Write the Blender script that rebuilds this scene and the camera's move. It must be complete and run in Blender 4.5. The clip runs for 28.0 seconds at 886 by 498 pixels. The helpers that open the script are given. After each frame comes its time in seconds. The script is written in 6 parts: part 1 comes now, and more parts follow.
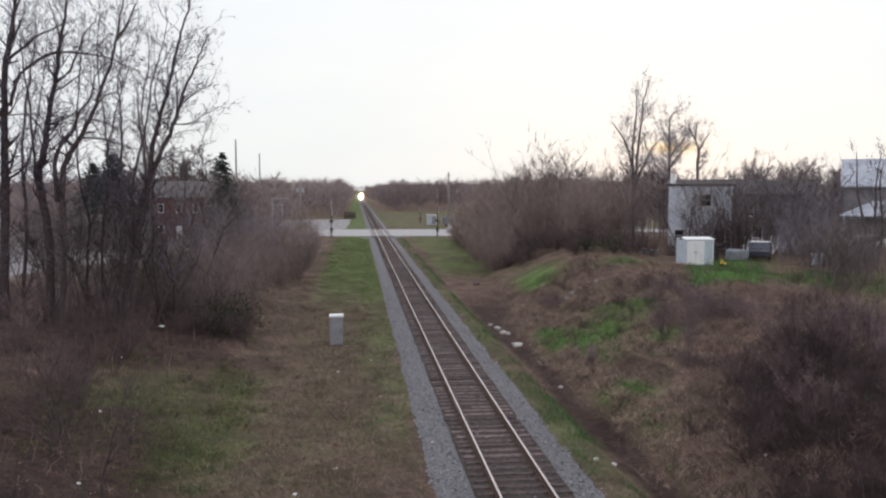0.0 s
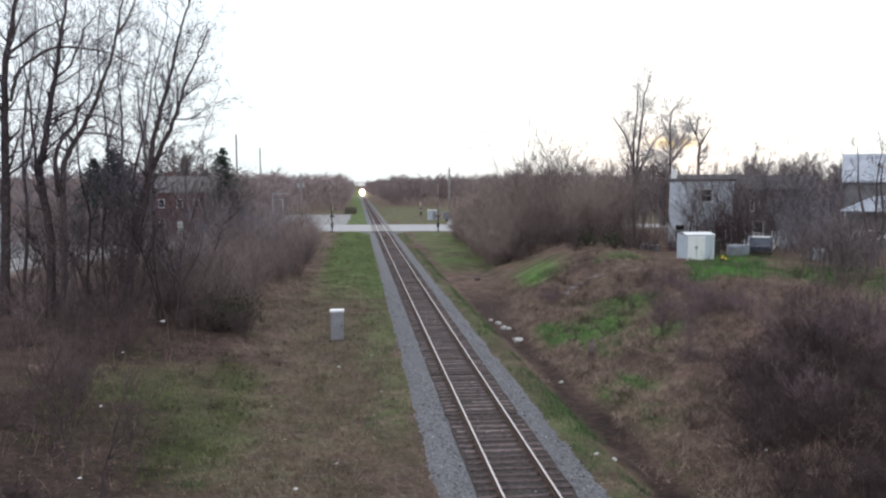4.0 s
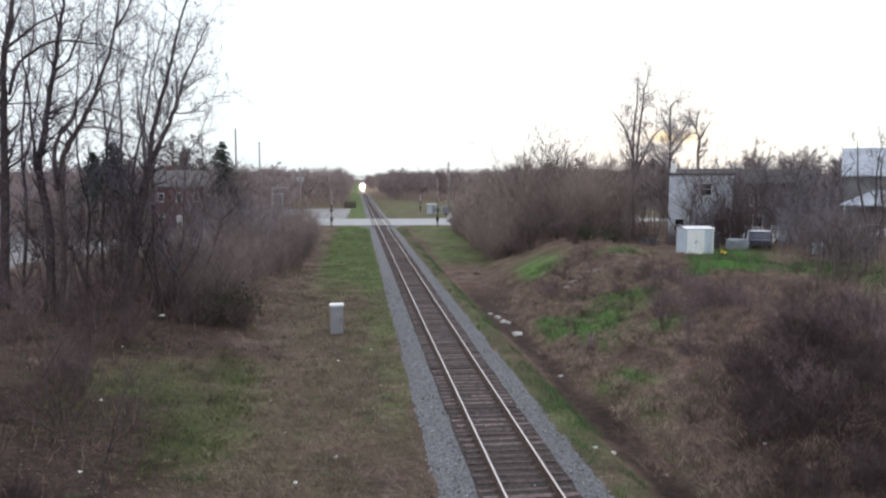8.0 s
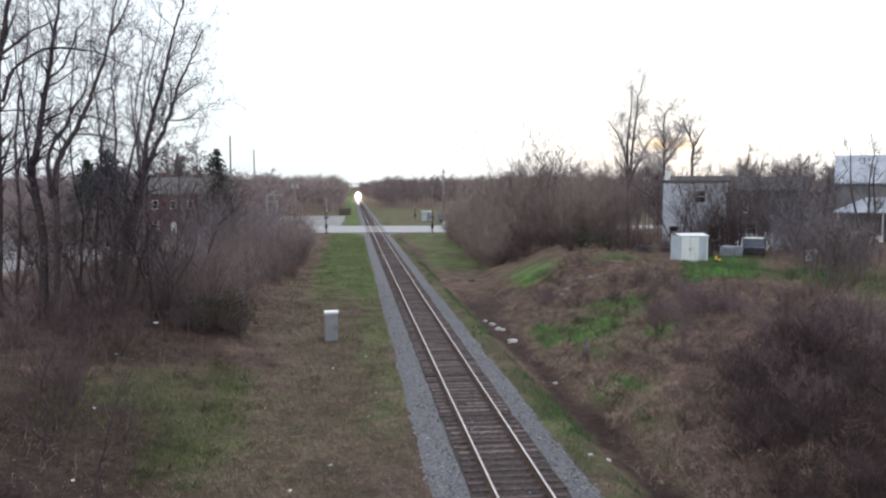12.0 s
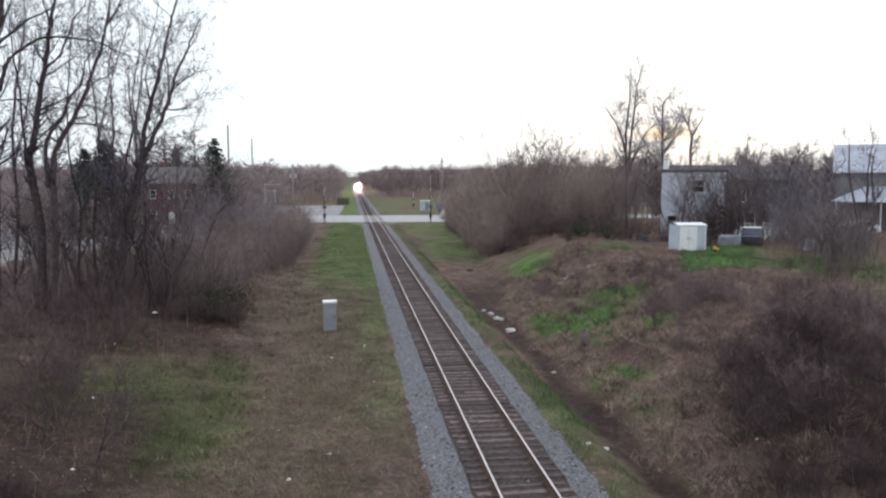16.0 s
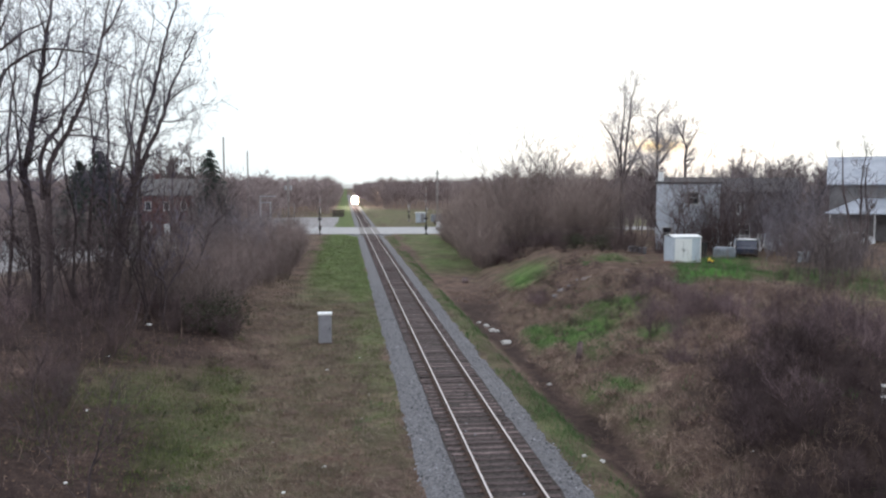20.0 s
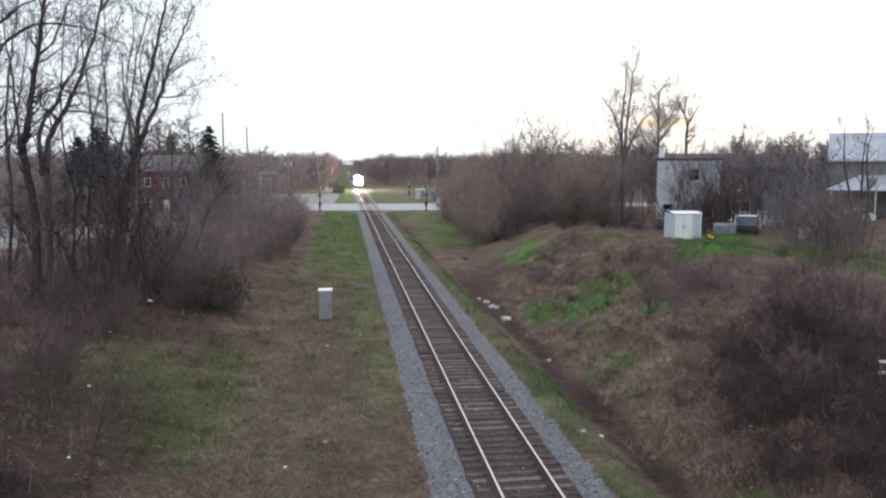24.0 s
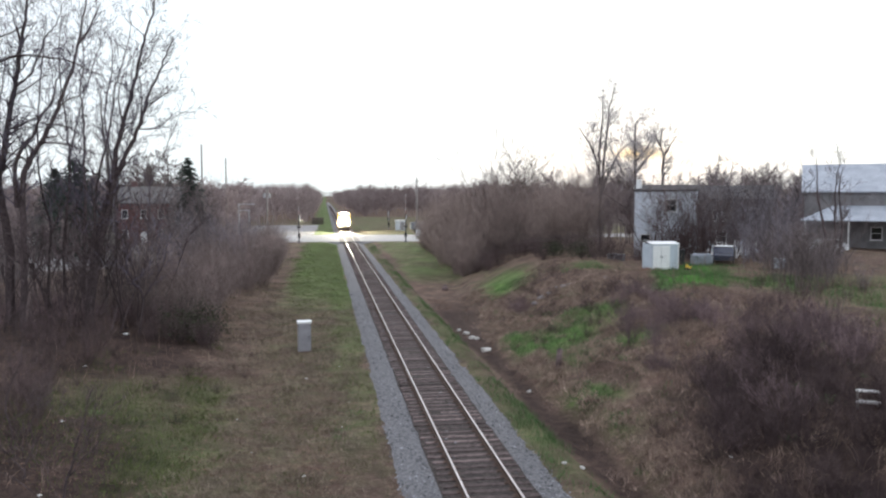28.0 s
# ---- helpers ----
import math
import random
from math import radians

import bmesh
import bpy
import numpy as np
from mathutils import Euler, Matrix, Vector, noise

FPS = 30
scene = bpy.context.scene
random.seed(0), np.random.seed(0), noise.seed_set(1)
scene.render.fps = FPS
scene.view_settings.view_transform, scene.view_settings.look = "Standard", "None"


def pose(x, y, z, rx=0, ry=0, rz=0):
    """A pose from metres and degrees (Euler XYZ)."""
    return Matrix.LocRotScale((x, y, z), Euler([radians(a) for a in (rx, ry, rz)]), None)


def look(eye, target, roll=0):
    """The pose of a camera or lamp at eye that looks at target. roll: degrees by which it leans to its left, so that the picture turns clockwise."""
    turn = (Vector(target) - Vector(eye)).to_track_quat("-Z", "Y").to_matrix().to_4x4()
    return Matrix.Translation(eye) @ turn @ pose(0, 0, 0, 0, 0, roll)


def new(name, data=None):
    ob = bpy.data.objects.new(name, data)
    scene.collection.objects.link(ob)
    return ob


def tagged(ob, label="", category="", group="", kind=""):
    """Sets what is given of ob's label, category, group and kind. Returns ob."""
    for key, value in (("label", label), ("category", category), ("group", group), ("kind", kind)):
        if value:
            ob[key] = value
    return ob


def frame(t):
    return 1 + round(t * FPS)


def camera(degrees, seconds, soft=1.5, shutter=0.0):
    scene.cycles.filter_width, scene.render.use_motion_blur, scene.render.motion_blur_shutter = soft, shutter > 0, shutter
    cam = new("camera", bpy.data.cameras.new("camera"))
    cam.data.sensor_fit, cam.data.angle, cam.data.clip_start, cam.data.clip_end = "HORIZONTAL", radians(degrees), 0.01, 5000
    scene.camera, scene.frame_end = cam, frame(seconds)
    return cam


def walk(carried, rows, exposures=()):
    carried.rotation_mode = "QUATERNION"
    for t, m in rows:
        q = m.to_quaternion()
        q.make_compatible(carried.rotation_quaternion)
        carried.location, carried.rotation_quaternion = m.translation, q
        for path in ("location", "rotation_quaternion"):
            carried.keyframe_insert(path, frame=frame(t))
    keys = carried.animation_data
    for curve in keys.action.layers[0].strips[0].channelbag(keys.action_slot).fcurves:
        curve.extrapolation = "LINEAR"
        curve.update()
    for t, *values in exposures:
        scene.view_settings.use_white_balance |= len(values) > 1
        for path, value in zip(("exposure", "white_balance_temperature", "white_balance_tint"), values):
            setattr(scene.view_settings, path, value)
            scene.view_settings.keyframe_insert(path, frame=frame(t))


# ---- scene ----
# A man-made cut with one railway track, seen from a road bridge. The track runs along +y, rail heads at z = 0.
EYE = (-4.56, 0.0, 8.22)
cam = camera(58.7, 28.0, soft=2.3)
PATH = [
    (0.0, pose(*EYE, 85.78, 0.00, -6.25)),
    (0.5, pose(*EYE, 86.28, -0.02, -6.25)),
    (1.0, pose(*EYE, 85.87, -0.01, -6.29)),
    (1.5, pose(*EYE, 85.20, 0.03, -6.26)),
    (2.0, pose(*EYE, 84.94, 0.00, -6.18)),
    (2.5, pose(*EYE, 85.12, 0.01, -6.18)),
    (3.0, pose(*EYE, 85.23, -0.01, -6.18)),
    (3.5, pose(*EYE, 85.43, 0.00, -6.19)),
    (5.5, pose(*EYE, 85.43, -0.00, -6.24)),
    (6.0, pose(*EYE, 85.37, 0.00, -6.24)),
    (6.5, pose(*EYE, 85.10, -0.05, -6.24)),
    (7.0, pose(*EYE, 85.06, -0.00, -6.24)),
    (7.5, pose(*EYE, 85.06, -0.02, -6.24)),
    (8.0, pose(*EYE, 85.00, -0.00, -6.24)),
    (8.5, pose(*EYE, 85.80, 0.05, -6.24)),
    (9.0, pose(*EYE, 85.49, 0.02, -6.24)),
    (9.5, pose(*EYE, 85.31, 0.00, -6.24)),
    (10.0, pose(*EYE, 85.46, -0.00, -6.24)),
    (10.5, pose(*EYE, 84.88, -0.01, -6.24)),
    (11.0, pose(*EYE, 85.36, -0.02, -6.67)),
    (11.5, pose(*EYE, 85.66, 0.06, -6.68)),
    (12.0, pose(*EYE, 85.52, -0.01, -6.62)),
    (12.5, pose(*EYE, 85.34, 0.00, -6.60)),
    (14.5, pose(*EYE, 84.77, -0.04, -6.70)),
    (15.0, pose(*EYE, 84.68, -0.03, -6.69)),
    (15.5, pose(*EYE, 84.66, -0.02, -6.71)),
    (16.0, pose(*EYE, 84.76, 0.02, -6.74)),
    (16.5, pose(*EYE, 84.87, -0.03, -6.80)),
    (17.0, pose(*EYE, 85.04, -0.01, -6.87)),
    (17.5, pose(*EYE, 85.00, 0.04, -6.87)),
    (18.0, pose(*EYE, 84.93, -0.07, -7.07)),
    (18.5, pose(*EYE, 85.25, -0.04, -7.02)),
    (19.0, pose(*EYE, 85.17, 0.02, -7.02)),
    (19.5, pose(*EYE, 85.28, -0.01, -7.06)),
    (20.0, pose(*EYE, 85.62, 0.00, -7.07)),
    (20.5, pose(*EYE, 85.16, -0.01, -7.08)),
    (21.0, pose(*EYE, 85.36, 0.00, -7.18)),
    (21.5, pose(*EYE, 85.31, -0.08, -7.18)),
    (23.5, pose(*EYE, 84.51, -0.13, -7.02)),
    (24.0, pose(*EYE, 83.91, -0.02, -7.06)),
    (24.5, pose(*EYE, 84.42, 0.00, -7.27)),
    (25.0, pose(*EYE, 86.48, -0.16, -7.20)),
    (25.5, pose(*EYE, 87.14, -0.07, -7.50)),
    (26.0, pose(*EYE, 87.40, 0.07, -8.19)),
    (26.5, pose(*EYE, 86.67, 0.09, -8.59)),
    (27.0, pose(*EYE, 85.98, 0.04, -8.55)),
    (27.5, pose(*EYE, 86.09, 0.03, -8.42)),
    (28.0, pose(*EYE, 86.17, 0.05, -8.55)),
]
# the film camera settles its exposure and white balance in the first second
EXPOSURES = [(0.0, -0.22, 6650, 10), (0.3, 0.03, 6500, 9), (1.0, 0.07, 6400, 8), (2.0, 0.0, 6330, 6), (26.0, 0.0, 6330, 6), (27.0, 0.06, 6330, 6), (28.0, 0.06, 6330, 6)]
walk(cam, PATH, EXPOSURES)

# ---------------------------------------------------------------- light
world = bpy.data.worlds.new("dusk_sky")
scene.world = world
world.use_nodes = True
wn, wl = world.node_tree.nodes, world.node_tree.links
wn.clear()
sky = wn.new("ShaderNodeTexSky")
sky.sky_type, sky.sun_disc = "NISHITA", False
sky.sun_elevation, sky.sun_rotation = radians(4.0), radians(22.5)
sky.dust_density = 2.0
sky_light = wn.new("ShaderNodeBackground")
sky_light.inputs["Strength"].default_value = 0.006
wl.new(sky.outputs["Color"], sky_light.inputs["Color"])
wc = wn.new("ShaderNodeTexCoord")
wm = wn.new("ShaderNodeMapping")
wm.inputs["Scale"].default_value = (1.5, 1.5, 7.0)
wl.new(wc.outputs["Generated"], wm.inputs["Vector"])
wnoise = wn.new("ShaderNodeTexNoise")
wnoise.inputs["Scale"].default_value, wnoise.inputs["Detail"].default_value = 1.6, 5.0
wl.new(wm.outputs["Vector"], wnoise.inputs["Vector"])
wramp = wn.new("ShaderNodeValToRGB")
wramp.color_ramp.elements[0].position, wramp.color_ramp.elements[0].color = 0.3, (0.90, 0.965, 1.0, 1)
wramp.color_ramp.elements[1].position, wramp.color_ramp.elements[1].color = 0.7, (0.965, 1.0, 1.0, 1)
wl.new(wnoise.outputs["Fac"], wramp.inputs["Fac"])


def wmath(op, a, b=None, c=None):
    m = wn.new("ShaderNodeMath")
    m.operation = op
    for i, v in enumerate((a, b, c)):
        if v is None:
            continue
        if isinstance(v, float):
            m.inputs[i].default_value = v
        else:
            wl.new(v, m.inputs[i])
    return m.outputs[0]


def wmix(f, a, b):
    m = wn.new("ShaderNodeMix")
    m.data_type = "RGBA"
    wl.new(f, m.inputs["Factor"])
    for socket, v in (("A", a), ("B", b)):
        if isinstance(v, tuple):
            m.inputs[socket].default_value = (*v, 1)
        else:
            wl.new(v, m.inputs[socket])
    return m.outputs["Result"]


# the overcast grows brighter and bluer towards the zenith
wsep = wn.new("ShaderNodeSeparateXYZ")
wl.new(wc.outputs["Generated"], wsep.inputs["Vector"])
up = wmath("MAXIMUM", wsep.outputs["Z"], 0.0)
zenith = wn.new("ShaderNodeMapRange")
zenith.inputs["From Max"].default_value = 0.7
wl.new(up, zenith.inputs["Value"])
cloud_colour = wmix(zenith.outputs["Result"], wramp.outputs["Color"], (0.86, 0.90, 1.0))
# and bluer away from the sunset
toward = wmath("ADD", wmath("MULTIPLY", wsep.outputs["X"], 0.381), wmath("MULTIPLY", wsep.outputs["Y"], 0.9245))
away = wn.new("ShaderNodeMapRange")
away.inputs["From Min"].default_value, away.inputs["From Max"].default_value = 0.88, 0.50
wl.new(toward, away.inputs["Value"])
cloud_colour = wmix(away.outputs["Result"], cloud_colour, (0.88, 0.905, 1.0))
# an orange rift in the clouds where the sun has gone down
across = wmath("ADD", wmath("MULTIPLY", wsep.outputs["X"], 0.9245), wmath("MULTIPLY", wsep.outputs["Y"], -0.381))
wide = wmath("POWER", wmath("ABSOLUTE", wmath("DIVIDE", across, 0.026)), 2.0)
tall = wmath("POWER", wmath("ABSOLUTE", wmath("DIVIDE", wmath("SUBTRACT", wsep.outputs["Z"], 0.052), 0.007)), 2.0)
rift = wmath("EXPONENT", wmath("MULTIPLY", wmath("ADD", wide, tall), -1.0))
rift = wmath("MULTIPLY", rift, wmath("GREATER_THAN", wsep.outputs["Y"], 0.0))
cloud_colour = wmix(rift, cloud_colour, (0.95, 0.72, 0.36))
cloud_light = wn.new("ShaderNodeBackground")
wl.new(wmath("MULTIPLY_ADD", up, 0.42, 1.075), cloud_light.inputs["Strength"])
wl.new(cloud_colour, cloud_light.inputs["Color"])
wadd = wn.new("ShaderNodeAddShader")
wl.new(sky_light.outputs[0], wadd.inputs[0])
wl.new(cloud_light.outputs[0], wadd.inputs[1])
wout = wn.new("ShaderNodeOutputWorld")
wl.new(wadd.outputs[0], wout.inputs["Surface"])

sun_data = bpy.data.lights.new("evening_sun", "SUN")
sun_data.energy, sun_data.angle, sun_data.color = 0.5, radians(14), (1.0, 0.78, 0.6)
sun = new("evening_sun", sun_data)
sun.matrix_world = look((40, 97, 8), (0, 0, 0))


# ---------------------------------------------------------------- materials
def mat(name, dark, light, scale=6.0, rough=0.85, metal=0.0, bump=0.3, fine=8.0, vary=0.0, island=False, local=False, spec=0.3):
    """A procedural surface: two colours mixed by two scales of noise, with relief; vary: change from object to object or island to island."""
    m = bpy.data.materials.new(name)
    m.use_nodes = True
    n, l = m.node_tree.nodes, m.node_tree.links
    b = n["Principled BSDF"]
    b.inputs["Roughness"].default_value, b.inputs["Metallic"].default_value = rough, metal
    b.inputs["Specular IOR Level"].default_value = spec
    if local:
        c = n.new("ShaderNodeTexCoord").outputs["Object"]
    else:
        c = n.new("ShaderNodeNewGeometry").outputs["Position"]
    a = n.new("ShaderNodeTexNoise")
    a.inputs["Scale"].default_value, a.inputs["Detail"].default_value = scale, 6.0
    l.new(c, a.inputs["Vector"])
    d = n.new("ShaderNodeTexNoise")
    d.inputs["Scale"].default_value, d.inputs["Detail"].default_value = scale * fine, 4.0
    l.new(c, d.inputs["Vector"])
    s = n.new("ShaderNodeMath")
    s.operation = "MULTIPLY_ADD"
    l.new(d.outputs["Fac"], s.inputs[0])
    s.inputs[1].default_value = 0.6
    l.new(a.outputs["Fac"], s.inputs[2])
    r = n.new("ShaderNodeMapRange")
    r.inputs["From Min"].default_value, r.inputs["From Max"].default_value = 0.55, 1.05
    l.new(s.outputs[0], r.inputs["Value"])
    mix = n.new("ShaderNodeMix")
    mix.data_type = "RGBA"
    mix.inputs["A"].default_value, mix.inputs["B"].default_value = (*dark, 1), (*light, 1)
    l.new(r.outputs["Result"], mix.inputs["Factor"])
    colour = mix.outputs["Result"]
    if vary:
        rnd = n.new("ShaderNodeNewGeometry").outputs["Random Per Island"] if island else n.new("ShaderNodeObjectInfo").outputs["Random"]
        v = n.new("ShaderNodeMapRange")
        v.inputs["To Min"].default_value, v.inputs["To Max"].default_value = 1 - vary, 1 + vary
        l.new(rnd, v.inputs["Value"])
        h = n.new("ShaderNodeHueSaturation")
        l.new(v.outputs["Result"], h.inputs["Value"])
        l.new(colour, h.inputs["Color"])
        colour = h.outputs["Color"]
    l.new(colour, b.inputs["Base Color"])
    if bump:
        k = n.new("ShaderNodeBump")
        k.inputs["Strength"].default_value, k.inputs["Distance"].default_value = bump, 0.05
        l.new(s.outputs[0], k.inputs["Height"])
        l.new(k.outputs["Normal"], b.inputs["Normal"])
    return m


def glowing(name, colour, strength):
    m = bpy.data.materials.new(name)
    m.use_nodes = True
    b = m.node_tree.nodes["Principled BSDF"]
    b.inputs["Base Color"].default_value = (*colour, 1)
    b.inputs["Emission Color"].default_value = (*colour, 1)
    b.inputs["Emission Strength"].default_value = strength
    return m


def ground_material():
    """Dead grass, leaf litter, bare soil and live grass; the attribute 'cover' says how green (red), how bare or
    darkened for tree shade (green) and how paved (blue) the land is.
    """
    m = bpy.data.materials.new("ground_cover")
    m.use_nodes = True
    n, l = m.node_tree.nodes, m.node_tree.links
    b = n["Principled BSDF"]
    b.inputs["Roughness"].default_value, b.inputs["Specular IOR Level"].default_value = 0.95, 0.15
    pos = n.new("ShaderNodeNewGeometry").outputs["Position"]

    def noise_tex(scale, detail=6.0, rough=0.6):
        a = n.new("ShaderNodeTexNoise")
        a.inputs["Scale"].default_value, a.inputs["Detail"].default_value, a.inputs["Roughness"].default_value = scale, detail, rough
        l.new(pos, a.inputs["Vector"])
        return a.outputs["Fac"]

    def ramp(fac, stops):
        r = n.new("ShaderNodeValToRGB")
        while len(r.color_ramp.elements) < len(stops):
            r.color_ramp.elements.new(0.5)
        for e, (p, c) in zip(r.color_ramp.elements, stops):
            e.position, e.color = p, (*c, 1)
        l.new(fac, r.inputs["Fac"])
        return r.outputs["Color"]

    def blend(f, a, c):
        x = n.new("ShaderNodeMix")
        x.data_type = "RGBA"
        l.new(f, x.inputs["Factor"])
        l.new(a, x.inputs["A"])
        l.new(c, x.inputs["B"])
        return x.outputs["Result"]

    def shaped(attr, fac, width=0.35):
        """Where the painted amount beats a ragged noise."""
        s = n.new("ShaderNodeMath")
        s.operation = "SUBTRACT"
        l.new(attr, s.inputs[0])
        l.new(fac, s.inputs[1])
        r = n.new("ShaderNodeMapRange")
        r.inputs["From Min"].default_value, r.inputs["From Max"].default_value = -width, width
        l.new(s.outputs[0], r.inputs["Value"])
        return r.outputs["Result"]

    att = n.new("ShaderNodeVertexColor")
    att.layer_name = "cover"
    sep = n.new("ShaderNodeSeparateColor")
    l.new(att.outputs["Color"], sep.inputs["Color"])
    dead = ramp(noise_tex(5.0, 8.0, 0.75), [(0.34, (0.062, 0.039, 0.035)), (0.5, (0.165, 0.115, 0.090)), (0.66, (0.315, 0.236, 0.18))])
    leaf = ramp(noise_tex(0.6, 8.0, 0.7), [(0.38, (0.055, 0.034, 0.031)), (0.62, (0.18, 0.112, 0.09))])
    base = blend(noise_tex(0.35, 4.0), dead, leaf)
    live = ramp(noise_tex(3.0, 8.0, 0.75), [(0.3, (0.052, 0.082, 0.028)), (0.55, (0.13, 0.172, 0.062)), (0.75, (0.225, 0.225, 0.11))])
    soil = ramp(noise_tex(4.0, 8.0, 0.7), [(0.3, (0.026, 0.017, 0.015)), (0.7, (0.10, 0.066, 0.056))])
    paved = ramp(noise_tex(1.2, 6.0), [(0.3, (0.24, 0.23, 0.23)), (0.7, (0.42, 0.40, 0.40))])
    edge = noise_tex(0.9, 6.0, 0.7)
    lush = ramp(noise_tex(2.0, 8.0, 0.7), [(0.3, (0.04, 0.125, 0.018)), (0.7, (0.10, 0.25, 0.045))])
    rich = n.new("ShaderNodeMapRange")
    rich.inputs["From Min"].default_value, rich.inputs["From Max"].default_value = 0.8, 1.0
    l.new(sep.outputs["Red"], rich.inputs["Value"])
    live = blend(rich.outputs["Result"], live, lush)
    c = blend(shaped(sep.outputs["Red"], edge), base, live)
    c = blend(shaped(sep.outputs["Green"], edge, 0.25), c, soil)
    c = blend(shaped(sep.outputs["Blue"], edge, 0.12), c, paved)
    hsv = n.new("ShaderNodeHueSaturation")
    tone = n.new("ShaderNodeMapRange")
    tone.inputs["From Min"].default_value, tone.inputs["From Max"].default_value = 0.3, 0.7
    tone.inputs["To Min"].default_value, tone.inputs["To Max"].default_value = 0.52, 1.3
    l.new(noise_tex(0.42, 7.0, 0.68), tone.inputs["Value"])
    l.new(tone.outputs["Result"], hsv.inputs["Value"])
    l.new(c, hsv.inputs["Color"])
    l.new(hsv.outputs["Color"], b.inputs["Base Color"])
    k = n.new("ShaderNodeBump")
    k.inputs["Strength"].default_value, k.inputs["Distance"].default_value = 0.8, 0.15
    l.new(noise_tex(7.0, 8.0, 0.75), k.inputs["Height"])
    l.new(k.outputs["Normal"], b.inputs["Normal"])
    return m


M_GROUND = ground_material()
M_FOULED = mat("fouled_dark_ballast", (0.025, 0.02, 0.019), (0.095, 0.076, 0.07), 8.0, 0.95, bump=1.0, fine=4.0)
M_BALLAST = mat("grey_ballast", (0.068, 0.065, 0.069), (0.252, 0.245, 0.258), 9.0, 0.9, bump=1.0, fine=3.0)
M_STONE = mat("ballast_stone", (0.08, 0.079, 0.086), (0.31, 0.307, 0.33), 7.0, 0.9, bump=0.2, vary=0.55, island=True)
M_TIE = mat("weathered_creosote_wood", (0.047, 0.034, 0.034), (0.195, 0.145, 0.14), 5.0, 0.9, bump=0.6, vary=0.5)
M_RAIL_SIDE = mat("rusty_rail_steel", (0.05, 0.032, 0.026), (0.13, 0.08, 0.06), 9.0, 0.75, 0.2)
M_RAIL_TOP = mat("polished_rail_steel", (0.52, 0.46, 0.46), (0.72, 0.65, 0.65), 3.0, 0.34, 0.85, bump=0.05)
M_ASPHALT = mat("pale_worn_asphalt", (0.30, 0.29, 0.30), (0.44, 0.43, 0.43), 0.8, 0.8, bump=0.1)
M_CROSSING = mat("crossing_timber_panel", (0.16, 0.145, 0.14), (0.30, 0.28, 0.27), 2.0, 0.85)
M_BARK = mat("dark_bark", (0.042, 0.033, 0.035), (0.13, 0.10, 0.10), 6.0, 0.95, bump=0.7, local=True, vary=0.3, spec=0.1)
M_PALEBARK = mat("pale_dead_wood", (0.10, 0.088, 0.08), (0.25, 0.225, 0.21), 5.0, 0.95, bump=0.5, local=True, spec=0.1)
M_TWIG = mat("grey_brown_twigs", (0.09, 0.074, 0.076), (0.22, 0.18, 0.175), 3.0, 0.95, bump=0.0, local=True, vary=0.35, spec=0.1)
M_BRUSH = mat("brown_brush_stems", (0.17, 0.132, 0.12), (0.41, 0.325, 0.292), 2.0, 0.95, bump=0.0, local=True, vary=0.4, spec=0.1)
M_BRUSHDARK = mat("dark_bramble_stems", (0.06, 0.044, 0.045), (0.165, 0.12, 0.117), 2.0, 0.95, bump=0.0, local=True, vary=0.3, spec=0.1)
M_BRAMBLE = mat("dark_bramble_canes", (0.036, 0.026, 0.028), (0.115, 0.083, 0.083), 2.0, 0.95, bump=0.0, local=True, vary=0.35, spec=0.1)
M_BRUSHWEST = mat("grey_brown_brush_stems", (0.14, 0.11, 0.103), (0.335, 0.265, 0.246), 2.0, 0.95, bump=0.0, local=True, vary=0.45, spec=0.1)
# far woods: bare wood made paler and mauver, glare and haze put into the colour
M_WOOD_FAR = mat("glare_paled_bare_wood", (0.25, 0.198, 0.196), (0.45, 0.368, 0.355), 0.25, 0.95, bump=0.0, vary=0.3, island=False, spec=0.1)
M_STRAW = mat("dry_grass_blades", (0.092, 0.071, 0.054), (0.285, 0.232, 0.176), 2.0, 0.9, bump=0.0, vary=0.4, island=True, spec=0.15)
M_GRASS = mat("green_grass_blades", (0.05, 0.073, 0.026), (0.14, 0.165, 0.06), 2.0, 0.9, bump=0.0, vary=0.4, island=True, spec=0.15)
M_LEAF = mat("fallen_leaves", (0.075, 0.046, 0.036), (0.235, 0.155, 0.115), 3.0, 0.9, bump=0.0, vary=0.5, island=True, spec=0.15)
M_BANKSTRAW = mat("russet_dry_grass_blades", (0.092, 0.062, 0.052), (0.335, 0.245, 0.20), 2.0, 0.9, bump=0.0, vary=0.45, island=True, spec=0.15)
M_BANKGRASS = mat("deep_green_grass_blades", (0.045, 0.092, 0.036), (0.125, 0.20, 0.08), 2.0, 0.9, bump=0.0, vary=0.4, island=True, spec=0.15)
M_GREYBRUSH = mat("silver_grey_stems", (0.09, 0.08, 0.09), (0.27, 0.24, 0.262), 2.0, 0.95, bump=0.0, local=True, vary=0.45, spec=0.1)
M_PALETWIG = mat("pale_grey_twigs", (0.30, 0.275, 0.285), (0.50, 0.46, 0.47), 3.0, 0.95, bump=0.0, local=True, vary=0.2, spec=0.1)
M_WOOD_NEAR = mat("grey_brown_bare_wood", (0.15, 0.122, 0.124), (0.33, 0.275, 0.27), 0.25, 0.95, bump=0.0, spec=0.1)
M_MAUVE = mat("mauve_dead_stems", (0.085, 0.06, 0.066), (0.24, 0.175, 0.18), 2.0, 0.95, bump=0.0, local=True, vary=0.35, spec=0.1)
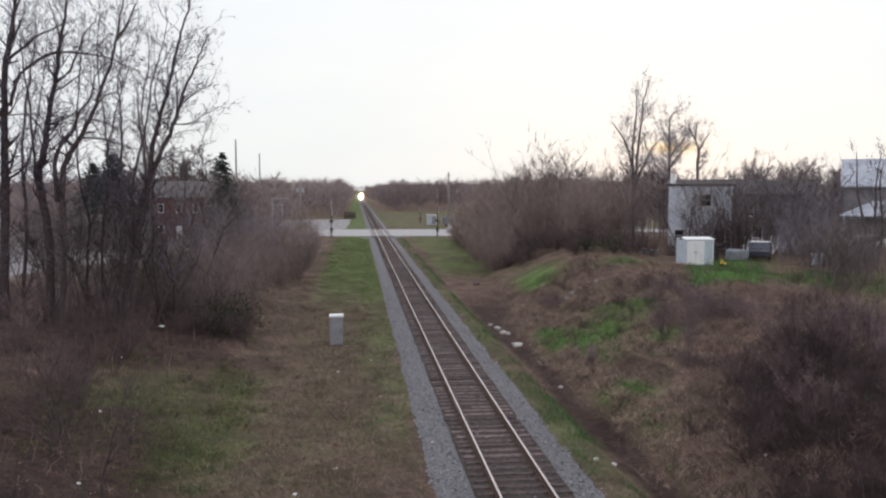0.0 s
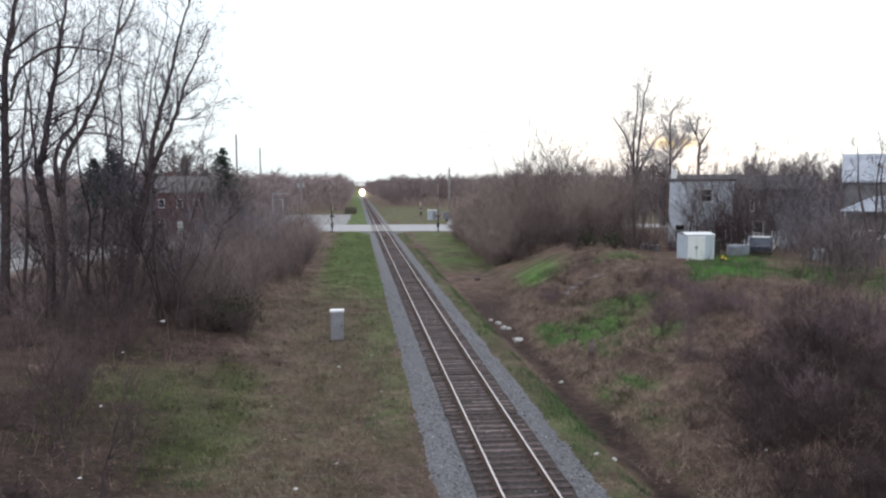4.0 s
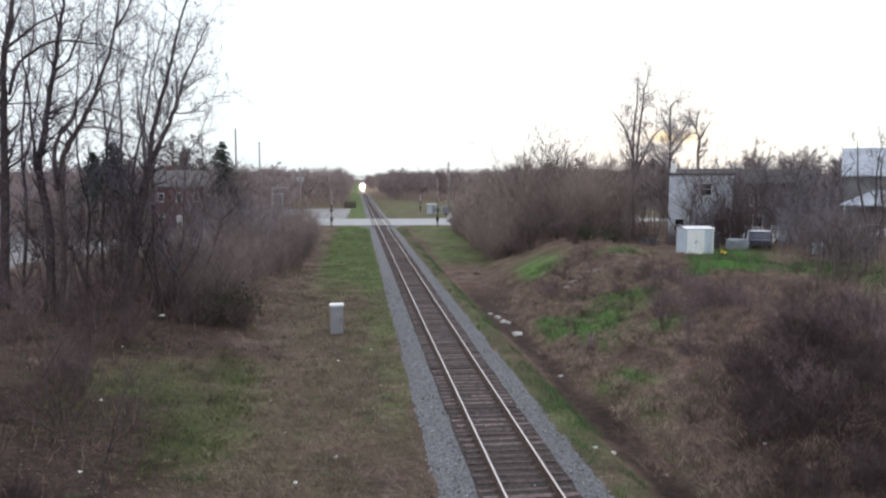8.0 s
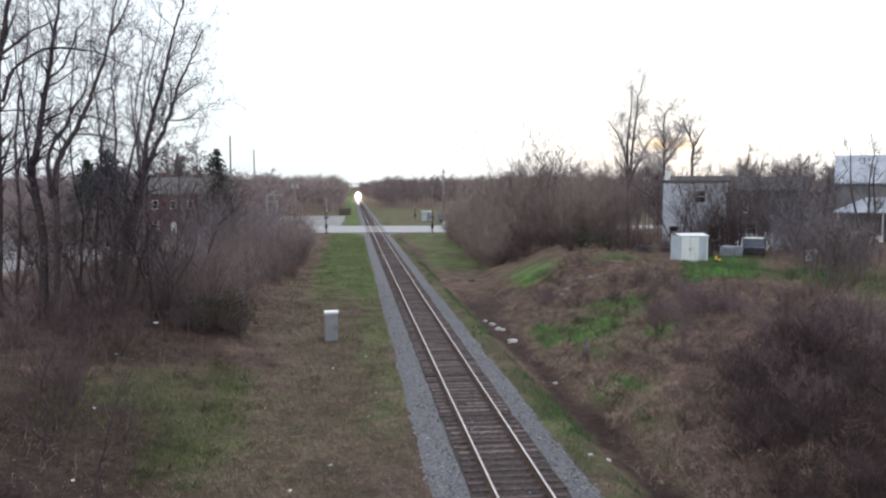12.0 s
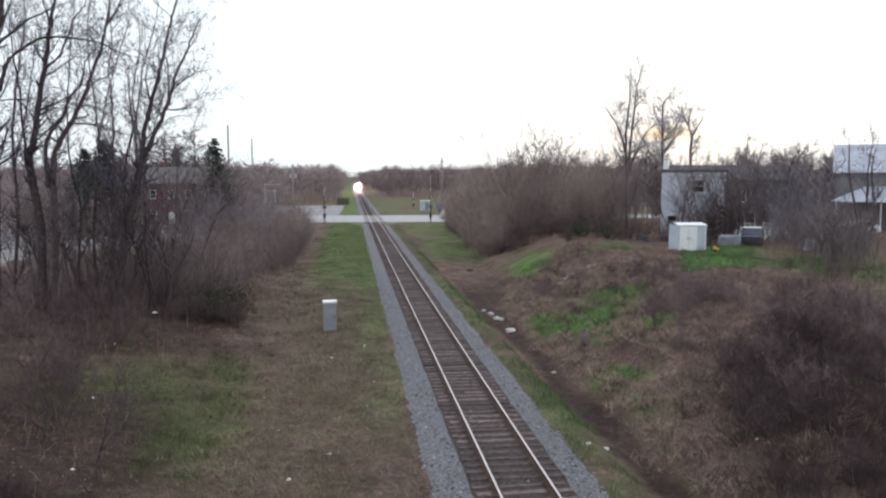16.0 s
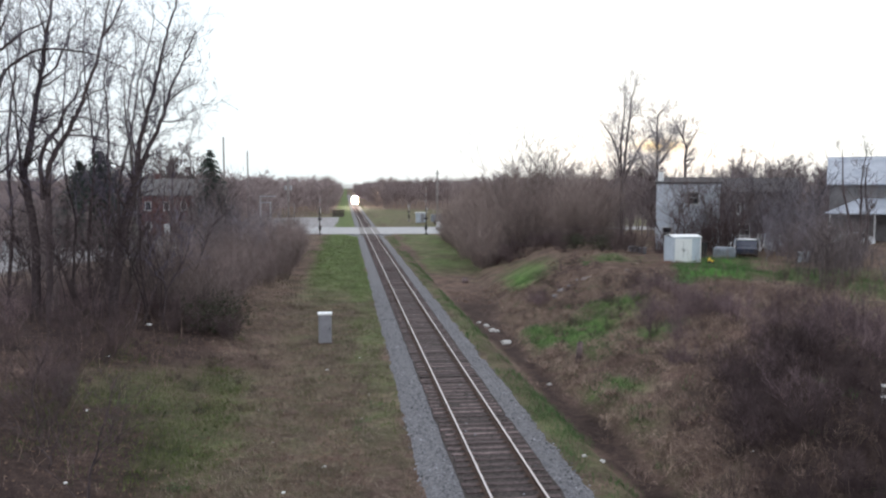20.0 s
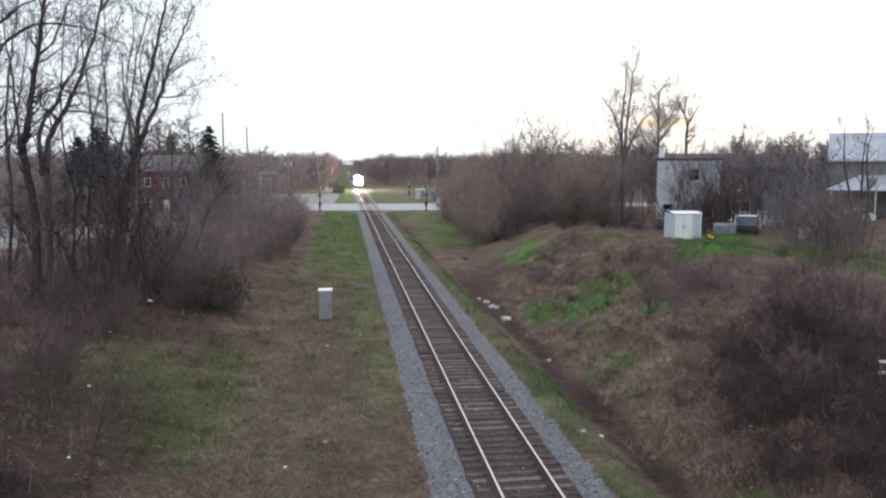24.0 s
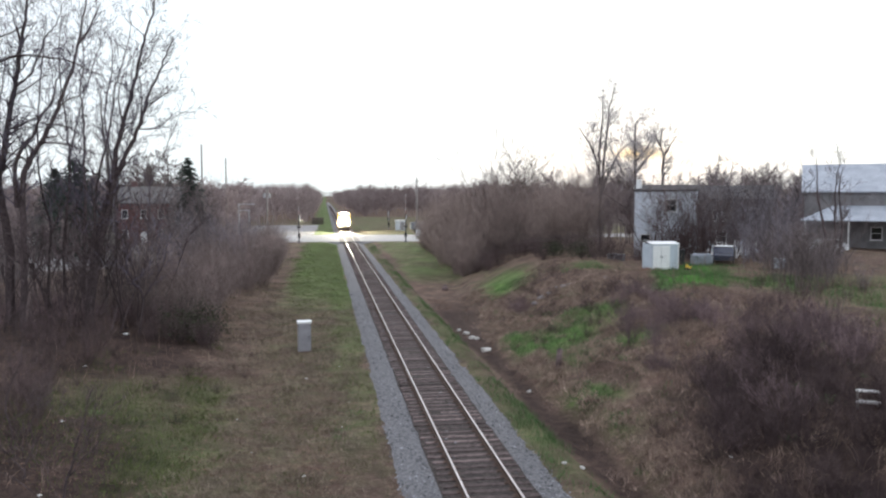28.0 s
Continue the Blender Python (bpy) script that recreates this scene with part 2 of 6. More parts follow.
M_PALESTRAW = mat("bleached_lying_grass", (0.135, 0.095, 0.075), (0.44, 0.33, 0.262), 2.0, 0.9, bump=0.0, vary=0.45, island=True, spec=0.15)
M_YARDSTEM = mat("mauve_brown_stems", (0.10, 0.083, 0.09), (0.28, 0.235, 0.25), 2.0, 0.95, bump=0.0, local=True, vary=0.45, spec=0.1)
M_LIMB = mat("mauve_grey_limbs", (0.085, 0.075, 0.10), (0.20, 0.175, 0.215), 3.0, 0.95, bump=0.0, local=True, vary=0.25, spec=0.1)
# dark needle green, lightened to carry the haze before the distant spruces
M_NEEDLE = mat("hazed_spruce_needles", (0.034, 0.046, 0.042), (0.085, 0.105, 0.088), 1.5, 0.9, bump=0.0, vary=0.3, island=True, spec=0.1)
M_EVERGREEN = mat("green_shrub_leaves", (0.028, 0.029, 0.020), (0.07, 0.072, 0.046), 1.5, 0.9, bump=0.0, vary=0.3, island=True, spec=0.1)
M_CABINET = mat("grey_painted_steel", (0.21, 0.205, 0.225), (0.31, 0.305, 0.325), 2.0, 0.5, 0.1, bump=0.05)
M_CAP = mat("white_painted_steel", (0.75, 0.75, 0.75), (0.85, 0.85, 0.85), 3.0, 0.5, bump=0.05)
M_WHITE = mat("white_painted_siding", (0.43, 0.46, 0.51), (0.66, 0.69, 0.75), 0.9, 0.7, bump=0.1)
M_SHEDSIDE = mat("pale_blue_grey_siding", (0.42, 0.47, 0.53), (0.55, 0.60, 0.66), 1.5, 0.7, bump=0.1)
M_BRICK = mat("dark_red_brick", (0.11, 0.056, 0.054), (0.20, 0.105, 0.10), 3.0, 0.9, bump=0.4)
M_BRICKRED = mat("weathered_red_brick", (0.16, 0.065, 0.045), (0.30, 0.13, 0.09), 6.0, 0.9, bump=0.3, vary=0.2)
M_BROWNWALL = mat("brown_grey_wall", (0.11, 0.095, 0.096), (0.19, 0.165, 0.165), 2.0, 0.9, bump=0.3)
M_GREYWALL = mat("grey_board_wall", (0.14, 0.135, 0.14), (0.24, 0.23, 0.235), 1.2, 0.85, bump=0.2)
M_ROOF = mat("grey_shingle_roof", (0.10, 0.093, 0.093), (0.18, 0.17, 0.168), 2.0, 0.9, bump=0.3, vary=0.12)
M_ROOFPALE = mat("pale_blue_grey_metal_roof", (0.27, 0.29, 0.335), (0.43, 0.45, 0.50), 0.7, 0.5, 0.1, bump=0.05, vary=0.06)
M_ROOFDARK = mat("dark_shingle_roof", (0.045, 0.041, 0.043), (0.095, 0.085, 0.086), 2.0, 0.9, bump=0.3, vary=0.12)
M_FRAME = mat("white_window_frame", (0.6, 0.6, 0.6), (0.78, 0.78, 0.78), 3.0, 0.6, bump=0.0)
M_GLASS = mat("dark_window_glass", (0.012, 0.013, 0.016), (0.025, 0.027, 0.03), 0.6, 0.08, bump=0.0, spec=0.5)
M_POLE = mat("weathered_pole_wood", (0.16, 0.14, 0.135), (0.34, 0.31, 0.29), 3.0, 0.9, bump=0.3)
M_DARKSTEEL = mat("dark_painted_steel", (0.018, 0.018, 0.02), (0.05, 0.05, 0.052), 4.0, 0.6, 0.3, bump=0.05)
M_GALV = mat("galvanised_steel", (0.32, 0.32, 0.33), (0.5, 0.5, 0.51), 4.0, 0.5, 0.5, bump=0.05)
M_REDPAINT = mat("red_reflective_sheet", (0.42, 0.22, 0.2), (0.55, 0.33, 0.3), 4.0, 0.5, bump=0.0)
M_LAMPRED = mat("dark_red_signal_glass", (0.10, 0.01, 0.01), (0.16, 0.015, 0.015), 4.0, 0.2, bump=0.0)
M_LITTER = mat("white_litter", (0.6, 0.6, 0.58), (0.85, 0.85, 0.83), 8.0, 0.7, bump=0.2)
M_PALEROCK = mat("pale_limestone_rubble", (0.34, 0.32, 0.30), (0.62, 0.60, 0.57), 6.0, 0.9, bump=0.5)
M_YELLOW = mat("yellow_plastic", (0.75, 0.5, 0.03), (0.85, 0.6, 0.06), 3.0, 0.4, bump=0.0)
M_CARWHITE = mat("white_car_paint", (0.62, 0.64, 0.66), (0.72, 0.74, 0.76), 1.0, 0.25, bump=0.0, spec=0.5)
M_CARDARK = mat("dark_blue_car_paint", (0.02, 0.022, 0.04), (0.04, 0.044, 0.07), 1.0, 0.25, bump=0.0, spec=0.5)
M_TYRE = mat("black_rubber", (0.012, 0.012, 0.012), (0.03, 0.03, 0.03), 6.0, 0.85, bump=0.1)
M_TARP = mat("grey_tarpaulin", (0.16, 0.17, 0.20), (0.26, 0.28, 0.31), 2.0, 0.6, bump=0.2)
M_PLANK = mat("bleached_planks", (0.42, 0.41, 0.41), (0.72, 0.70, 0.69), 4.0, 0.85, bump=0.3)
M_RUST = mat("rust_brown_metal", (0.07, 0.045, 0.036), (0.15, 0.10, 0.08), 3.0, 0.85, 0.1, bump=0.2)
M_LOCO = mat("dark_locomotive_paint", (0.10, 0.095, 0.09), (0.16, 0.15, 0.14), 2.0, 0.5, bump=0.05, local=True)
M_LOCONOSE = mat("yellow_locomotive_nose", (0.62, 0.46, 0.16), (0.74, 0.56, 0.22), 2.0, 0.45, bump=0.05, local=True)
M_HEADLIGHT = glowing("headlight_lens", (1.0, 0.88, 0.66), 16000.0)
M_CONCRETE = mat("grey_concrete", (0.17, 0.155, 0.155), (0.30, 0.275, 0.27), 1.5, 0.9, bump=0.3)


# ---------------------------------------------------------------- mesh helpers
def mesh_object(name, verts, faces, material, parent=None, label="", smooth=False):
    me = bpy.data.meshes.new(name)
    me.from_pydata([tuple(v) for v in verts], [], faces)
    me.materials.append(material)
    if smooth:
        me.polygons.foreach_set("use_smooth", [True] * len(me.polygons))
    me.update()
    ob = new(name, me)
    ob.parent = parent
    if label:
        ob["label"] = label
    return ob


def part(name, bm, material, parent, label="", smooth=False):
    """Link a bmesh as one mesh object under a thing or a part."""
    me = bpy.data.meshes.new(name)
    bm.to_mesh(me)
    bm.free()
    me.materials.append(material)
    if smooth:
        me.polygons.foreach_set("use_smooth", [True] * len(me.polygons))
    ob = new(name, me)
    ob.parent = parent
    if label:
        ob["label"] = label
    return ob


def thing(name, m, label, category, group="", kind=""):
    ob = new(name)
    ob.empty_display_size = 0.2
    ob.matrix_world = m
    return tagged(ob, label, category, group, kind)


def box(sx, sy, sz, x=0.0, y=0.0, z=0.0, bevel=0.0, bm=None, turn=None):
    """A box whose base centre is at x, y, z."""
    bm = bm or bmesh.new()
    m = Matrix.Translation((x, y, z + sz / 2))
    if turn:
        m = m @ turn
    made = bmesh.ops.create_cube(bm, size=1.0, matrix=m @ Matrix.Diagonal((sx, sy, sz, 1)))
    if bevel:
        edges = list({e for v in made["verts"] for e in v.link_edges})
        bmesh.ops.bevel(bm, geom=edges, offset=bevel, segments=2, affect="EDGES", profile=0.5)
    return bm


def cyl(r, h, x=0.0, y=0.0, z=0.0, n=12, r2=None, axis="Z", bm=None):
    """A cylinder or cone; its base centre is at x, y, z and it runs along the axis."""
    bm = bm or bmesh.new()
    turn = {"Z": Matrix(), "X": Matrix.Rotation(radians(90), 4, "Y"), "Y": Matrix.Rotation(radians(-90), 4, "X")}[axis]
    m = Matrix.Translation((x, y, z)) @ turn @ Matrix.Translation((0, 0, h / 2))
    bmesh.ops.create_cone(bm, cap_ends=True, segments=n, radius1=r, radius2=r if r2 is None else r2, depth=h, matrix=m)
    return bm


def tube(vs, fs, pts, radii, sides, cap=True):
    """Append a bent tapered tube to lists of vertices and faces."""
    base = len(vs)
    n = len(pts)
    for i, p in enumerate(pts):
        d = pts[min(i + 1, n - 1)] - pts[max(i - 1, 0)]
        d.normalize()
        u = d.orthogonal().normalized()
        w = d.cross(u)
        for k in range(sides):
            a = math.tau * k / sides
            vs.append(p + (u * math.cos(a) + w * math.sin(a)) * radii[i])
    for i in range(n - 1):
        for k in range(sides):
            a, b = base + i * sides + k, base + i * sides + (k + 1) % sides
            fs.append((a, b, b + sides, a + sides))
    if cap:
        fs.append(tuple(base + (n - 1) * sides + k for k in range(sides)))


def spike(vs, fs, p, q, r):
    """Append a three-sided twig that ends in a point."""
    i = len(vs)
    d = (q - p).normalized()
    u = d.orthogonal() * r
    w = d.cross(u)
    vs += [p + u, p - u * 0.5 + w * 0.87, p - u * 0.5 - w * 0.87, q]
    fs += [(i, i + 1, i + 3), (i + 1, i + 2, i + 3), (i + 2, i, i + 3)]


def smooth_step(a, b, v):
    t = min(max((v - a) / (b - a), 0.0), 1.0)
    return t * t * (3 - 2 * t)


# ---------------------------------------------------------------- the lie of the land
def ground_z(x, y):
    """Height of the ground: level verge, ditch and bank to the east, low rise to the west, wooded hills far off."""
    z = -0.48
    near_road = smooth_step(118, 142, y)
    z += 0.44 * near_road * smooth_step(2.4, 5.0, abs(x))
    z += 1.35 * smooth_step(-7.5, -19, x) * (1 - smooth_step(55, 105, y))
    foot = 5.2 + 0.1 * max(0.0, y - 45)
    b = 1 - smooth_step(78, 125, y)
    if x > 2.4:
        z -= 0.62 * smooth_step(3.2, 4.3, x) * (1 - smooth_step(foot - 0.2, foot + 1.6, x)) * b
        z += 2.75 * smooth_step(foot, foot + 9.0, x) * b
        z += 1.6 * smooth_step(12, 30, x) * (1 - b) * (1 - smooth_step(125, 150, y))
        z += 0.5 * noise.noise((x * 0.23, y * 0.2, 3.0)) * smooth_step(foot, foot + 3, x) * b
        z += 0.22 * noise.noise((x * 0.7, y * 0.6, 7.0)) * smooth_step(foot - 0.5, foot + 2, x) * b
    if x < -3:
        z += 0.18 * noise.noise((x * 0.3, y * 0.25, 1.0)) * smooth_step(-3, -9, x) * (1 - near_road)
    z += 7.0 * smooth_step(260, 1000, y) * smooth_step(15, 160, abs(x))
    z += 14.0 * smooth_step(800, 2600, y) * smooth_step(40, 500, abs(x))
    z += 9.0 * smooth_step(1080, 1500, y)
    return z


def spaced(stops):
    out = []
    for (a, b, step) in stops:
        n = max(1, round((b - a) / step))
        out += [a + (b - a) * i / n for i in range(n)]
    return out + [stops[-1][1]]


GX = spaced([(-3200, -400, 280), (-400, -80, 32), (-80, -30, 5), (-30, -6, 0.8), (-6, 8, 0.35), (8, 26, 0.7), (26, 70, 3), (70, 400, 30), (400, 3200, 280)])
GY = spaced([(-300, -20, 40), (-20, 12, 4), (12, 70, 0.7), (70, 150, 2), (150, 420, 12), (420, 1200, 50), (1200, 4600, 340)])


def cover(x, y):
    """How green, how bare or darkened for tree shade, and how paved the land is."""
    wob = noise.noise((x * 0.35, y * 0.16, 2.0))
    big = noise.noise((x * 0.12, y * 0.09, 6.0))
    xw = x + 1.1 * wob

    def band(a0, a1, v, b0, b1):
        return smooth_step(a0, a1, v) * (1 - smooth_step(b0, b1, v))

    g = 0.16 + 0.16 * big
    g += band(-9.3, -6.6, xw, -2.6, -2.0) * (0.12 + 0.62 * smooth_step(52, 92, y))
    g += band(-4.6, -3.4, xw, -2.5, -2.0) * 0.2 * smooth_step(20, 40, y)
    g += band(-17.5, -13.5, xw, -10, -7.5) * band(21, 26, y, 34, 41) * (0.46 + 0.3 * wob)
    g += math.exp(-((xw + 20.5) / 2.0) ** 2 - ((y - 41) / 2.6) ** 2) * 0.5
    g += band(2.0, 2.5, x, 3.6, 4.4) * (0.24 + 0.2 * wob)
    g += band(4, 5.5, xw, 11, 13) * band(80, 92, y, 142, 144) * (0.44 + 0.2 * wob)
    foot = 5.2 + 0.1 * max(0.0, y - 45)
    patch = 0.0
    for cx, cy, sx, sy, k in ((6.7, 45.6, 1.0, 1.8, 0.95), (7.6, 43.6, 1.0, 1.8, 0.95), (8.9, 41.6, 1.0, 1.7, 0.9), (11.0, 43.2, 0.9, 2.2, 0.85), (10.2, 45.4, 0.9, 1.6, 0.6), (10.6, 37.0, 0.9, 1.3, 0.85), (6.7, 32.0, 1.0, 1.9, 0.8), (8.4, 38.2, 0.8, 1.2, 0.4), (5.6, 22.5, 0.5, 1.5, 0.5), (6.0, 27.0, 0.6, 1.6, 0.3), (10.6, 67.0, 1.2, 5.0, 0.9), (17.8, 63.0, 1.8, 3.0, 0.9), (5.9, 19.0, 0.9, 0.9, 0.5)):
        patch += k * math.exp(-((xw - cx) / sx) ** 2 - ((y + 1.5 * wob - cy) / sy) ** 2)
    patch *= 1.0 + 0.6 * noise.noise((x * 1.1, y * 0.8, 14.0))
    patch *= smooth_step(foot - 0.2, foot + 0.8, x)
    g += patch
    g += band(0.441 * y - 5.2, 0.441 * y - 4.0, x + 0.5 * wob, 0.53 * y - 4.8, 0.53 * y - 3.4) * band(46, 49, y, 62, 66) * 1.3
    g += band(22, 26, xw, 90, 120) * band(30, 36, y, 52, 56) * (0.5 + 0.5 * big)
    g += math.exp(-((x - 12.0) / 2.0) ** 2 - ((y - 70) / 5.0) ** 2) * 0.6
    g += band(3, 5, xw, 90, 110) * band(168, 174, y, 300, 350) * 0.28
    g += band(-30, -24, xw, -4, -3) * band(200, 230, y, 260, 290) * 0.12
    if abs(x) > 9 and y > 320:
        g = 0.12
    s = band(3.9, 4.4, x + 0.4 * wob, foot - 0.3, foot + 1.0) * (1 - smooth_step(58, 76, y)) * 0.75
    s += band(-5.5, -4.0, xw, -2.6, -2.2) * (1 - smooth_step(24, 34, y)) * 0.38
    s += band(foot + 1, foot + 3, xw, 24, 28) * (1 - smooth_step(24, 44, y)) * (0.58 + 0.5 * big)
    s += band(-40, -30, xw, -14, -10.5) * band(32, 42, y, 80, 95) * 0.6
    # near west slope: dark leaf litter, plus tree shade painted in as soil colour
    s += band(-60, -40, xw, -13.5, -10) * (1 - smooth_step(24, 32, y)) * 0.82
    s += band(-60, -40, xw, -10.5, -7.5) * (1 - smooth_step(40, 60, y)) * (0.47 + 0.25 * wob)
    s += math.exp(-((x - 14.5) / 2.0) ** 2 - ((y - 61) / 4.0) ** 2) * 0.5
    p = 0.0
    p += band(-62, -58, xw, -27, -24) * band(97, 102, y, 143, 146) * 0.95
    p += band(-60, -52, xw, -37, -33) * band(66, 72, y, 98, 101) * 0.95
    p += band(-26, -23, xw, -7.5, -5.5) * band(170, 173, y, 222, 232) * 1.1
    lawn = band(0.441 * y - 5.2, 0.441 * y - 4.0, x + 0.5 * wob, 0.53 * y - 4.8, 0.53 * y - 3.4) * band(46, 49, y, 62, 66)
    return max(min(max(g, 0.0), 0.8 + 0.07 * min(patch, 1.0)), min(lawn * 1.3, 1.0)), min(s, 1.0), min(p, 1.0)


COVER_CACHE = {}


def cover_near(x, y):
    key = (round(x * 3), round(y * 2))
    if key not in COVER_CACHE:
        COVER_CACHE[key] = cover(key[0] / 3, key[1] / 2)
    return COVER_CACHE[key]


def build_ground():
    verts = [(x, y, ground_z(x, y)) for y in GY for x in GX]
    w = len(GX)
    faces = [(j * w + i, j * w + i + 1, (j + 1) * w + i + 1, (j + 1) * w + i) for j in range(len(GY) - 1) for i in range(w - 1)]
    ob = mesh_object("ground", verts, faces, M_GROUND, smooth=True)
    layer = ob.data.color_attributes.new("cover", "FLOAT_COLOR", "POINT")
    vals = np.array([(*cover(v[0], v[1]), 1.0) for v in verts], dtype=np.float32)
    layer.data.foreach_set("color", vals.ravel())
    tagged(ob, "brown dead grass, leaf litter and green turf along the railway", "ground", kind="structure")


build_ground()


# ---------------------------------------------------------------- road and railway
def build_road():
    bm = bmesh.new()
    xs = spaced([(-160, 160, 4)])
    near, far = [], []
    for x in xs:
        shift = -0.055 * x
        crown = 0.02
        near.append((bm.verts.new((x, 144.5 + shift, -0.75)), bm.verts.new((x, 144.5 + shift, -0.02))))
        far.append((bm.verts.new((x, 169.5 + shift, -0.02)), bm.verts.new((x, 169.5 + shift, -0.75))))
    for i in range(len(xs) - 1):
        bm.faces.new((near[i][1], near[i + 1][1], far[i + 1][0], far[i][0]))
        bm.faces.new((near[i][0], near[i + 1][0], near[i + 1][1], near[i][1]))
        bm.faces.new((far[i][0], far[i + 1][0], far[i + 1][1], far[i][1]))
    ob = part("road", bm, M_ASPHALT, None)
    tagged(ob, "pale worn asphalt road crossing the railway", "road", kind="structure")


build_road()

TIES_FROM, TIE_STEP = 6.0, 0.52


def build_track():
    # ballast bed with sloping shoulders
    ys = spaced([(-40, 10, 10), (10, 80, 0.6), (80, 240, 5), (240, 1080, 60)])
    prof = [(-2.75, -0.62), (-2.3, -0.44), (-1.75, -0.235), (-1.0, -0.27), (0, -0.27), (1.0, -0.27), (1.75, -0.235), (2.3, -0.44), (2.75, -0.62)]
    verts, faces = [], []
    for y in ys:
        for x, z in prof:
            wob = 0.16 * noise.noise((x * 2.0, y * 0.5, 0.0)) + 0.14 * noise.noise((x, y * 1.9, 4.0)) if abs(x) > 1.9 else 0.0
            verts.append((x + wob, y, z + 0.035 * noise.noise((x * 3, y * 2.2, 5.0)) - (0.05 if 143 < y < 172 else 0.0)))
    w = len(prof)
    for j in range(len(ys) - 1):
        faces += [(j * w + i, j * w + i + 1, (j + 1) * w + i + 1, (j + 1) * w + i) for i in range(w - 1)]
    bed = mesh_object("ballast_bed", verts, faces, M_BALLAST, smooth=True)
    tagged(bed, "grey crushed-stone ballast bed under the track", "ballast", kind="structure")
    ys2 = spaced([(-40, 10, 10), (10, 80, 0.8), (80, 143, 5)])
    verts, faces = [], []
    for y in ys2:
        for x in (-1.38, -0.9, -0.3, 0.3, 0.9, 1.38):
            e = 0.07 * noise.noise((x * 3, y * 1.4, 1.0)) if abs(x) > 1 else 0.0
            verts.append((x + e, y, (-0.205 if abs(x) < 1 else -0.225) + 0.018 * noise.noise((x * 4, y * 3, 2.0))))
    for j in range(len(ys2) - 1):
        faces += [(j * 6 + i, j * 6 + i + 1, j * 6 + i + 7, j * 6 + i + 6) for i in range(5)]
    foul = mesh_object("fouled_ballast", verts, faces, M_FOULED, smooth=True)
    tagged(foul, "dark oily grit between the ties", "ballast", kind="structure")
    # loose stones on it
    rng = np.random.RandomState(4)
    vs, fs = [], []
    for i in range(9000):
        y = 15 + 55 * rng.rand() ** 1.7
        x = rng.uniform(-2.75, 2.75)
        if abs(x) < 1.45 and rng.rand() < 0.97:
            continue
        ax = abs(x)
        z = -0.21 if ax < 1.75 else -0.235 - (ax - 1.75) * 0.38
        s = rng.uniform(0.025, 0.055)
        k = len(vs)
        d = rng.uniform(-0.4, 0.4, (6, 3)) * s
        for q, o in enumerate(((1, 0, 0), (-1, 0, 0), (0, 1, 0), (0, -1, 0), (0, 0, 0.8), (0, 0, -0.8))):
            vs.append((x + o[0] * s + d[q][0], y + o[1] * s + d[q][1], z + 0.015 + o[2] * s + d[q][2]))
        fs += [(k, k + 2, k + 4), (k + 2, k + 1, k + 4), (k + 1, k + 3, k + 4), (k + 3, k, k + 4)]
    stones = mesh_object("ballast_stones", vs, fs, M_STONE)
    tagged(stones, "loose crushed grey stones on the ballast", "stones", kind="stuff")
    # the track itself
    track = thing("railway_track", pose(0, 0, 0), "single railway track with worn bright rails on dark ties", "railway track", kind="structure")
    head = [(-0.036, -0.012), (-0.036, -0.045), (-0.01, -0.06), (-0.01, -0.15), (-0.07, -0.165), (-0.07, -0.178), (0.07, -0.178), (0.07, -0.165), (0.01, -0.15), (0.01, -0.06), (0.036, -0.045), (0.036, -0.012)]
    ys = spaced([(-40, 40, 10), (40, 400, 40), (400, 1080, 170)])
    for side in (-0.7525, 0.7525):
        vs, fs = [], []
        for y in ys:
            vs += [(side + x, y, z) for x, z in head]
        m = len(head)
        for j in range(len(ys) - 1):
            fs += [(j * m + i, (j + 1) * m + i, (j + 1) * m + i + 1, j * m + i + 1) for i in range(m - 1)]
        rail = mesh_object("rail", vs, fs, M_RAIL_SIDE, track, "rusty steel rail with a polished running surface")
        vs, fs = [], []
        for y in ys:
            vs += [(side + x, y, z) for x, z in ((-0.036, -0.014), (-0.030, 0.0), (0.030, 0.0), (0.036, -0.014))]
        for j in range(len(ys) - 1):
            fs += [(j * 4 + i, j * 4 + i + 1, (j + 1) * 4 + i + 1, (j + 1) * 4 + i) for i in range(3)]
        mesh_object("running_surface", vs, fs, M_RAIL_TOP, rail, "polished steel running surface")
    # ties: separate near the bridge, joined farther on
    rng = random.Random(12)
    shapes = []
    for k in range(6):
        bm = box(rng.uniform(2.55, 2.68), rng.uniform(0.215, 0.24), 0.16, bevel=0.012)
        for v in bm.verts:
            v.co += Vector((rng.uniform(-0.012, 0.012), rng.uniform(-0.008, 0.008), rng.uniform(-0.012, 0.004)))
        me = bpy.data.meshes.new("tie")
        bm.to_mesh(me)
        bm.free()
        me.materials.append(M_TIE)
        shapes.append(me)
    for i in range(290):
        t = new("tie", shapes[rng.randrange(6)])
        t.parent = track
        y = TIES_FROM + i * TIE_STEP
        t.matrix_basis = pose(rng.uniform(-0.06, 0.06), y + rng.uniform(-0.035, 0.035), -0.345 + rng.uniform(-0.015, 0.012), 0, 0, rng.uniform(-1.0, 1.0))
        if 144.3 < y < 170:
            t.location.z = -0.4
    vs, fs = [], []
    for i in range(290, 1300):
        y = TIES_FROM + i * TIE_STEP
        drop = -0.06 if 143 < y < 171 else 0.0
        k = len(vs)
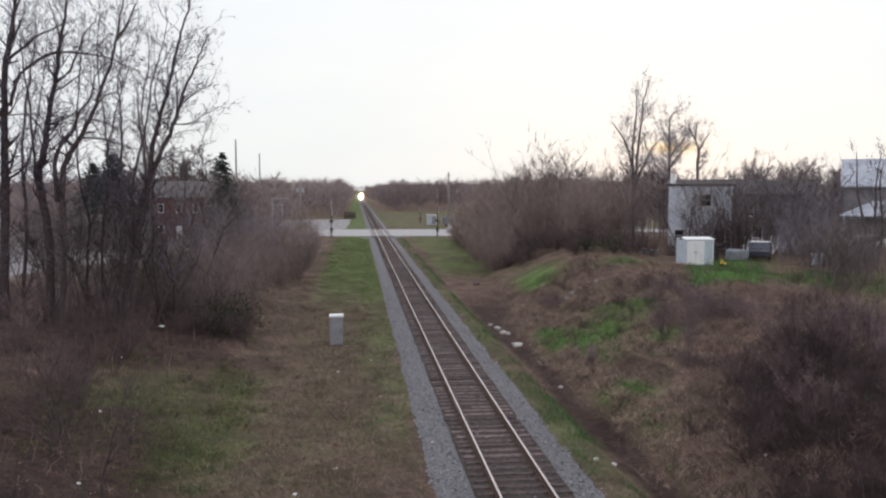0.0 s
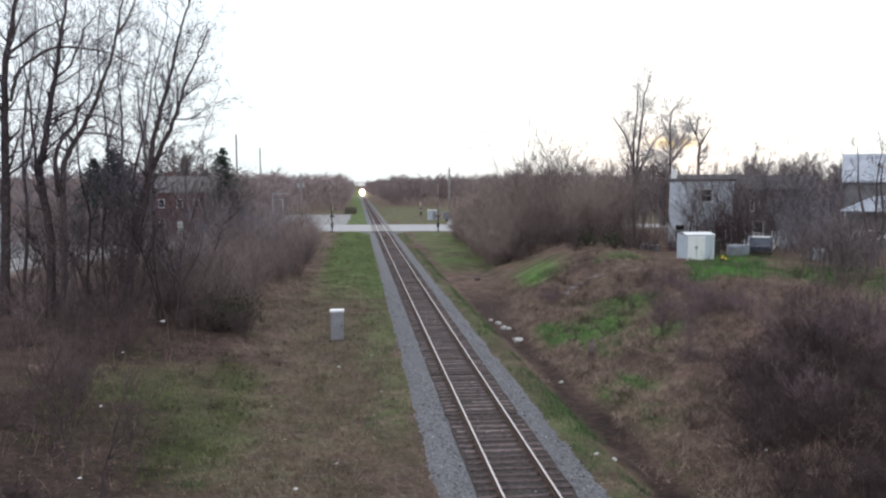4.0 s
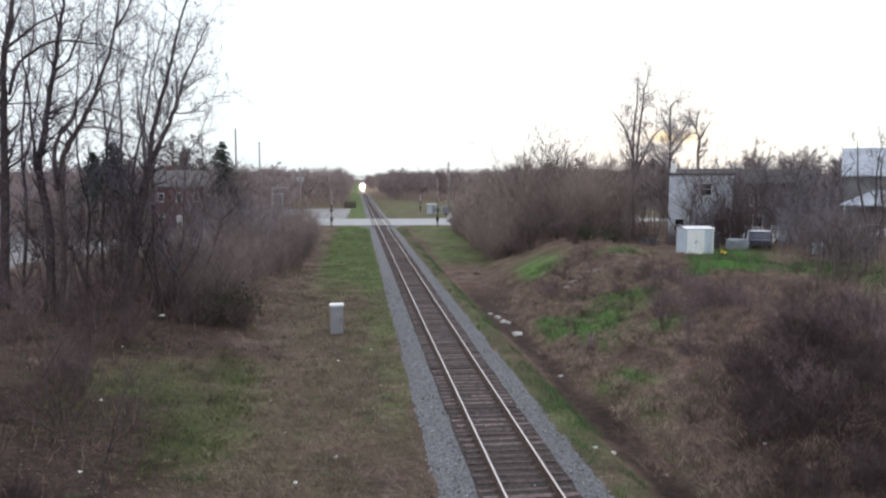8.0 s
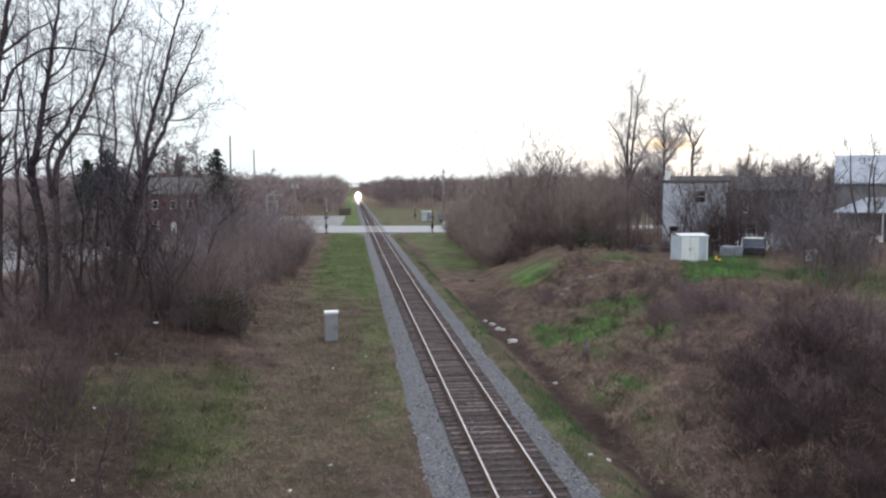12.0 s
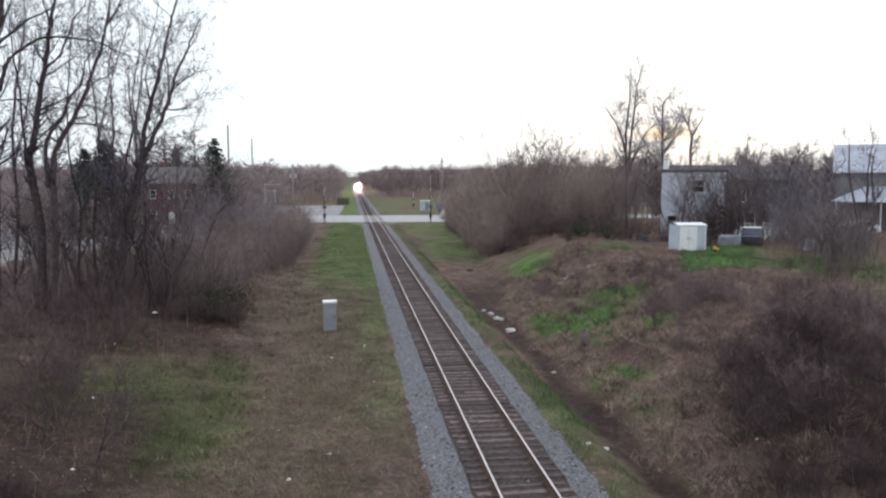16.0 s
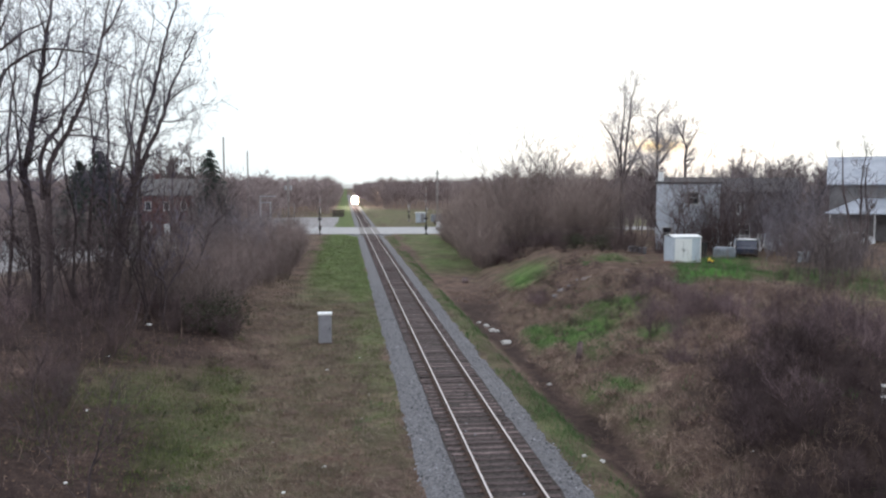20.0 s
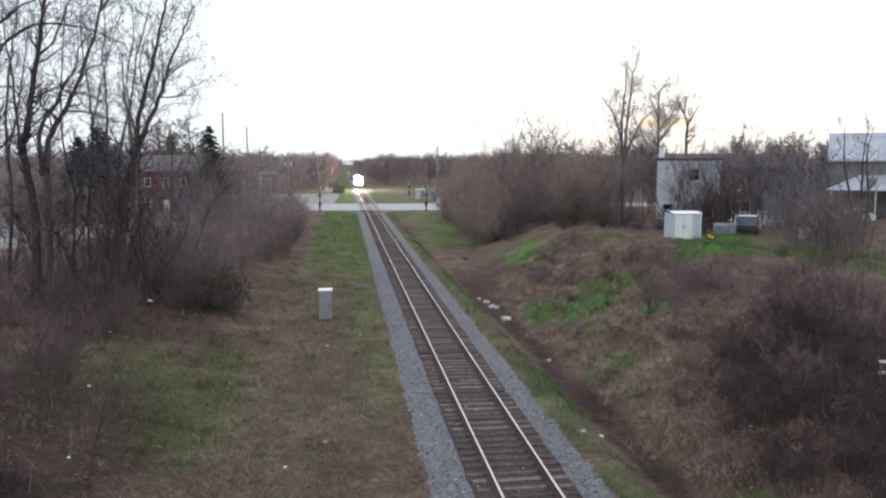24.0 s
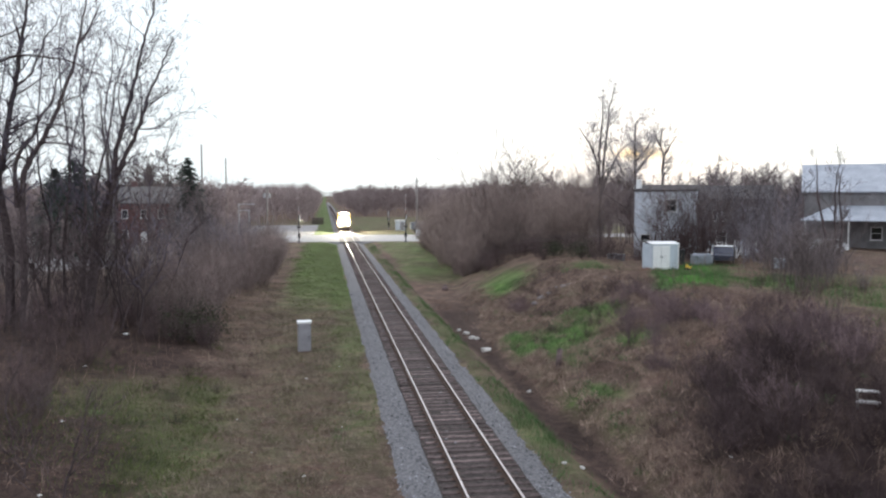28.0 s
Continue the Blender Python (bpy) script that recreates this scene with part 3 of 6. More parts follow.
        vs += [(sx * 1.3, y + sy * 0.115, z + drop) for z in (-0.34, -0.185) for sx, sy in ((-1, -1), (1, -1), (1, 1), (-1, 1))]
        fs += [(k + 4, k + 5, k + 6, k + 7), (k, k + 1, k + 5, k + 4), (k + 1, k + 2, k + 6, k + 5), (k + 2, k + 3, k + 7, k + 6), (k + 3, k, k + 4, k + 7)]
    far = mesh_object("far_ties", vs, fs, M_TIE, track)
    far["kind"] = "stuff"
    # tie plates with spikes
    vs, fs = [], []
    for i in range(12, 130):
        y = TIES_FROM + i * TIE_STEP
        for side in (-0.7525, 0.7525):
            for sx, wx, h in ((0, 0.17, 0.012), (-0.1, 0.02, 0.035), (0.1, 0.02, 0.035)):
                k = len(vs)
                wy = 0.09 if sx == 0 else 0.02
                vs += [(side + sx + dx * wx, y + dy * wy, z) for z in (-0.2, -0.183 + h) for dx, dy in ((-1, -1), (1, -1), (1, 1), (-1, 1))]
                fs += [(k + 4, k + 5, k + 6, k + 7), (k, k + 1, k + 5, k + 4), (k + 1, k + 2, k + 6, k + 5), (k + 2, k + 3, k + 7, k + 6), (k + 3, k, k + 4, k + 7)]
    plates = mesh_object("tie_plates", vs, fs, M_RUST, track)
    plates["kind"] = "stuff"
    # grade crossing panels
    deck = thing("crossing_panels", pose(0, 157, 0), "worn timber and asphalt panels between the rails at the road", "grade crossing", kind="structure")
    for x, wdt in ((-1.35, 1.0), (0.0, 1.36), (1.35, 1.0)):
        for k in range(8):
            part("panel", box(wdt, 3.08, 0.3, x, -11.0 + k * 3.12, -0.305, 0.01), M_CROSSING, deck)


build_track()


# ---------------------------------------------------------------- plants
def grow(seed, trunks, twigs=3, spread=0.9, limb_gap=0.9, fine=0.009, level_cut=0.045, reach=0.42, stout=1.0):
    """Meshes of a bare tree. trunks: rows of (base radius, [points]); side branches fork off along each of them."""
    rng = random.Random(seed)
    wood_v, wood_f, twig_v, twig_f = [], [], [], []

    def branch(p, d, length, r, depth):
        length = min(length, 4.2)
        if depth >= twigs:
            for k in range(2):
                q = p + (d + Vector((rng.gauss(0, 0.25), rng.gauss(0, 0.25), rng.gauss(0, 0.2)))) * length
                spike(twig_v, twig_f, p, q, max(fine, r))
                p = p.lerp(q, 0.6)
            return
        n = 6 if depth < 2 else 3
        pts, rad = [p.copy()], [r]
        for i in range(n):
            d = (d + Vector((rng.gauss(0, 0.15), rng.gauss(0, 0.15), rng.gauss(0.06, 0.13)))).normalized()
            p = p + d * (length / n)
            pts.append(p)
            rad.append(max(fine * 0.6, r * (1 - 0.75 * (i + 1) / n)))
        big = r > level_cut
        tube(wood_v if big else twig_v, wood_f if big else twig_f, pts, rad, 6 if big else 3, False)
        if r < fine:
            return
        kids = rng.randint(4, 6) if depth < 2 else rng.randint(2, 3)
        for k in range(kids):
            f = rng.uniform(0.25, 0.97)
            i = min(int(f * n), n - 1)
            q = pts[i].lerp(pts[i + 1], f * n - i)
            dd = (pts[i + 1] - pts[i]).normalized()
            side = dd.orthogonal().normalized()
            side.rotate(Matrix.Rotation(rng.uniform(0, math.tau), 3, dd))
            out = (dd * rng.uniform(0.7, 1.1) + side * rng.uniform(0.5, 1.0) * spread + Vector((0, 0, 0.22))).normalized()
            branch(q, out, length * rng.uniform(0.38, 0.62), max(fine, r * rng.uniform(0.36, 0.55) * (0.5 + 0.5 * stout)), depth + 1)

    for r0, ctrl in trunks:
        ctrl = [Vector(c) for c in ctrl]
        pts = []
        for i in range(len(ctrl) - 1):
            a = ctrl[max(i - 1, 0)]
            b, c = ctrl[i], ctrl[i + 1]
            d = ctrl[min(i + 2, len(ctrl) - 1)]
            for s in range(5):
                t = s / 5
                pts.append(0.5 * ((2 * b) + (c - a) * t + (2 * a - 5 * b + 4 * c - d) * t * t + (3 * b - a - 3 * c + d) * t ** 3))
        pts.append(ctrl[-1])
        total = sum((pts[i + 1] - pts[i]).length for i in range(len(pts) - 1))
        rad = [r0 * (1.25 if i == 0 else 1) * max(0.10, 1 - 0.88 * i / (len(pts) - 1)) for i in range(len(pts))]
        for p in pts[1:-1]:
            p += Vector((rng.gauss(0, 0.03), rng.gauss(0, 0.03), 0))
        tube(wood_v, wood_f, pts, rad, 8)
        gone = 0.0
        nxt = total * 0.25
        for i in range(len(pts) - 1):
            seg = pts[i + 1] - pts[i]
            gone += seg.length
            while gone > nxt:
                nxt += limb_gap * rng.uniform(0.6, 1.4)
                dd = seg.normalized()
                side = Vector((rng.uniform(-1, 1), rng.uniform(-1, 1), 0.1)).normalized()
                out = (dd * rng.uniform(0.5, 1.0) + side * rng.uniform(0.5, 1.0) * spread).normalized()
                left = max(total - gone, total * 0.15)
                branch(pts[i].copy(), out, left * rng.uniform(0.5, 1.0) * reach + 0.8, rad[i] * rng.uniform(0.25, 0.5) * stout, 1)
    return wood_v, wood_f, twig_v, twig_f


def spline(ctrl, steps=5):
    ctrl = [Vector(c) for c in ctrl]
    pts = []
    for i in range(len(ctrl) - 1):
        a, b, c, d = ctrl[max(i - 1, 0)], ctrl[i], ctrl[i + 1], ctrl[min(i + 2, len(ctrl) - 1)]
        for s in range(steps):
            t = s / steps
            pts.append(0.5 * ((2 * b) + (c - a) * t + (2 * a - 5 * b + 4 * c - d) * t * t + (3 * b - a - 3 * c + d) * t ** 3))
    return pts + [ctrl[-1]]


def grow_fine(seed, stems, start=0.3, gap=0.36, reach=3.1, fine=0.0105, rise=0.05, twiggy=1.0):
    """Meshes of a bare tree with sinuous limbs and a haze of fine twigs in its upper part. stems: rows of (base radius, [points])."""
    rng = random.Random(seed)
    wood_v, wood_f, twig_v, twig_f = [], [], [], []

    def shoot(p, d, length, r, depth):
        if depth >= 3:
            q = p + (d + Vector((rng.gauss(0, 0.3), rng.gauss(0, 0.3), rng.gauss(0.1, 0.25)))) * length * 0.6
            spike(twig_v, twig_f, p, q, r)
            if rng.random() < 0.6:
                e = q + (d + Vector((rng.gauss(0, 0.6), rng.gauss(0, 0.6), rng.gauss(0.2, 0.3)))) * length * 0.5
                spike(twig_v, twig_f, p.lerp(q, 0.7), e, r * 0.8)
            return
        n = max(3, min(8, int(length / 0.33)))
        turn = Vector((rng.gauss(0, 0.16), rng.gauss(0, 0.16), rng.gauss(rise, 0.1)))
        pts, rad = [p.copy()], [r]
        for i in range(n):
            if rng.random() < 0.3:
                turn = Vector((rng.gauss(0, 0.2), rng.gauss(0, 0.2), rng.gauss(rise, 0.12)))
            d = (d + turn + Vector((rng.gauss(0, 0.12), rng.gauss(0, 0.12), rng.gauss(0, 0.1)))).normalized()
            p = p + d * (length / n)
            pts.append(p)
            rad.append(max(fine * 0.6, r * (1 - 0.8 * (i + 1) / n)))
        big = r > 0.05
        tube(wood_v if big else twig_v, wood_f if big else twig_f, pts, rad, 5 if big else 3, False)
        kids = max(2, int(length * twiggy * (1.9, 2.3, 2.6)[depth] * rng.uniform(0.8, 1.2)))
        for k in range(kids):
            f = rng.uniform(0.2, 1.0) * n
            i = min(int(f), n - 1)
            dd = (pts[i + 1] - pts[i]).normalized()
            side = dd.orthogonal().normalized()
            side.rotate(Matrix.Rotation(rng.uniform(0, math.tau), 3, dd))
            out = (dd * rng.uniform(0.5, 1.0) + side * rng.uniform(0.5, 1.0) + Vector((0, 0, 0.15))).normalized()
            shoot(pts[i].lerp(pts[i + 1], f - i), out, length * rng.uniform(0.32, 0.58), max(fine, rad[i] * 0.55), depth + 1)

    top = max(p[2] for r, ctrl in stems for p in ctrl)
    for r0, ctrl in stems:
        pts = spline(ctrl)
        n = len(pts) - 1
        for p in pts[1:-1]:
            p += Vector((rng.gauss(0, 0.025), rng.gauss(0, 0.025), 0))
        rad = [r0 * max(0.16, 1 - 0.82 * i / n) for i in range(n + 1)]
        tube(wood_v, wood_f, pts, rad, 8)
        gone, nxt = 0.0, gap * rng.random()
        for i in range(n):
            seg = pts[i + 1] - pts[i]
            gone += seg.length
            if pts[i].z < start * top:
                nxt = gone + gap * rng.random()
            while gone > nxt:
                nxt += gap * rng.uniform(0.5, 1.5)
                a = rng.uniform(0, math.tau)
                out = (seg.normalized() * rng.uniform(0.4, 1.1) + Vector((math.cos(a), math.sin(a), 0.1)) * rng.uniform(0.5, 1.0)).normalized()
                size = min(reach * rng.uniform(0.35, 1.1), 0.7 + 9 * rad[i] + reach * 0.3)
                shoot(pts[i].copy(), out, size, max(fine * 1.6, rad[i] * rng.uniform(0.22, 0.5)), 0 if size > 1.2 else 1)
    return wood_v, wood_f, twig_v, twig_f


def bare_tree(x, y, meshes, label, group="bare trees", bark=M_BARK, twig=M_TWIG, turn=0.0, z=None):
    wv, wf, tv, tf = meshes
    t = thing("bare_tree", pose(x, y, ground_z(x, y) - 0.15 if z is None else z, 0, 0, turn), label, "tree", group)
    mesh_object("trunk", wv, wf, bark, t, smooth=True)
    if tv:
        mesh_object("crown", tv, tf, twig, t)
    return t


# the tall trees west of the track, each on its own forked stems
bare_tree(-24.64, 47.0, grow_fine(101, [
    (0.30, [(0.0, 0.0, -0.9), (0.2, 0.1, 5.2), (0.4, 0.1, 10.0), (0.5, 0.2, 14.1), (0.9, 0.3, 16.6), (1.2, 0.3, 18.4), (1.4, 0.4, 20.6)]),
    (0.10, [(0.8, 0.0, 15.1), (1.3, -0.2, 15.4), (2.0, -0.3, 15.9), (2.8, -0.5, 16.4), (3.8, -0.6, 16.9), (4.4, -0.8, 17.4)]),
    (0.11, [(0.8, 0.0, 12.5), (1.2, -0.1, 13.8), (1.6, -0.1, 14.4), (2.3, -0.2, 14.9), (3.0, -0.3, 15.3), (3.9, -0.3, 15.5), (5.1, -0.4, 15.4), (6.3, -0.5, 15.2), (7.2, -0.5, 14.8), (8.1, -0.6, 14.4)]),
    (0.05, [(0.6, 0.0, 12.0), (1.4, 0.4, 12.1), (2.3, 0.7, 12.1)]),
    (0.08, [(0.6, 0.0, 8.4), (1.5, -0.3, 9.0), (2.2, -0.6, 9.5)]),
    (0.08, [(1.2, 0.0, 17.5), (1.7, 0.2, 18.8), (2.6, 0.5, 19.8)]),
]), "tall bare tree with a thick trunk and long arching limbs", twig=M_LIMB, z=0.45)
bare_tree(-22.53, 48.0, grow_fine(102, [
    (0.27, [(0.0, 0.0, -0.9), (0.2, 0.0, 4.2), (-0.3, 0.1, 8.1), (0.1, 0.1, 10.0), (0.4, 0.1, 12.0), (0.8, 0.2, 13.9), (1.1, 0.2, 15.8), (1.4, 0.3, 17.8), (1.6, 0.3, 19.7)]),
    (0.08, [(0.8, 0.0, 13.6), (1.6, 0.2, 14.4), (2.1, 0.4, 15.8), (2.4, 0.5, 16.6), (2.9, 0.7, 17.3), (3.2, 0.9, 18.6)]),
    (0.07, [(1.2, 0.0, 16.0), (1.0, -0.2, 17.0), (0.8, -0.5, 18.2)]),
    (0.09, [(-0.4, 0.0, 7.8), (-0.6, 0.2, 10.0), (-0.8, 0.4, 12.3), (-1.1, 0.6, 14.3), (-1.3, 0.8, 15.9), (-1.4, 1.0, 17.8)]),
    (0.07, [(0.4, 0.0, 11.2), (1.2, -0.2, 11.5), (1.9, -0.5, 11.8), (2.7, -0.7, 12.2)]),
]), "tall bare tree with a dark leaning trunk", twig=M_LIMB, z=0.8)
bare_tree(-21.59, 47.5, grow_fine(103, [
    (0.20, [(0.0, 0.0, -0.9), (0.2, 0.0, 4.2), (0.2, 0.1, 8.1), (0.6, 0.1, 9.3), (1.5, 0.2, 11.0), (1.9, 0.2, 11.8), (2.4, 0.2, 13.0), (3.0, 0.3, 14.7), (3.4, 0.3, 16.2), (3.7, 0.4, 17.8), (4.0, 0.4, 19.7)]),
    (0.13, [(-0.1, 0.0, 6.8), (-0.1, 0.1, 9.4), (0.8, 0.3, 10.9), (1.2, 0.4, 12.0), (1.8, 0.5, 12.9), (2.1, 0.7, 14.2), (2.8, 0.8, 15.0)]),
    (0.06, [(1.2, 0.0, 10.5), (2.6, -0.2, 10.4), (3.9, -0.4, 10.0), (5.2, -0.6, 9.7)]),
    (0.05, [(1.6, 0.0, 11.5), (2.3, 0.2, 11.5), (3.3, 0.4, 11.0), (3.6, 0.6, 10.8)]),
    (0.10, [(3.5, 0.0, 16.1), (4.2, -0.2, 17.0), (4.8, -0.4, 18.2)]),
]), "tall bare tree of two bowed dark stems", twig=M_LIMB, z=0.77)
bare_tree(-17.97, 47.0, grow_fine(104, [
    (0.19, [(0.0, 0.0, -0.9), (0.6, 0.0, 4.0), (1.3, 0.1, 6.6), (1.5, 0.1, 8.2), (1.8, 0.2, 10.2), (2.2, 0.2, 11.8), (2.7, 0.2, 13.4), (3.0, 0.3, 14.7), (3.4, 0.3, 16.3), (3.9, 0.4, 17.9), (4.1, 0.4, 19.5)]),
    (0.18, [(-0.2, 0.0, -0.9), (0.4, 0.1, 4.0), (1.0, 0.2, 6.8), (1.5, 0.3, 8.2), (2.2, 0.4, 9.9), (2.9, 0.5, 11.4), (3.3, 0.5, 12.5), (3.6, 0.6, 13.6), (4.1, 0.7, 14.6), (4.5, 0.8, 15.7), (4.9, 0.9, 16.7)]),
    (0.09, [(0.4, 0.0, 2.7), (0.6, -0.1, 6.6), (0.8, -0.2, 8.4), (1.3, -0.3, 10.3), (1.7, -0.3, 12.0), (2.0, -0.4, 13.8), (2.6, -0.5, 15.6), (3.0, -0.6, 17.3)]),
    (0.05, [(3.4, 0.0, 12.4), (4.2, 0.2, 13.2), (5.1, 0.4, 13.7)]),
    (0.04, [(3.0, 0.0, 11.4), (3.9, -0.1, 11.4), (4.8, -0.3, 11.9), (5.7, -0.4, 12.4)]),
    (0.05, [(3.0, 0.0, 14.7), (3.4, 0.1, 15.1), (3.7, 0.3, 15.6), (4.1, 0.4, 16.5)]),
    (0.06, [(2.2, 0.0, 11.8), (2.0, 0.2, 13.4), (2.3, 0.5, 14.7)]),
    (0.06, [(2.8, 0.0, 11.0), (3.2, -0.1, 11.8), (3.3, -0.2, 13.7), (3.2, -0.3, 14.4)]),
]), "tall bare dark tree forking into several upright stems", twig=M_LIMB, z=0.65)
bare_tree(-18.87, 49.0, grow_fine(105, [
    (0.10, [(0.0, 0.0, -0.9), (0.4, 0.0, 6.8), (0.4, 0.1, 10.1), (0.4, 0.1, 12.4), (0.3, 0.2, 13.9), (0.5, 0.2, 15.8), (0.4, 0.3, 17.7)]),
]), "slender dark bare tree in the thicket", twig=M_LIMB, z=0.47)
bare_tree(-21.06, 50.0, grow_fine(106, [
    (0.09, [(0.0, 0.0, -0.9), (0.1, 0.0, 3.3), (0.3, 0.1, 5.8), (-0.2, 0.1, 8.5), (-0.3, 0.2, 11.9), (-0.1, 0.2, 14.2), (0.2, 0.3, 16.6), (0.4, 0.3, 18.6)]),
    (0.04, [(0.2, 0.0, 5.1), (0.8, 0.1, 7.0), (1.0, 0.3, 8.5)]),
]), "slender bare tree in the thicket", twig=M_LIMB, z=0.42)
bare_tree(-17.43, 60.0, grow_fine(107, [
    (0.05, [(0.0, 0.0, -0.9), (0.3, 0.1, 8.4), (1.3, 0.1, 10.4), (1.8, 0.2, 11.9), (2.4, 0.3, 13.2)]),
]), "thin leaning bare tree in the thicket", twig=M_LIMB, z=0.69)
bare_tree(-15.11, 46.0, grow_fine(108, [
    (0.08, [(0.0, 0.0, -0.9), (0.4, 0.0, 2.1), (-0.1, 0.1, 3.1), (-0.5, 0.1, 4.4), (-0.4, 0.2, 6.0), (-0.1, 0.2, 7.6)]),
    (0.06, [(0.4, 0.0, 2.1), (1.0, -0.1, 3.1), (1.6, -0.2, 4.1), (1.9, -0.3, 5.4)]),
]), "small forked bare tree at the thicket's edge", twig=M_LIMB, z=0.34)
bare_tree(-26.12, 53.0, grow_fine(109, [
    (0.13, [(0.0, 0.0, -0.9), (0.5, 0.1, 4.9), (0.4, 0.1, 10.0), (0.8, 0.2, 13.9), (1.4, 0.2, 17.0), (1.5, 0.3, 19.5)]),
    (0.07, [(0.5, 0.0, 8.5), (1.3, 0.2, 12.1), (1.8, 0.4, 15.3), (2.1, 0.6, 18.2)]),
]), "slender dark bare tree crowding the thicket", twig=M_LIMB, z=0.43)
bare_tree(-21.59, 55.0, grow_fine(110, [
    (0.11, [(0.0, 0.0, -0.9), (-0.0, 0.1, 5.0), (0.5, 0.1, 9.1), (0.3, 0.2, 13.2), (-0.0, 0.2, 16.9), (0.3, 0.3, 19.9)]),
    (0.06, [(0.4, 0.0, 10.2), (1.1, 0.2, 13.2), (2.1, 0.3, 16.6), (2.9, 0.5, 18.9)]),
]), "slender dark bare tree crowding the thicket", twig=M_LIMB, z=0.24)
bare_tree(-19.0, 56.0, grow_fine(111, [
    (0.10, [(0.0, 0.0, -0.9), (0.4, 0.1, 5.0), (0.4, 0.1, 9.7), (-0.1, 0.2, 13.5), (0.5, 0.2, 16.9), (0.4, 0.3, 18.8)]),
    (0.05, [(0.4, 0.0, 8.9), (1.5, -0.2, 11.9), (2.3, -0.4, 14.6)]),
]), "slender dark bare tree crowding the thicket", twig=M_LIMB, z=0.12)
bare_tree(-18.6, 52.0, grow(25, [
    (0.20, [(0.2, 0.0, 0.1), (0.8, 0.1, 4.8), (0.7, 0.1, 9.0), (0.4, 0.2, 11.9), (0.3, 0.2, 13.9)]),
], 3, 0.6, 2.5, reach=0.15), "dead broken-topped tree with pale bark", bark=M_PALEBARK)

# tall trees behind the houses east of the track
bare_tree(29.74, 95.0, grow_fine(141, [
    (0.24, [(0.0, 0.0, -0.8), (0.0, 0.0, 3.5), (-0.1, 0.1, 8.1), (-0.2, 0.2, 11.2), (0.1, 0.4, 14.0), (0.3, 0.5, 16.1), (0.3, 0.6, 18.1)]),
    (0.2, [(0.0, 0.0, 5.6), (0.2, 0.1, 8.7), (0.6, 0.2, 12.6), (1.0, 0.4, 15.4), (1.2, 0.5, 17.4), (1.9, 0.6, 19.9)]),
    (0.20, [(0.1, 0.0, 6.6), (0.7, 0.1, 8.4), (1.6, 0.2, 10.1), (2.1, 0.4, 11.2), (3.1, 0.5, 12.3), (3.9, 0.6, 13.0)]),
    (0.16, [(-0.3, 0.0, 9.4), (-1.0, 0.2, 11.9), (-1.9, 0.4, 13.5), (-2.6, 0.6, 14.5)]),
    (0.10, [(1.9, 0.0, 11.1), (2.6, 0.3, 9.8), (2.9, 0.6, 8.8)]),
], 0.38, 0.4, 3.0, 0.0125, twiggy=1.7), "tall bare cottonwood behind the hedge", bark=M_TWIG, twig=M_PALETWIG, z=1.95)
bare_tree(36.46, 100.0, grow_fine(142, [
    (0.2, [(0.0, 0.0, -0.8), (0.0, 0.0, 3.4), (-0.1, 0.2, 10.4), (-0.2, 0.3, 14.8), (0.2, 0.5, 16.3), (1.0, 0.6, 16.8)]),
    (0.16, [(-0.2, 0.0, 10.8), (1.4, 0.3, 12.6), (2.8, 0.6, 14.4)]),
    (0.13, [(-0.1, 0.0, 12.3), (-0.9, 0.6, 14.1)]),
    (0.13, [(-0.1, 0.0, 9.5), (1.8, 0.5, 11.6), (3.4, 0.6, 13.2)]),
], 0.45, 0.24, 2.8, 0.0125, twiggy=1.9), "broad bare tree behind the white house", bark=M_TWIG, twig=M_PALETWIG, z=1.9)
bare_tree(40.19, 100.0, grow_fine(143, [
    (0.28, [(0.0, 0.0, -0.8), (0.0, 0.0, 3.4), (0.0, 0.2, 9.7), (0.2, 0.3, 11.6), (-0.2, 0.5, 13.0), (0.0, 0.6, 15.3)]),
    (0.14, [(0.1, 0.0, 11.7), (1.1, 0.3, 13.2), (2.1, 0.6, 14.4)]),
    (0.13, [(-0.4, 0.0, 13.0), (-1.1, 0.3, 14.4), (-1.3, 0.6, 15.5)]),
], 0.55, 0.45, 2.4, 0.012, twiggy=1.7), "tall bare tree behind the white house", bark=M_TWIG, twig=M_PALETWIG, z=1.9)
bare_tree(57.0, 118.0, grow(44, [(0.3, [(0, 0, 0), (0.1, 0, 5), (0.4, 0, 13)]), (0.2, [(0, 0, 4), (2.0, 0, 8), (3.0, 0, 12.5)])], 4, 1.1, 0.6, 0.018, reach=0.5), "broad bare tree behind the houses", bark=M_TWIG)
bare_tree(68.5, 122.0, grow(45, [(0.3, [(0, 0, 0), (0.1, 0, 5), (-0.4, 0, 12.5)]), (0.2, [(0, 0, 4), (1.5, 0, 8), (2.6, 0, 12)])], 4, 1.1, 0.6, 0.018, reach=0.5), "broad bare tree behind the houses", bark=M_TWIG)
bare_tree(36.8, 60.0, grow(46, [(0.17, [(0, 0, 0), (-0.2, 0, 3.0), (-0.9, 0, 5.5), (-1.2, 0, 9.3)]), (0.1, [(0, 0, 1.5), (1.2, 0, 3.2), (2.2, 0, 4.5)])], 3, 0.7, 1.6, reach=0.25), "lopped bare tree with a few stubby limbs")
bare_tree(41.5, 66.0, grow(47, [(0.15, [(0, 0, 0), (0.2, 0, 3.0), (0.1, 0, 6.5), (0.5, 0, 9.5)])], 4, 0.8, 0.8), "bare yard tree before the grey house")
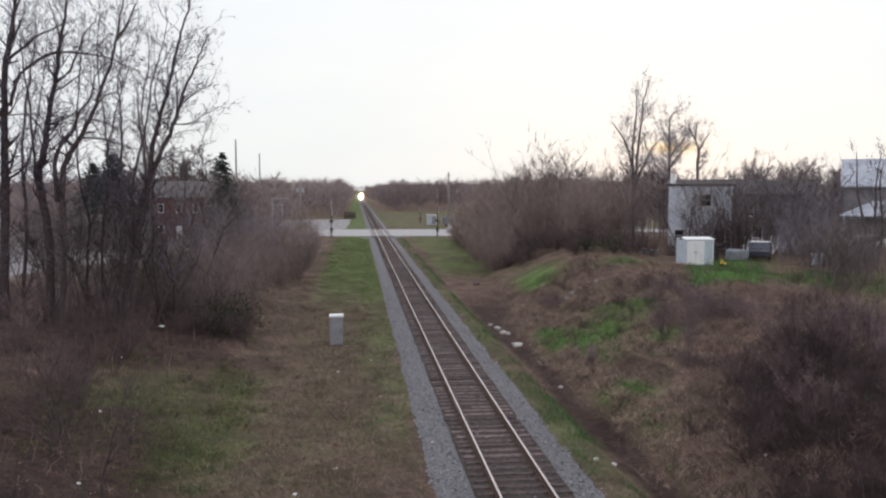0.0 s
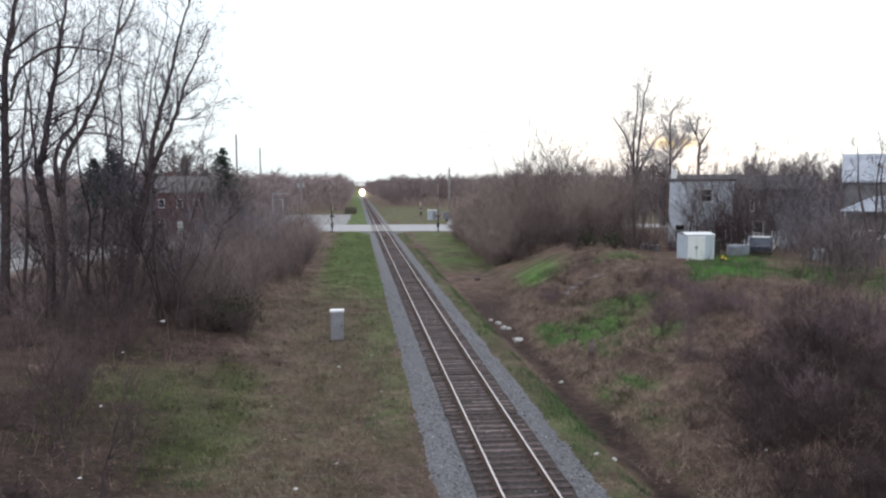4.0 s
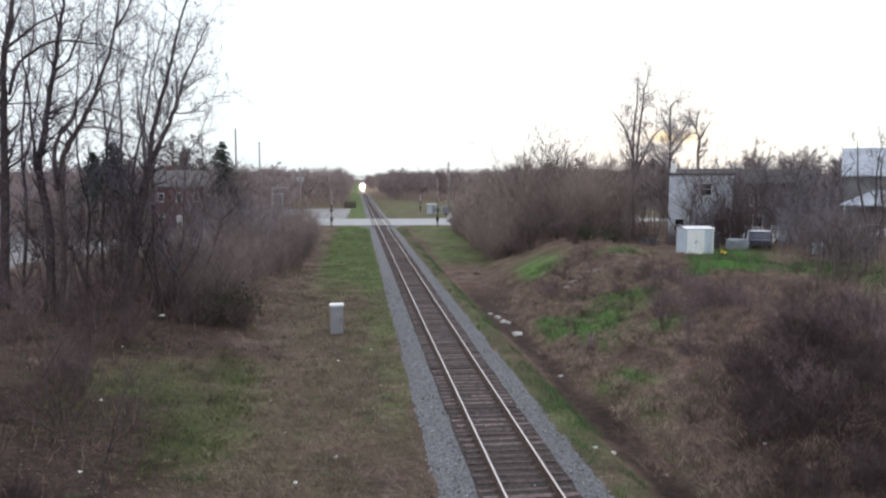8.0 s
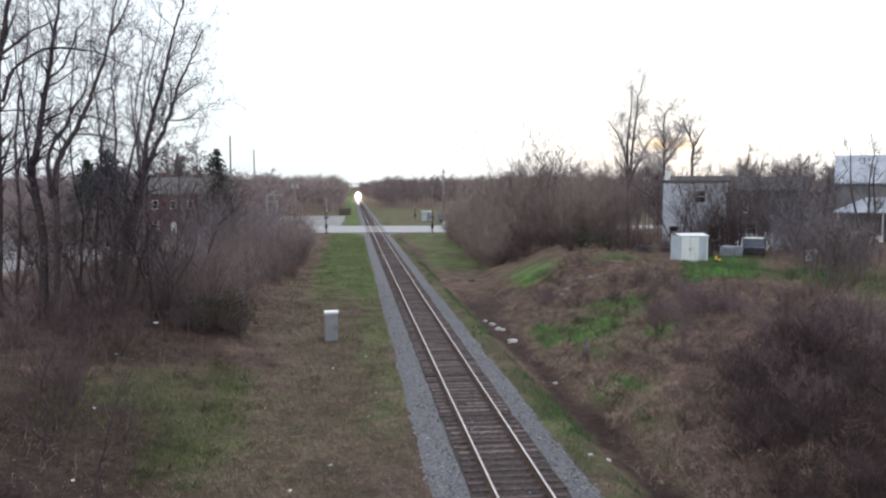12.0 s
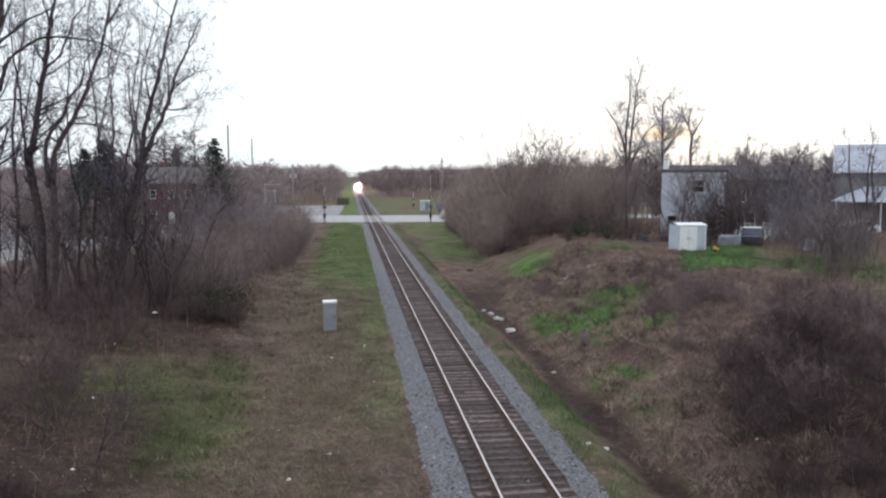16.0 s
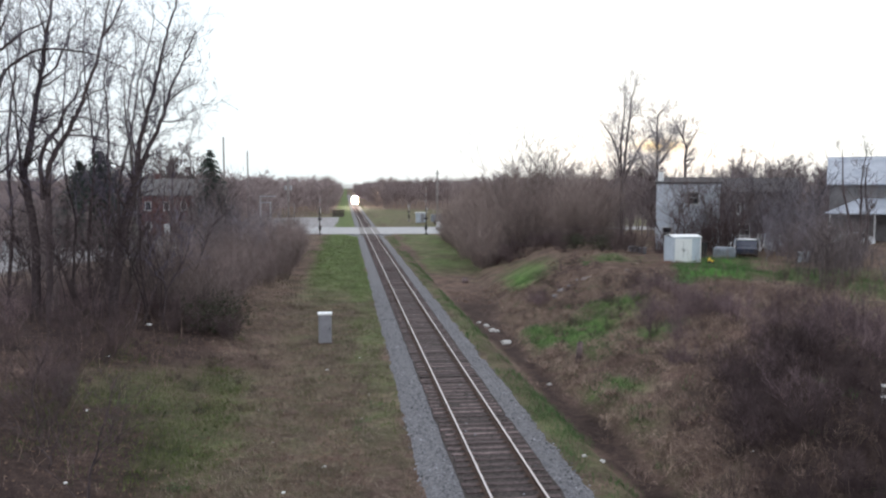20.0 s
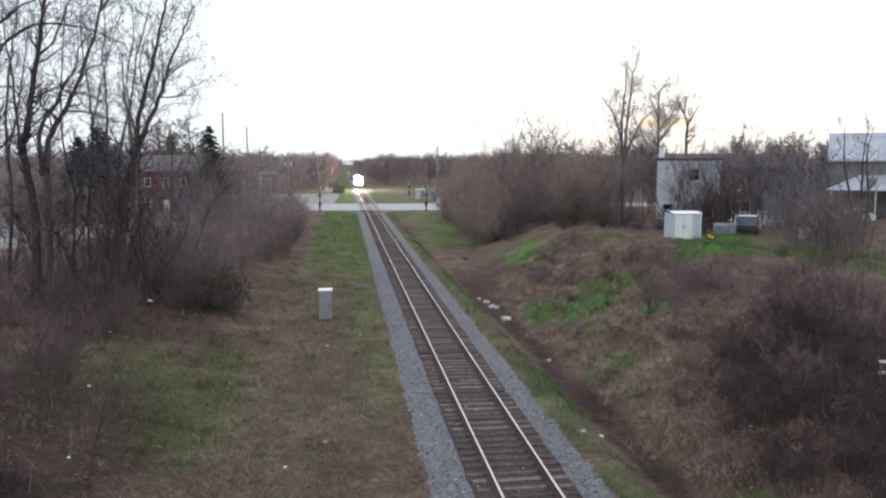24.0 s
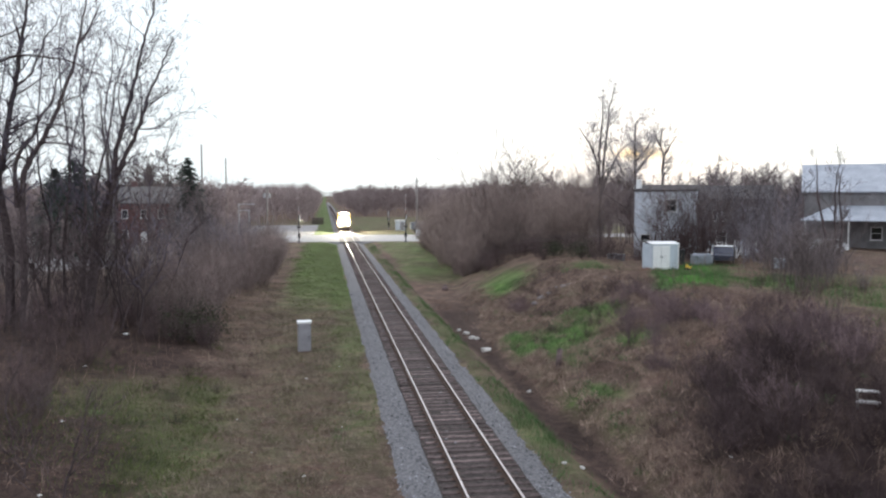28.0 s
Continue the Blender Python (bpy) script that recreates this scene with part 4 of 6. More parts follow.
bare_tree(45.0, 70.0, grow(48, [(0.15, [(0, 0, 0), (0.2, 0, 3.0), (-0.2, 0, 6.5), (0.1, 0, 9.0)])], 4, 0.8, 0.8), "bare yard tree before the grey house")
# a big spreading tree behind the brick house, and others west of the road
bare_tree(-42.5, 168.0, grow_fine(151, [(0.4, [(0, 0, -0.5), (0.1, 0, 5), (0.3, 0, 11), (0.3, 0, 16)]), (0.25, [(0, 0, 4), (2.4, 0, 9), (4, 0, 14)]), (0.25, [(0, 0, 4), (-2.6, 0, 9), (-4.4, 0, 14)]), (0.22, [(0, 0, 5), (1.5, 1, 10), (2.5, 1, 15.5)])], 0.3, 0.36, 3.8, 0.042, twiggy=1.35), "big rounded bare tree behind the brick house", twig=M_TWIG)
bare_tree(-36.0, 166.0, grow_fine(152, [(0.35, [(0, 0, -0.5), (0.1, 0, 5), (0.3, 0, 11), (0.2, 0, 16.5)]), (0.24, [(0, 0, 4), (2.0, 0, 9), (3.4, 0, 14)]), (0.24, [(0, 0, 4), (-2.5, 0, 9), (-4, 0, 14)])], 0.3, 0.36, 3.8, 0.042, twiggy=1.35), "rounded bare tree behind the brick house", twig=M_TWIG)


def shrub_mesh(seed, height, stems, lean, r=0.014, twigs=7, levels=2, sides=3, low=0.2):
    rng = random.Random(seed)
    vs, fs = [], []

    def shoot(p, d, length, rad, level):
        if level >= levels:
            spike(vs, fs, p, p + (d + Vector((rng.gauss(0, 0.1), rng.gauss(0, 0.1), 0))) * length, rad)
            return
        pts, radii = [p], [rad]
        n = 3 if level == 0 else 1
        for i in range(n):
            d = (d + Vector((rng.gauss(0, 0.13), rng.gauss(0, 0.13), rng.gauss(-0.02, 0.08)))).normalized()
            pts.append(pts[-1] + d * length / (n + 1))
            radii.append(rad * (1 - 0.65 * (i + 1) / n))
        tube(vs, fs, pts, radii, sides, False)
        pts.append(pts[-1] + d * length / (n + 1))
        spike(vs, fs, pts[-2], pts[-1], radii[-1])
        n += 1
        for k in range(twigs if level == 0 else 3):
            f = rng.uniform(low, 1.0) * n
            i = min(int(f), n - 1)
            q = pts[i].lerp(pts[i + 1], f - i)
            s = Vector((rng.uniform(-1, 1), rng.uniform(-1, 1), rng.uniform(0.1, 0.9))).normalized()
            shoot(q, (s + d * 0.5).normalized(), length * rng.uniform(0.25, 0.45), rad * 0.6, level + 1)

    for s in range(stems):
        a = rng.uniform(0, math.tau)
        out = rng.uniform(0, lean)
        d = Vector((math.cos(a) * out, math.sin(a) * out, 1)).normalized()
        p = Vector((math.cos(a), math.sin(a), 0)) * rng.uniform(0, 0.16 * height)
        shoot(p, d, height * rng.uniform(0.6, 1.05), r * rng.uniform(0.7, 1.3), 0)
    return vs, fs


def shrub_kind(name, seed, height, stems, lean, material, r, twigs=7, levels=2, low=0.2):
    vs, fs = shrub_mesh(seed, height, stems, lean, r, twigs, levels, low=low)
    me = bpy.data.meshes.new(name)
    me.from_pydata([tuple(v) for v in vs], [], fs)
    me.materials.append(material)
    return me


TALLWEST = [shrub_kind("thicket_shrub", 65 + k, 5.0, 22, 0.6, M_BRUSHWEST, 0.018, 10, low=0.08) for k in range(4)]
TALL = [shrub_kind("thicket_shrub", 60 + k, 4.6, 28, 0.5, M_BRUSH, 0.015, 15, low=0.04) for k in range(4)]
LOW = [shrub_kind("low_shrub", 70 + k, 2.2, 18, 0.8, M_BRUSHDARK, 0.015) for k in range(4)]
SAPLING = [shrub_kind("bare_sapling", 80 + k, 8.0, 5, 0.22, M_TWIG, 0.05, 12) for k in range(3)]
YARD = [shrub_kind("yard_shrub", 85 + k, 5.0, 22, 0.5, M_BRUSHDARK, 0.035, 7) for k in range(2)]
MAUVESHRUB = [shrub_kind("dead_shrub", 170 + k, 1.9, 20, 1.1, M_MAUVE, 0.013, 8) for k in range(3)]
DARKSAPLING = [shrub_kind("bare_sapling", 180 + k, 7.0, 4, 0.5, M_BARK, 0.045, 9, low=0.3) for k in range(3)]
BRAMBLE = [shrub_kind("bramble_shrub", 90 + k, 1.9, 20, 1.3, M_BRAMBLE, 0.012, 8) for k in range(4)]


def plant(name, meshes, x, y, scale, label, category, group, rng, sink=0.1):
    ob = new(name, meshes[rng.randrange(len(meshes))])
    s = scale * rng.uniform(0.85, 1.15)
    ob.matrix_world = pose(x, y, ground_z(x, y) - sink, 0, 0, rng.uniform(0, 360)) @ Matrix.Diagonal((s * rng.uniform(0.9, 1.15), s, s, 1))
    return tagged(ob, label, category, group)


ROUND = [shrub_kind("round_tree", 150 + k, 13.0, 10, 0.75, M_TWIG, 0.06, 22, 3) for k in range(2)]
HAZE = [shrub_kind("yard_tree", 190 + k, 8.2, 7, 0.4, M_TWIG, 0.04, 15, 2, 0.3) for k in range(2)]
VEIL = [shrub_kind("yard_tree", 155 + k, 5.8, 11, 0.42, M_BRUSHDARK, 0.045, 5, 2) for k in range(2)]
PALESAPLING = [shrub_kind("bare_sapling", 83 + k, 8.0, 5, 0.22, M_GREYBRUSH, 0.045, 12) for k in range(2)]
YARDBRUSH = [shrub_kind("yard_shrub", 95 + k, 5.0, 18, 0.45, M_YARDSTEM, 0.026) for k in range(3)]


def thickets():
    rng = random.Random(5)
    west = "bare brown multi-stemmed shrub in the trackside thicket"
    # west of the verge: a belt of brush under the tall trees
    for k in range(80):
        y = rng.uniform(47, 114)
        edge = -12.4 + 0.03 * (y - 45) + (1.2 if y > 70 else 0)
        plant("thicket_shrub", TALLWEST, edge - abs(rng.gauss(0, 3.2 + 0.03 * (y - 45))), y, rng.uniform(0.55, 0.95), west, "shrub", "trackside thicket", rng)
    for k in range(14):
        plant("thicket_shrub", TALLWEST, rng.uniform(-36, -18), rng.uniform(50, 84), rng.uniform(0.4, 0.7), west, "shrub", "trackside thicket", rng)
    for k in range(8):
        plant("thicket_shrub", TALLWEST, rng.uniform(-36, -21), rng.uniform(47, 60), rng.uniform(0.35, 0.65), west, "shrub", "trackside thicket", rng)
    for k in range(16):
        plant("thicket_shrub", TALLWEST, rng.uniform(-42, -25), rng.uniform(118, 137), rng.uniform(0.4, 0.7), "bare brown shrub before the brick house", "shrub", "village brush", rng)
    for k in range(10):
        plant("bare_sapling", SAPLING, rng.uniform(-29, -20), rng.uniform(112, 136), rng.uniform(0.9, 1.3), "slim bare sapling before the brick house", "sapling", "village saplings", rng)
    for k in range(70):
        y = rng.uniform(41, 100)
        plant("low_shrub", LOW, -12.6 - abs(rng.gauss(0, 6)), y, rng.uniform(0.6, 1.1), "low dark bare shrub among fallen leaves", "shrub", "trackside thicket", rng)
    for k in range(14):
        y = rng.uniform(86, 118)
        plant("thicket_shrub", TALLWEST, -9.9 - 0.02 * (y - 86) - abs(rng.gauss(0, 1.6)), y, rng.uniform(0.7, 1.05), west, "shrub", "trackside thicket", rng)
    for k in range(26):
        plant("bare_sapling", PALESAPLING, rng.uniform(-22, -10.5), rng.uniform(84, 124), rng.uniform(0.5, 0.8), "slim mauve-grey sapling rising from the thicket", "sapling", "thicket saplings", rng)
    for k in range(12):
        plant("low_shrub", LOW, rng.uniform(-14.5, -11.0), rng.uniform(43.8, 48), rng.uniform(0.6, 1.0), "low dark bare shrub round the evergreen", "shrub", "trackside thicket", rng)
    for k in range(16):
        plant("bare_sapling", SAPLING, rng.uniform(-34, -16), rng.uniform(46, 90), rng.uniform(0.5, 0.85), "slim bare sapling in the thicket", "sapling", "thicket saplings", rng)
    for k in range(16):
        plant("bare_sapling", DARKSAPLING, rng.uniform(-27, -15.5), rng.uniform(44.5, 56), rng.uniform(0.6, 1.2), "thin dark leaning sapling under the tall trees", "sapling", "thicket saplings", rng)
    for k in range(16):
        plant("dead_shrub", MAUVESHRUB, rng.uniform(-28, -15), rng.uniform(43, 54), rng.uniform(0.6, 1.3), "russet-brown dead brush under the tall trees", "shrub", "trackside thicket", rng)
    for k in range(12):
        y = rng.uniform(17, 26)
        plant("bramble_shrub", BRAMBLE, -11.0 - (y - 17) * 0.3 - abs(rng.gauss(0, 1.8)), y, rng.uniform(0.25, 0.5), "dark tangled bramble on the leafy slope", "bramble", "slope brambles", rng)
    for k in range(32):
        y = rng.uniform(26, 44)
        plant("low_shrub", LOW, -13.5 - (y - 26) * 0.1 - abs(rng.gauss(0, 3.0)), y, rng.uniform(0.4, 0.85), "low dark bare shrub on the leafy slope", "shrub", "slope brush", rng)
    for k in range(30):
        y = rng.uniform(112, 136)
        plant("thicket_shrub", TALLWEST, rng.uniform(-24.5, -12.6), y, rng.uniform(0.5, 0.75), west, "shrub", "trackside thicket", rng)
    # the tall hedge east of the track, before the road
    for k in range(150):
        y = rng.uniform(84, 134)
        off = abs(rng.gauss(0, 7.5))
        x = 10.3 + 0.03 * (y - 84) + off
        plant("thicket_shrub", TALL, x, y, rng.uniform(1.4, 1.75) if off > 2.5 else rng.uniform(0.8, 1.4), "tall bare brown shrub in the hedge by the road", "shrub", "hedge by the road", rng)
    for k in range(4):
        plant("bare_sapling", SAPLING, rng.uniform(17.2, 19.2), rng.uniform(94, 104), rng.uniform(1.0, 1.3), "tall bare sapling rising from the hedge", "sapling", "hedge saplings", rng)
    for k in range(34):
        plant("low_shrub", LOW, rng.uniform(10.5, 22), rng.uniform(74, 88), rng.uniform(0.7, 1.2), "low dark shrub at the hedge's foot", "shrub", "hedge by the road", rng)
    # brush before the houses
    for k in range(26):
        y = rng.uniform(55, 78)
        x = 0.54 * y - 4.0 + 6.5 * rng.random() ** 1.2
        if x < 0.6 * y - 3.5 and y < 66:
            y += 9
            x += 3
        if x < 0.60 * y - 2.4:
            x += 4.0
        plant("thicket_shrub", YARDBRUSH, x, y, rng.uniform(0.35, 0.7), "bare grey-brown shrub between the bank and the houses", "shrub", "yard brush", rng)
    for k in range(16):
        y = rng.uniform(58, 82)
        plant("bare_sapling", PALESAPLING, 0.5 * y - 2 + 7.5 * rng.random(), y, rng.uniform(0.5, 0.95), "slim bare sapling by the houses", "sapling", "yard saplings", rng)
    for x, y, s in ((26.9, 69.6, 0.6), (28.4, 68.6, 0.65), (29.6, 68.0, 0.6)):
        plant("thicket_shrub", YARD, x, y, s, "bare upright dark shrub before the white house", "shrub", "yard brush", rng)
    for x, y, s in ((-47.5, 172, 1.1), (-52, 176, 1.1)):
        plant("bare_tree", ROUND, x, y, s, "big rounded bare tree behind the brick house", "tree", "village trees", rng)
    for x, y, s in ((26.0, 70.6, 1.0), (28.2, 69.4, 0.95), (31.2, 69.6, 1.05), (35.0, 75.5, 0.85), (39.6, 77.0, 0.85), (44.0, 79.0, 0.9)):
        plant("bare_tree", HAZE, x, y, s, "thin grey multi-stemmed tree veiling the houses", "tree", "yard trees", rng)
    for x, y, s in ((26.2, 69.8, 0.95), (30.1, 67.6, 0.95), (28.9, 67.8, 0.85), (27.6, 68.6, 0.95), (28.3, 69.6, 0.8), (28.6, 68.2, 0.95), (29.6, 67.2, 0.85), (35.5, 72.0, 1.0)):
        plant("bare_tree", VEIL, x, y, s, "small dark multi-stemmed yard tree before the white house", "tree", "yard trees", rng)
    for k in range(7):
        plant("bare_sapling", PALESAPLING, rng.uniform(32, 47), rng.uniform(77, 83), rng.uniform(0.75, 1.05), "slim bare sapling before the brown house", "sapling", "yard saplings", rng)
    for k in range(36):
        y = rng.uniform(44, 60)
        x = 0.545 * y - 4.4 + 9.0 * rng.random()
        if x < 0.60 * y - 2.6:
            x += 3.0
        plant("yard_shrub", YARDBRUSH if k % 3 == 0 else SAPLING, x, y, rng.uniform(0.3, 0.55), "bare upright shrub on the rough at the lawn's edge", "shrub", "yard brush", rng)
    for k in range(16):
        plant("low_shrub", LOW, rng.uniform(20, 26), rng.uniform(66, 78), rng.uniform(0.6, 1.2), "low dark shrub beside the white house", "shrub", "yard brush", rng)
    # dark brambles on the near bank
    for k in range(54):
        y = 25.4 + rng.gauss(0, 2.3)
        x = 0.40 * y + abs(rng.gauss(0, 3.2)) - 1.5
        plant("bramble_shrub", BRAMBLE if k % 6 else MAUVESHRUB, x, y, rng.uniform(0.45, 1.1), "dark tangled bare bramble on the bank", "bramble", "bank brambles", rng)
    for k in range(30):
        plant("bramble_shrub", BRAMBLE, rng.uniform(5.4, 10.5), rng.uniform(13.5, 20), rng.uniform(0.3, 0.6), "small dark bramble on the bank", "bramble", "bank brambles", rng)
    for k in range(64):
        y = rng.uniform(15.5, 23)
        plant("bramble_shrub", BRAMBLE, 0.5 * y - 3.0 + 8 * rng.random(), y, rng.uniform(0.35, 0.7), "small dark bramble on the bank", "bramble", "bank brambles", rng)
    for k in range(56):
        y = rng.uniform(27, 48)
        plant("low_shrub", LOW, rng.uniform(0.56 * y - 4, 0.56 * y + 9), y, rng.uniform(0.3, 0.6), "dark leafless shrub on the bank", "shrub", "bank brush", rng)
    for k in range(64):
        y = rng.uniform(22, 60)
        foot = 5.2 + 0.1 * max(0.0, y - 45)
        plant("bramble_shrub", BRAMBLE, rng.uniform(foot + 1.5, foot + 8.5), y, rng.uniform(0.16, 0.42), "small brown dead weed clump on the bank", "weed clump", "bank weeds", rng, 0.05)
    for k in range(30):
        y = rng.uniform(24, 44)
        plant("bramble_shrub", BRAMBLE, rng.uniform(-16, -8), y, rng.uniform(0.12, 0.3), "small brown dead weed clump on the slope", "weed clump", "slope weeds", rng, 0.05)
    heaps = [(11.6 + 0.75 * (k % 4) + rng.uniform(-0.5, 0.5), 39.6 + 1.1 * (k // 4) + rng.uniform(-0.5, 0.5), rng.uniform(0.35, 0.72)) for k in range(14)]
    heaps += [(rng.uniform(9.3, 11.6), rng.uniform(30.5, 34), rng.uniform(0.3, 0.55)) for k in range(9)]
    heaps += [(rng.uniform(7.9, 9.8), rng.uniform(51.5, 56), rng.uniform(0.35, 0.6)) for k in range(7)]
    heaps += [(rng.uniform(13.5, 17), rng.uniform(33, 40), rng.uniform(0.3, 0.5)) for k in range(9)]
    heaps += [(rng.gauss(12.6, 1.1), rng.gauss(36.4, 1.5), rng.uniform(0.45, 0.8)) for k in range(16)]
    heaps += [(rng.gauss(15.2, 1.6), rng.gauss(30.0, 2.0), rng.uniform(0.5, 0.9)) for k in range(18)]
    for x, y, s in heaps:
        plant("dead_shrub", MAUVESHRUB, x, y, s, "mauve-brown dead shrub on the bank", "shrub", "bank dead shrubs", rng)
    for x, y, s in ((13.8, 47.5, 0.8), (14.8, 46.8, 0.85), (13.0, 47.0, 0.7), (14.4, 45.5, 0.7), (15.6, 45.6, 0.7), (13.6, 45.0, 0.6), (12.3, 60.0, 0.75), (13.8, 62.0, 0.8), (11.0, 58.0, 0.5), (12.2, 46.0, 0.35), (16.6, 42.5, 0.4)):
        plant("bramble_shrub", BRAMBLE, x, y, s, "dark bramble clump on the bank's brow", "bramble", "bank brambles", rng)


thickets()


def far_woods():
    """Distant leafless woods on both sides of the line: many small trees joined into one sheet of stuff for each side."""
    rng = np.random.RandomState(8)
    kinds = []
    for k in range(15):
        r2 = random.Random(200 + k)
        fine, many = (0.8, 34) if k < 7 else (0.6, 40) if k < 12 else (1.2, 20)
        vs, fs = [], []
        tube(vs, fs, [Vector((0, 0, 0)), Vector((r2.uniform(-.03, .03), 0, 0.45)), Vector((r2.uniform(-.06, .06), 0, 0.85))], [0.014 * fine, 0.010 * fine, 0.003], 3)
        for b in range(many):
            z = 0.1 + 0.65 * r2.random()
            a = r2.uniform(0, math.tau)
            ln = 0.52 * math.sqrt(max(0.1, 1 - ((z - 0.4) / 0.55) ** 2)) * r2.uniform(0.5, 1.0)
            if 7 <= k < 12:
                ln *= 0.75
            d = Vector((math.cos(a), math.sin(a), r2.uniform(0.3, 1.1) if not 7 <= k < 12 else r2.uniform(0.9, 2.2))).normalized()
            p = Vector((0, 0, z))
            q = p + d * ln * 0.5
            tube(vs, fs, [p, q], [0.0038 * fine, 0.0028 * fine], 3, False)
            for c in range(7 if k < 12 else 4):
                f = r2.uniform(0.3, 1.0)
                m = p.lerp(q, f)
                e = m + (d + Vector((r2.gauss(0, .7), r2.gauss(0, .7), r2.uniform(-0.3, 0.6)))).normalized() * ln * r2.uniform(0.2, 0.55)
                spike(vs, fs, m, e, 0.0036 * fine)
        kinds.append((np.array([tuple(v) for v in vs]), fs))

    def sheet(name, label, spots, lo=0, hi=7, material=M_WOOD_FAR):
        V, F, base = [], [], 0
        for x, y, h in spots:
            v, f = kinds[rng.randint(lo, hi) if y < 500 else rng.randint(12, 15)]
            a = rng.uniform(0, math.tau)
            c, s = math.cos(a), math.sin(a)
            w = h * rng.uniform(0.8, 1.25)
            V.append(np.c_[(v[:, 0] * c - v[:, 1] * s) * w + x, (v[:, 0] * s + v[:, 1] * c) * w + y, v[:, 2] * h + ground_z(x, y) - 0.2])
            F += [tuple(i + base for i in q) for q in f]
            base += len(v)
        ob = mesh_object(name, np.concatenate(V).tolist(), F, material)
        tagged(ob, label, "woods", kind="stuff")

    left, right, east, west = [], [], [], []
    for k in range(380):
        y = 250 + 650 * rng.rand() ** 1.6
        off = abs(rng.normal(0, 1)) * (20 + y * 0.16)
        left.append((-9.5 - off, y + 20, rng.uniform(13, 16.5)))
        right.append((10.5 + off, y + 75, rng.uniform(13, 16.5)))
    for k in range(170):
        y = 250 + 900 * rng.rand()
        left.append((-9 - rng.uniform(0, 7), y, rng.uniform(11, 15)))
        right.append((9 + rng.uniform(0, 7), y + 70, rng.uniform(11, 15)))
    for k in range(300):
        y = 97 + 90 * rng.rand() ** 1.3
        x = rng.uniform(16 + (y - 104) * 0.2, 60 + y * 0.5)
        east.append((x, y + 6, rng.uniform(10.0, 13.5)))
    for k in range(300):
        y = rng.uniform(150, 300)
        west.append((-rng.uniform(22, 60 + y * 0.45), y, rng.uniform(11, 15.5)))
    for k in range(110):
        west.append((-rng.uniform(36, 90), rng.uniform(90, 150), rng.uniform(7, 11)))
    for k in range(90):
        (left if k % 2 else right).append((rng.uniform(-45, 45), rng.uniform(1180, 1500), rng.uniform(10, 14)))
    for k in range(200):
        y = rng.uniform(900, 1500)
        left.append((-rng.uniform(25, 60 + 0.25 * y), y, rng.uniform(14, 19)))
        right.append((rng.uniform(25, 60 + 0.3 * y), y, rng.uniform(14, 19)))
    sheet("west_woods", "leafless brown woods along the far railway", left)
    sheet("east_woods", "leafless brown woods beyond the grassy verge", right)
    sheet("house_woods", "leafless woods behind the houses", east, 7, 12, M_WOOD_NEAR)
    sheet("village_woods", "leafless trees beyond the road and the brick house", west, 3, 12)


far_woods()


def spruce(x, y, height, seed, wide=0.3):
    rng = random.Random(seed)
    t = thing("spruce", pose(x, y, ground_z(x, y)), "dark green ragged spruce beside the brick house", "conifer", "spruces")
    part("trunk", cyl(0.22, height * 0.95, n=8, r2=0.03), M_BARK, t)
    vs, fs = [], []
    tiers = 44
    for k in range(tiers):
        f = (k + rng.uniform(-0.3, 0.3)) / tiers
        z0 = height * (1.0 - 0.93 * max(f, 0.0))
        for b in range(8 + k // 5):
            a = rng.uniform(0, math.tau)
            reach = height * wide * (0.06 + max(f, 0.0) ** 0.68) * rng.uniform(0.5, 1.15)
            d = Vector((math.cos(a), math.sin(a), 0))
            sag = rng.uniform(0.1, 0.4)
            n = max(3, int(reach / 0.28))
            for q in range(n):
                u = (q + rng.random()) / n
                p = Vector((0, 0, z0 - sag * reach * u * u)) + d * reach * u
                w = Vector((-d.y, d.x, 0)) * rng.uniform(0.16, 0.42) * (1.1 - 0.6 * u)
                e = d * rng.uniform(0.2, 0.45)
                dip = Vector((0, 0, -rng.uniform(0.05, 0.3)))
                i = len(vs)
                vs += [p, p + w + e * 0.4 + dip, p + e, p - w + e * 0.4 + dip, p + dip * 1.3]
                fs += [(i, i + 1, i + 2), (i, i + 2, i + 3), (i, i + 4, i + 1), (i, i + 3, i + 4)]
    mesh_object("crown", vs, fs, M_NEEDLE, t)


spruce(-27.2, 138, 14.8, 1, 0.30)
spruce(-40.2, 121, 14.2, 2, 0.42)
spruce(-44.5, 126, 12.8, 3, 0.38)
spruce(-33.5, 156, 11.0, 4, 0.4)


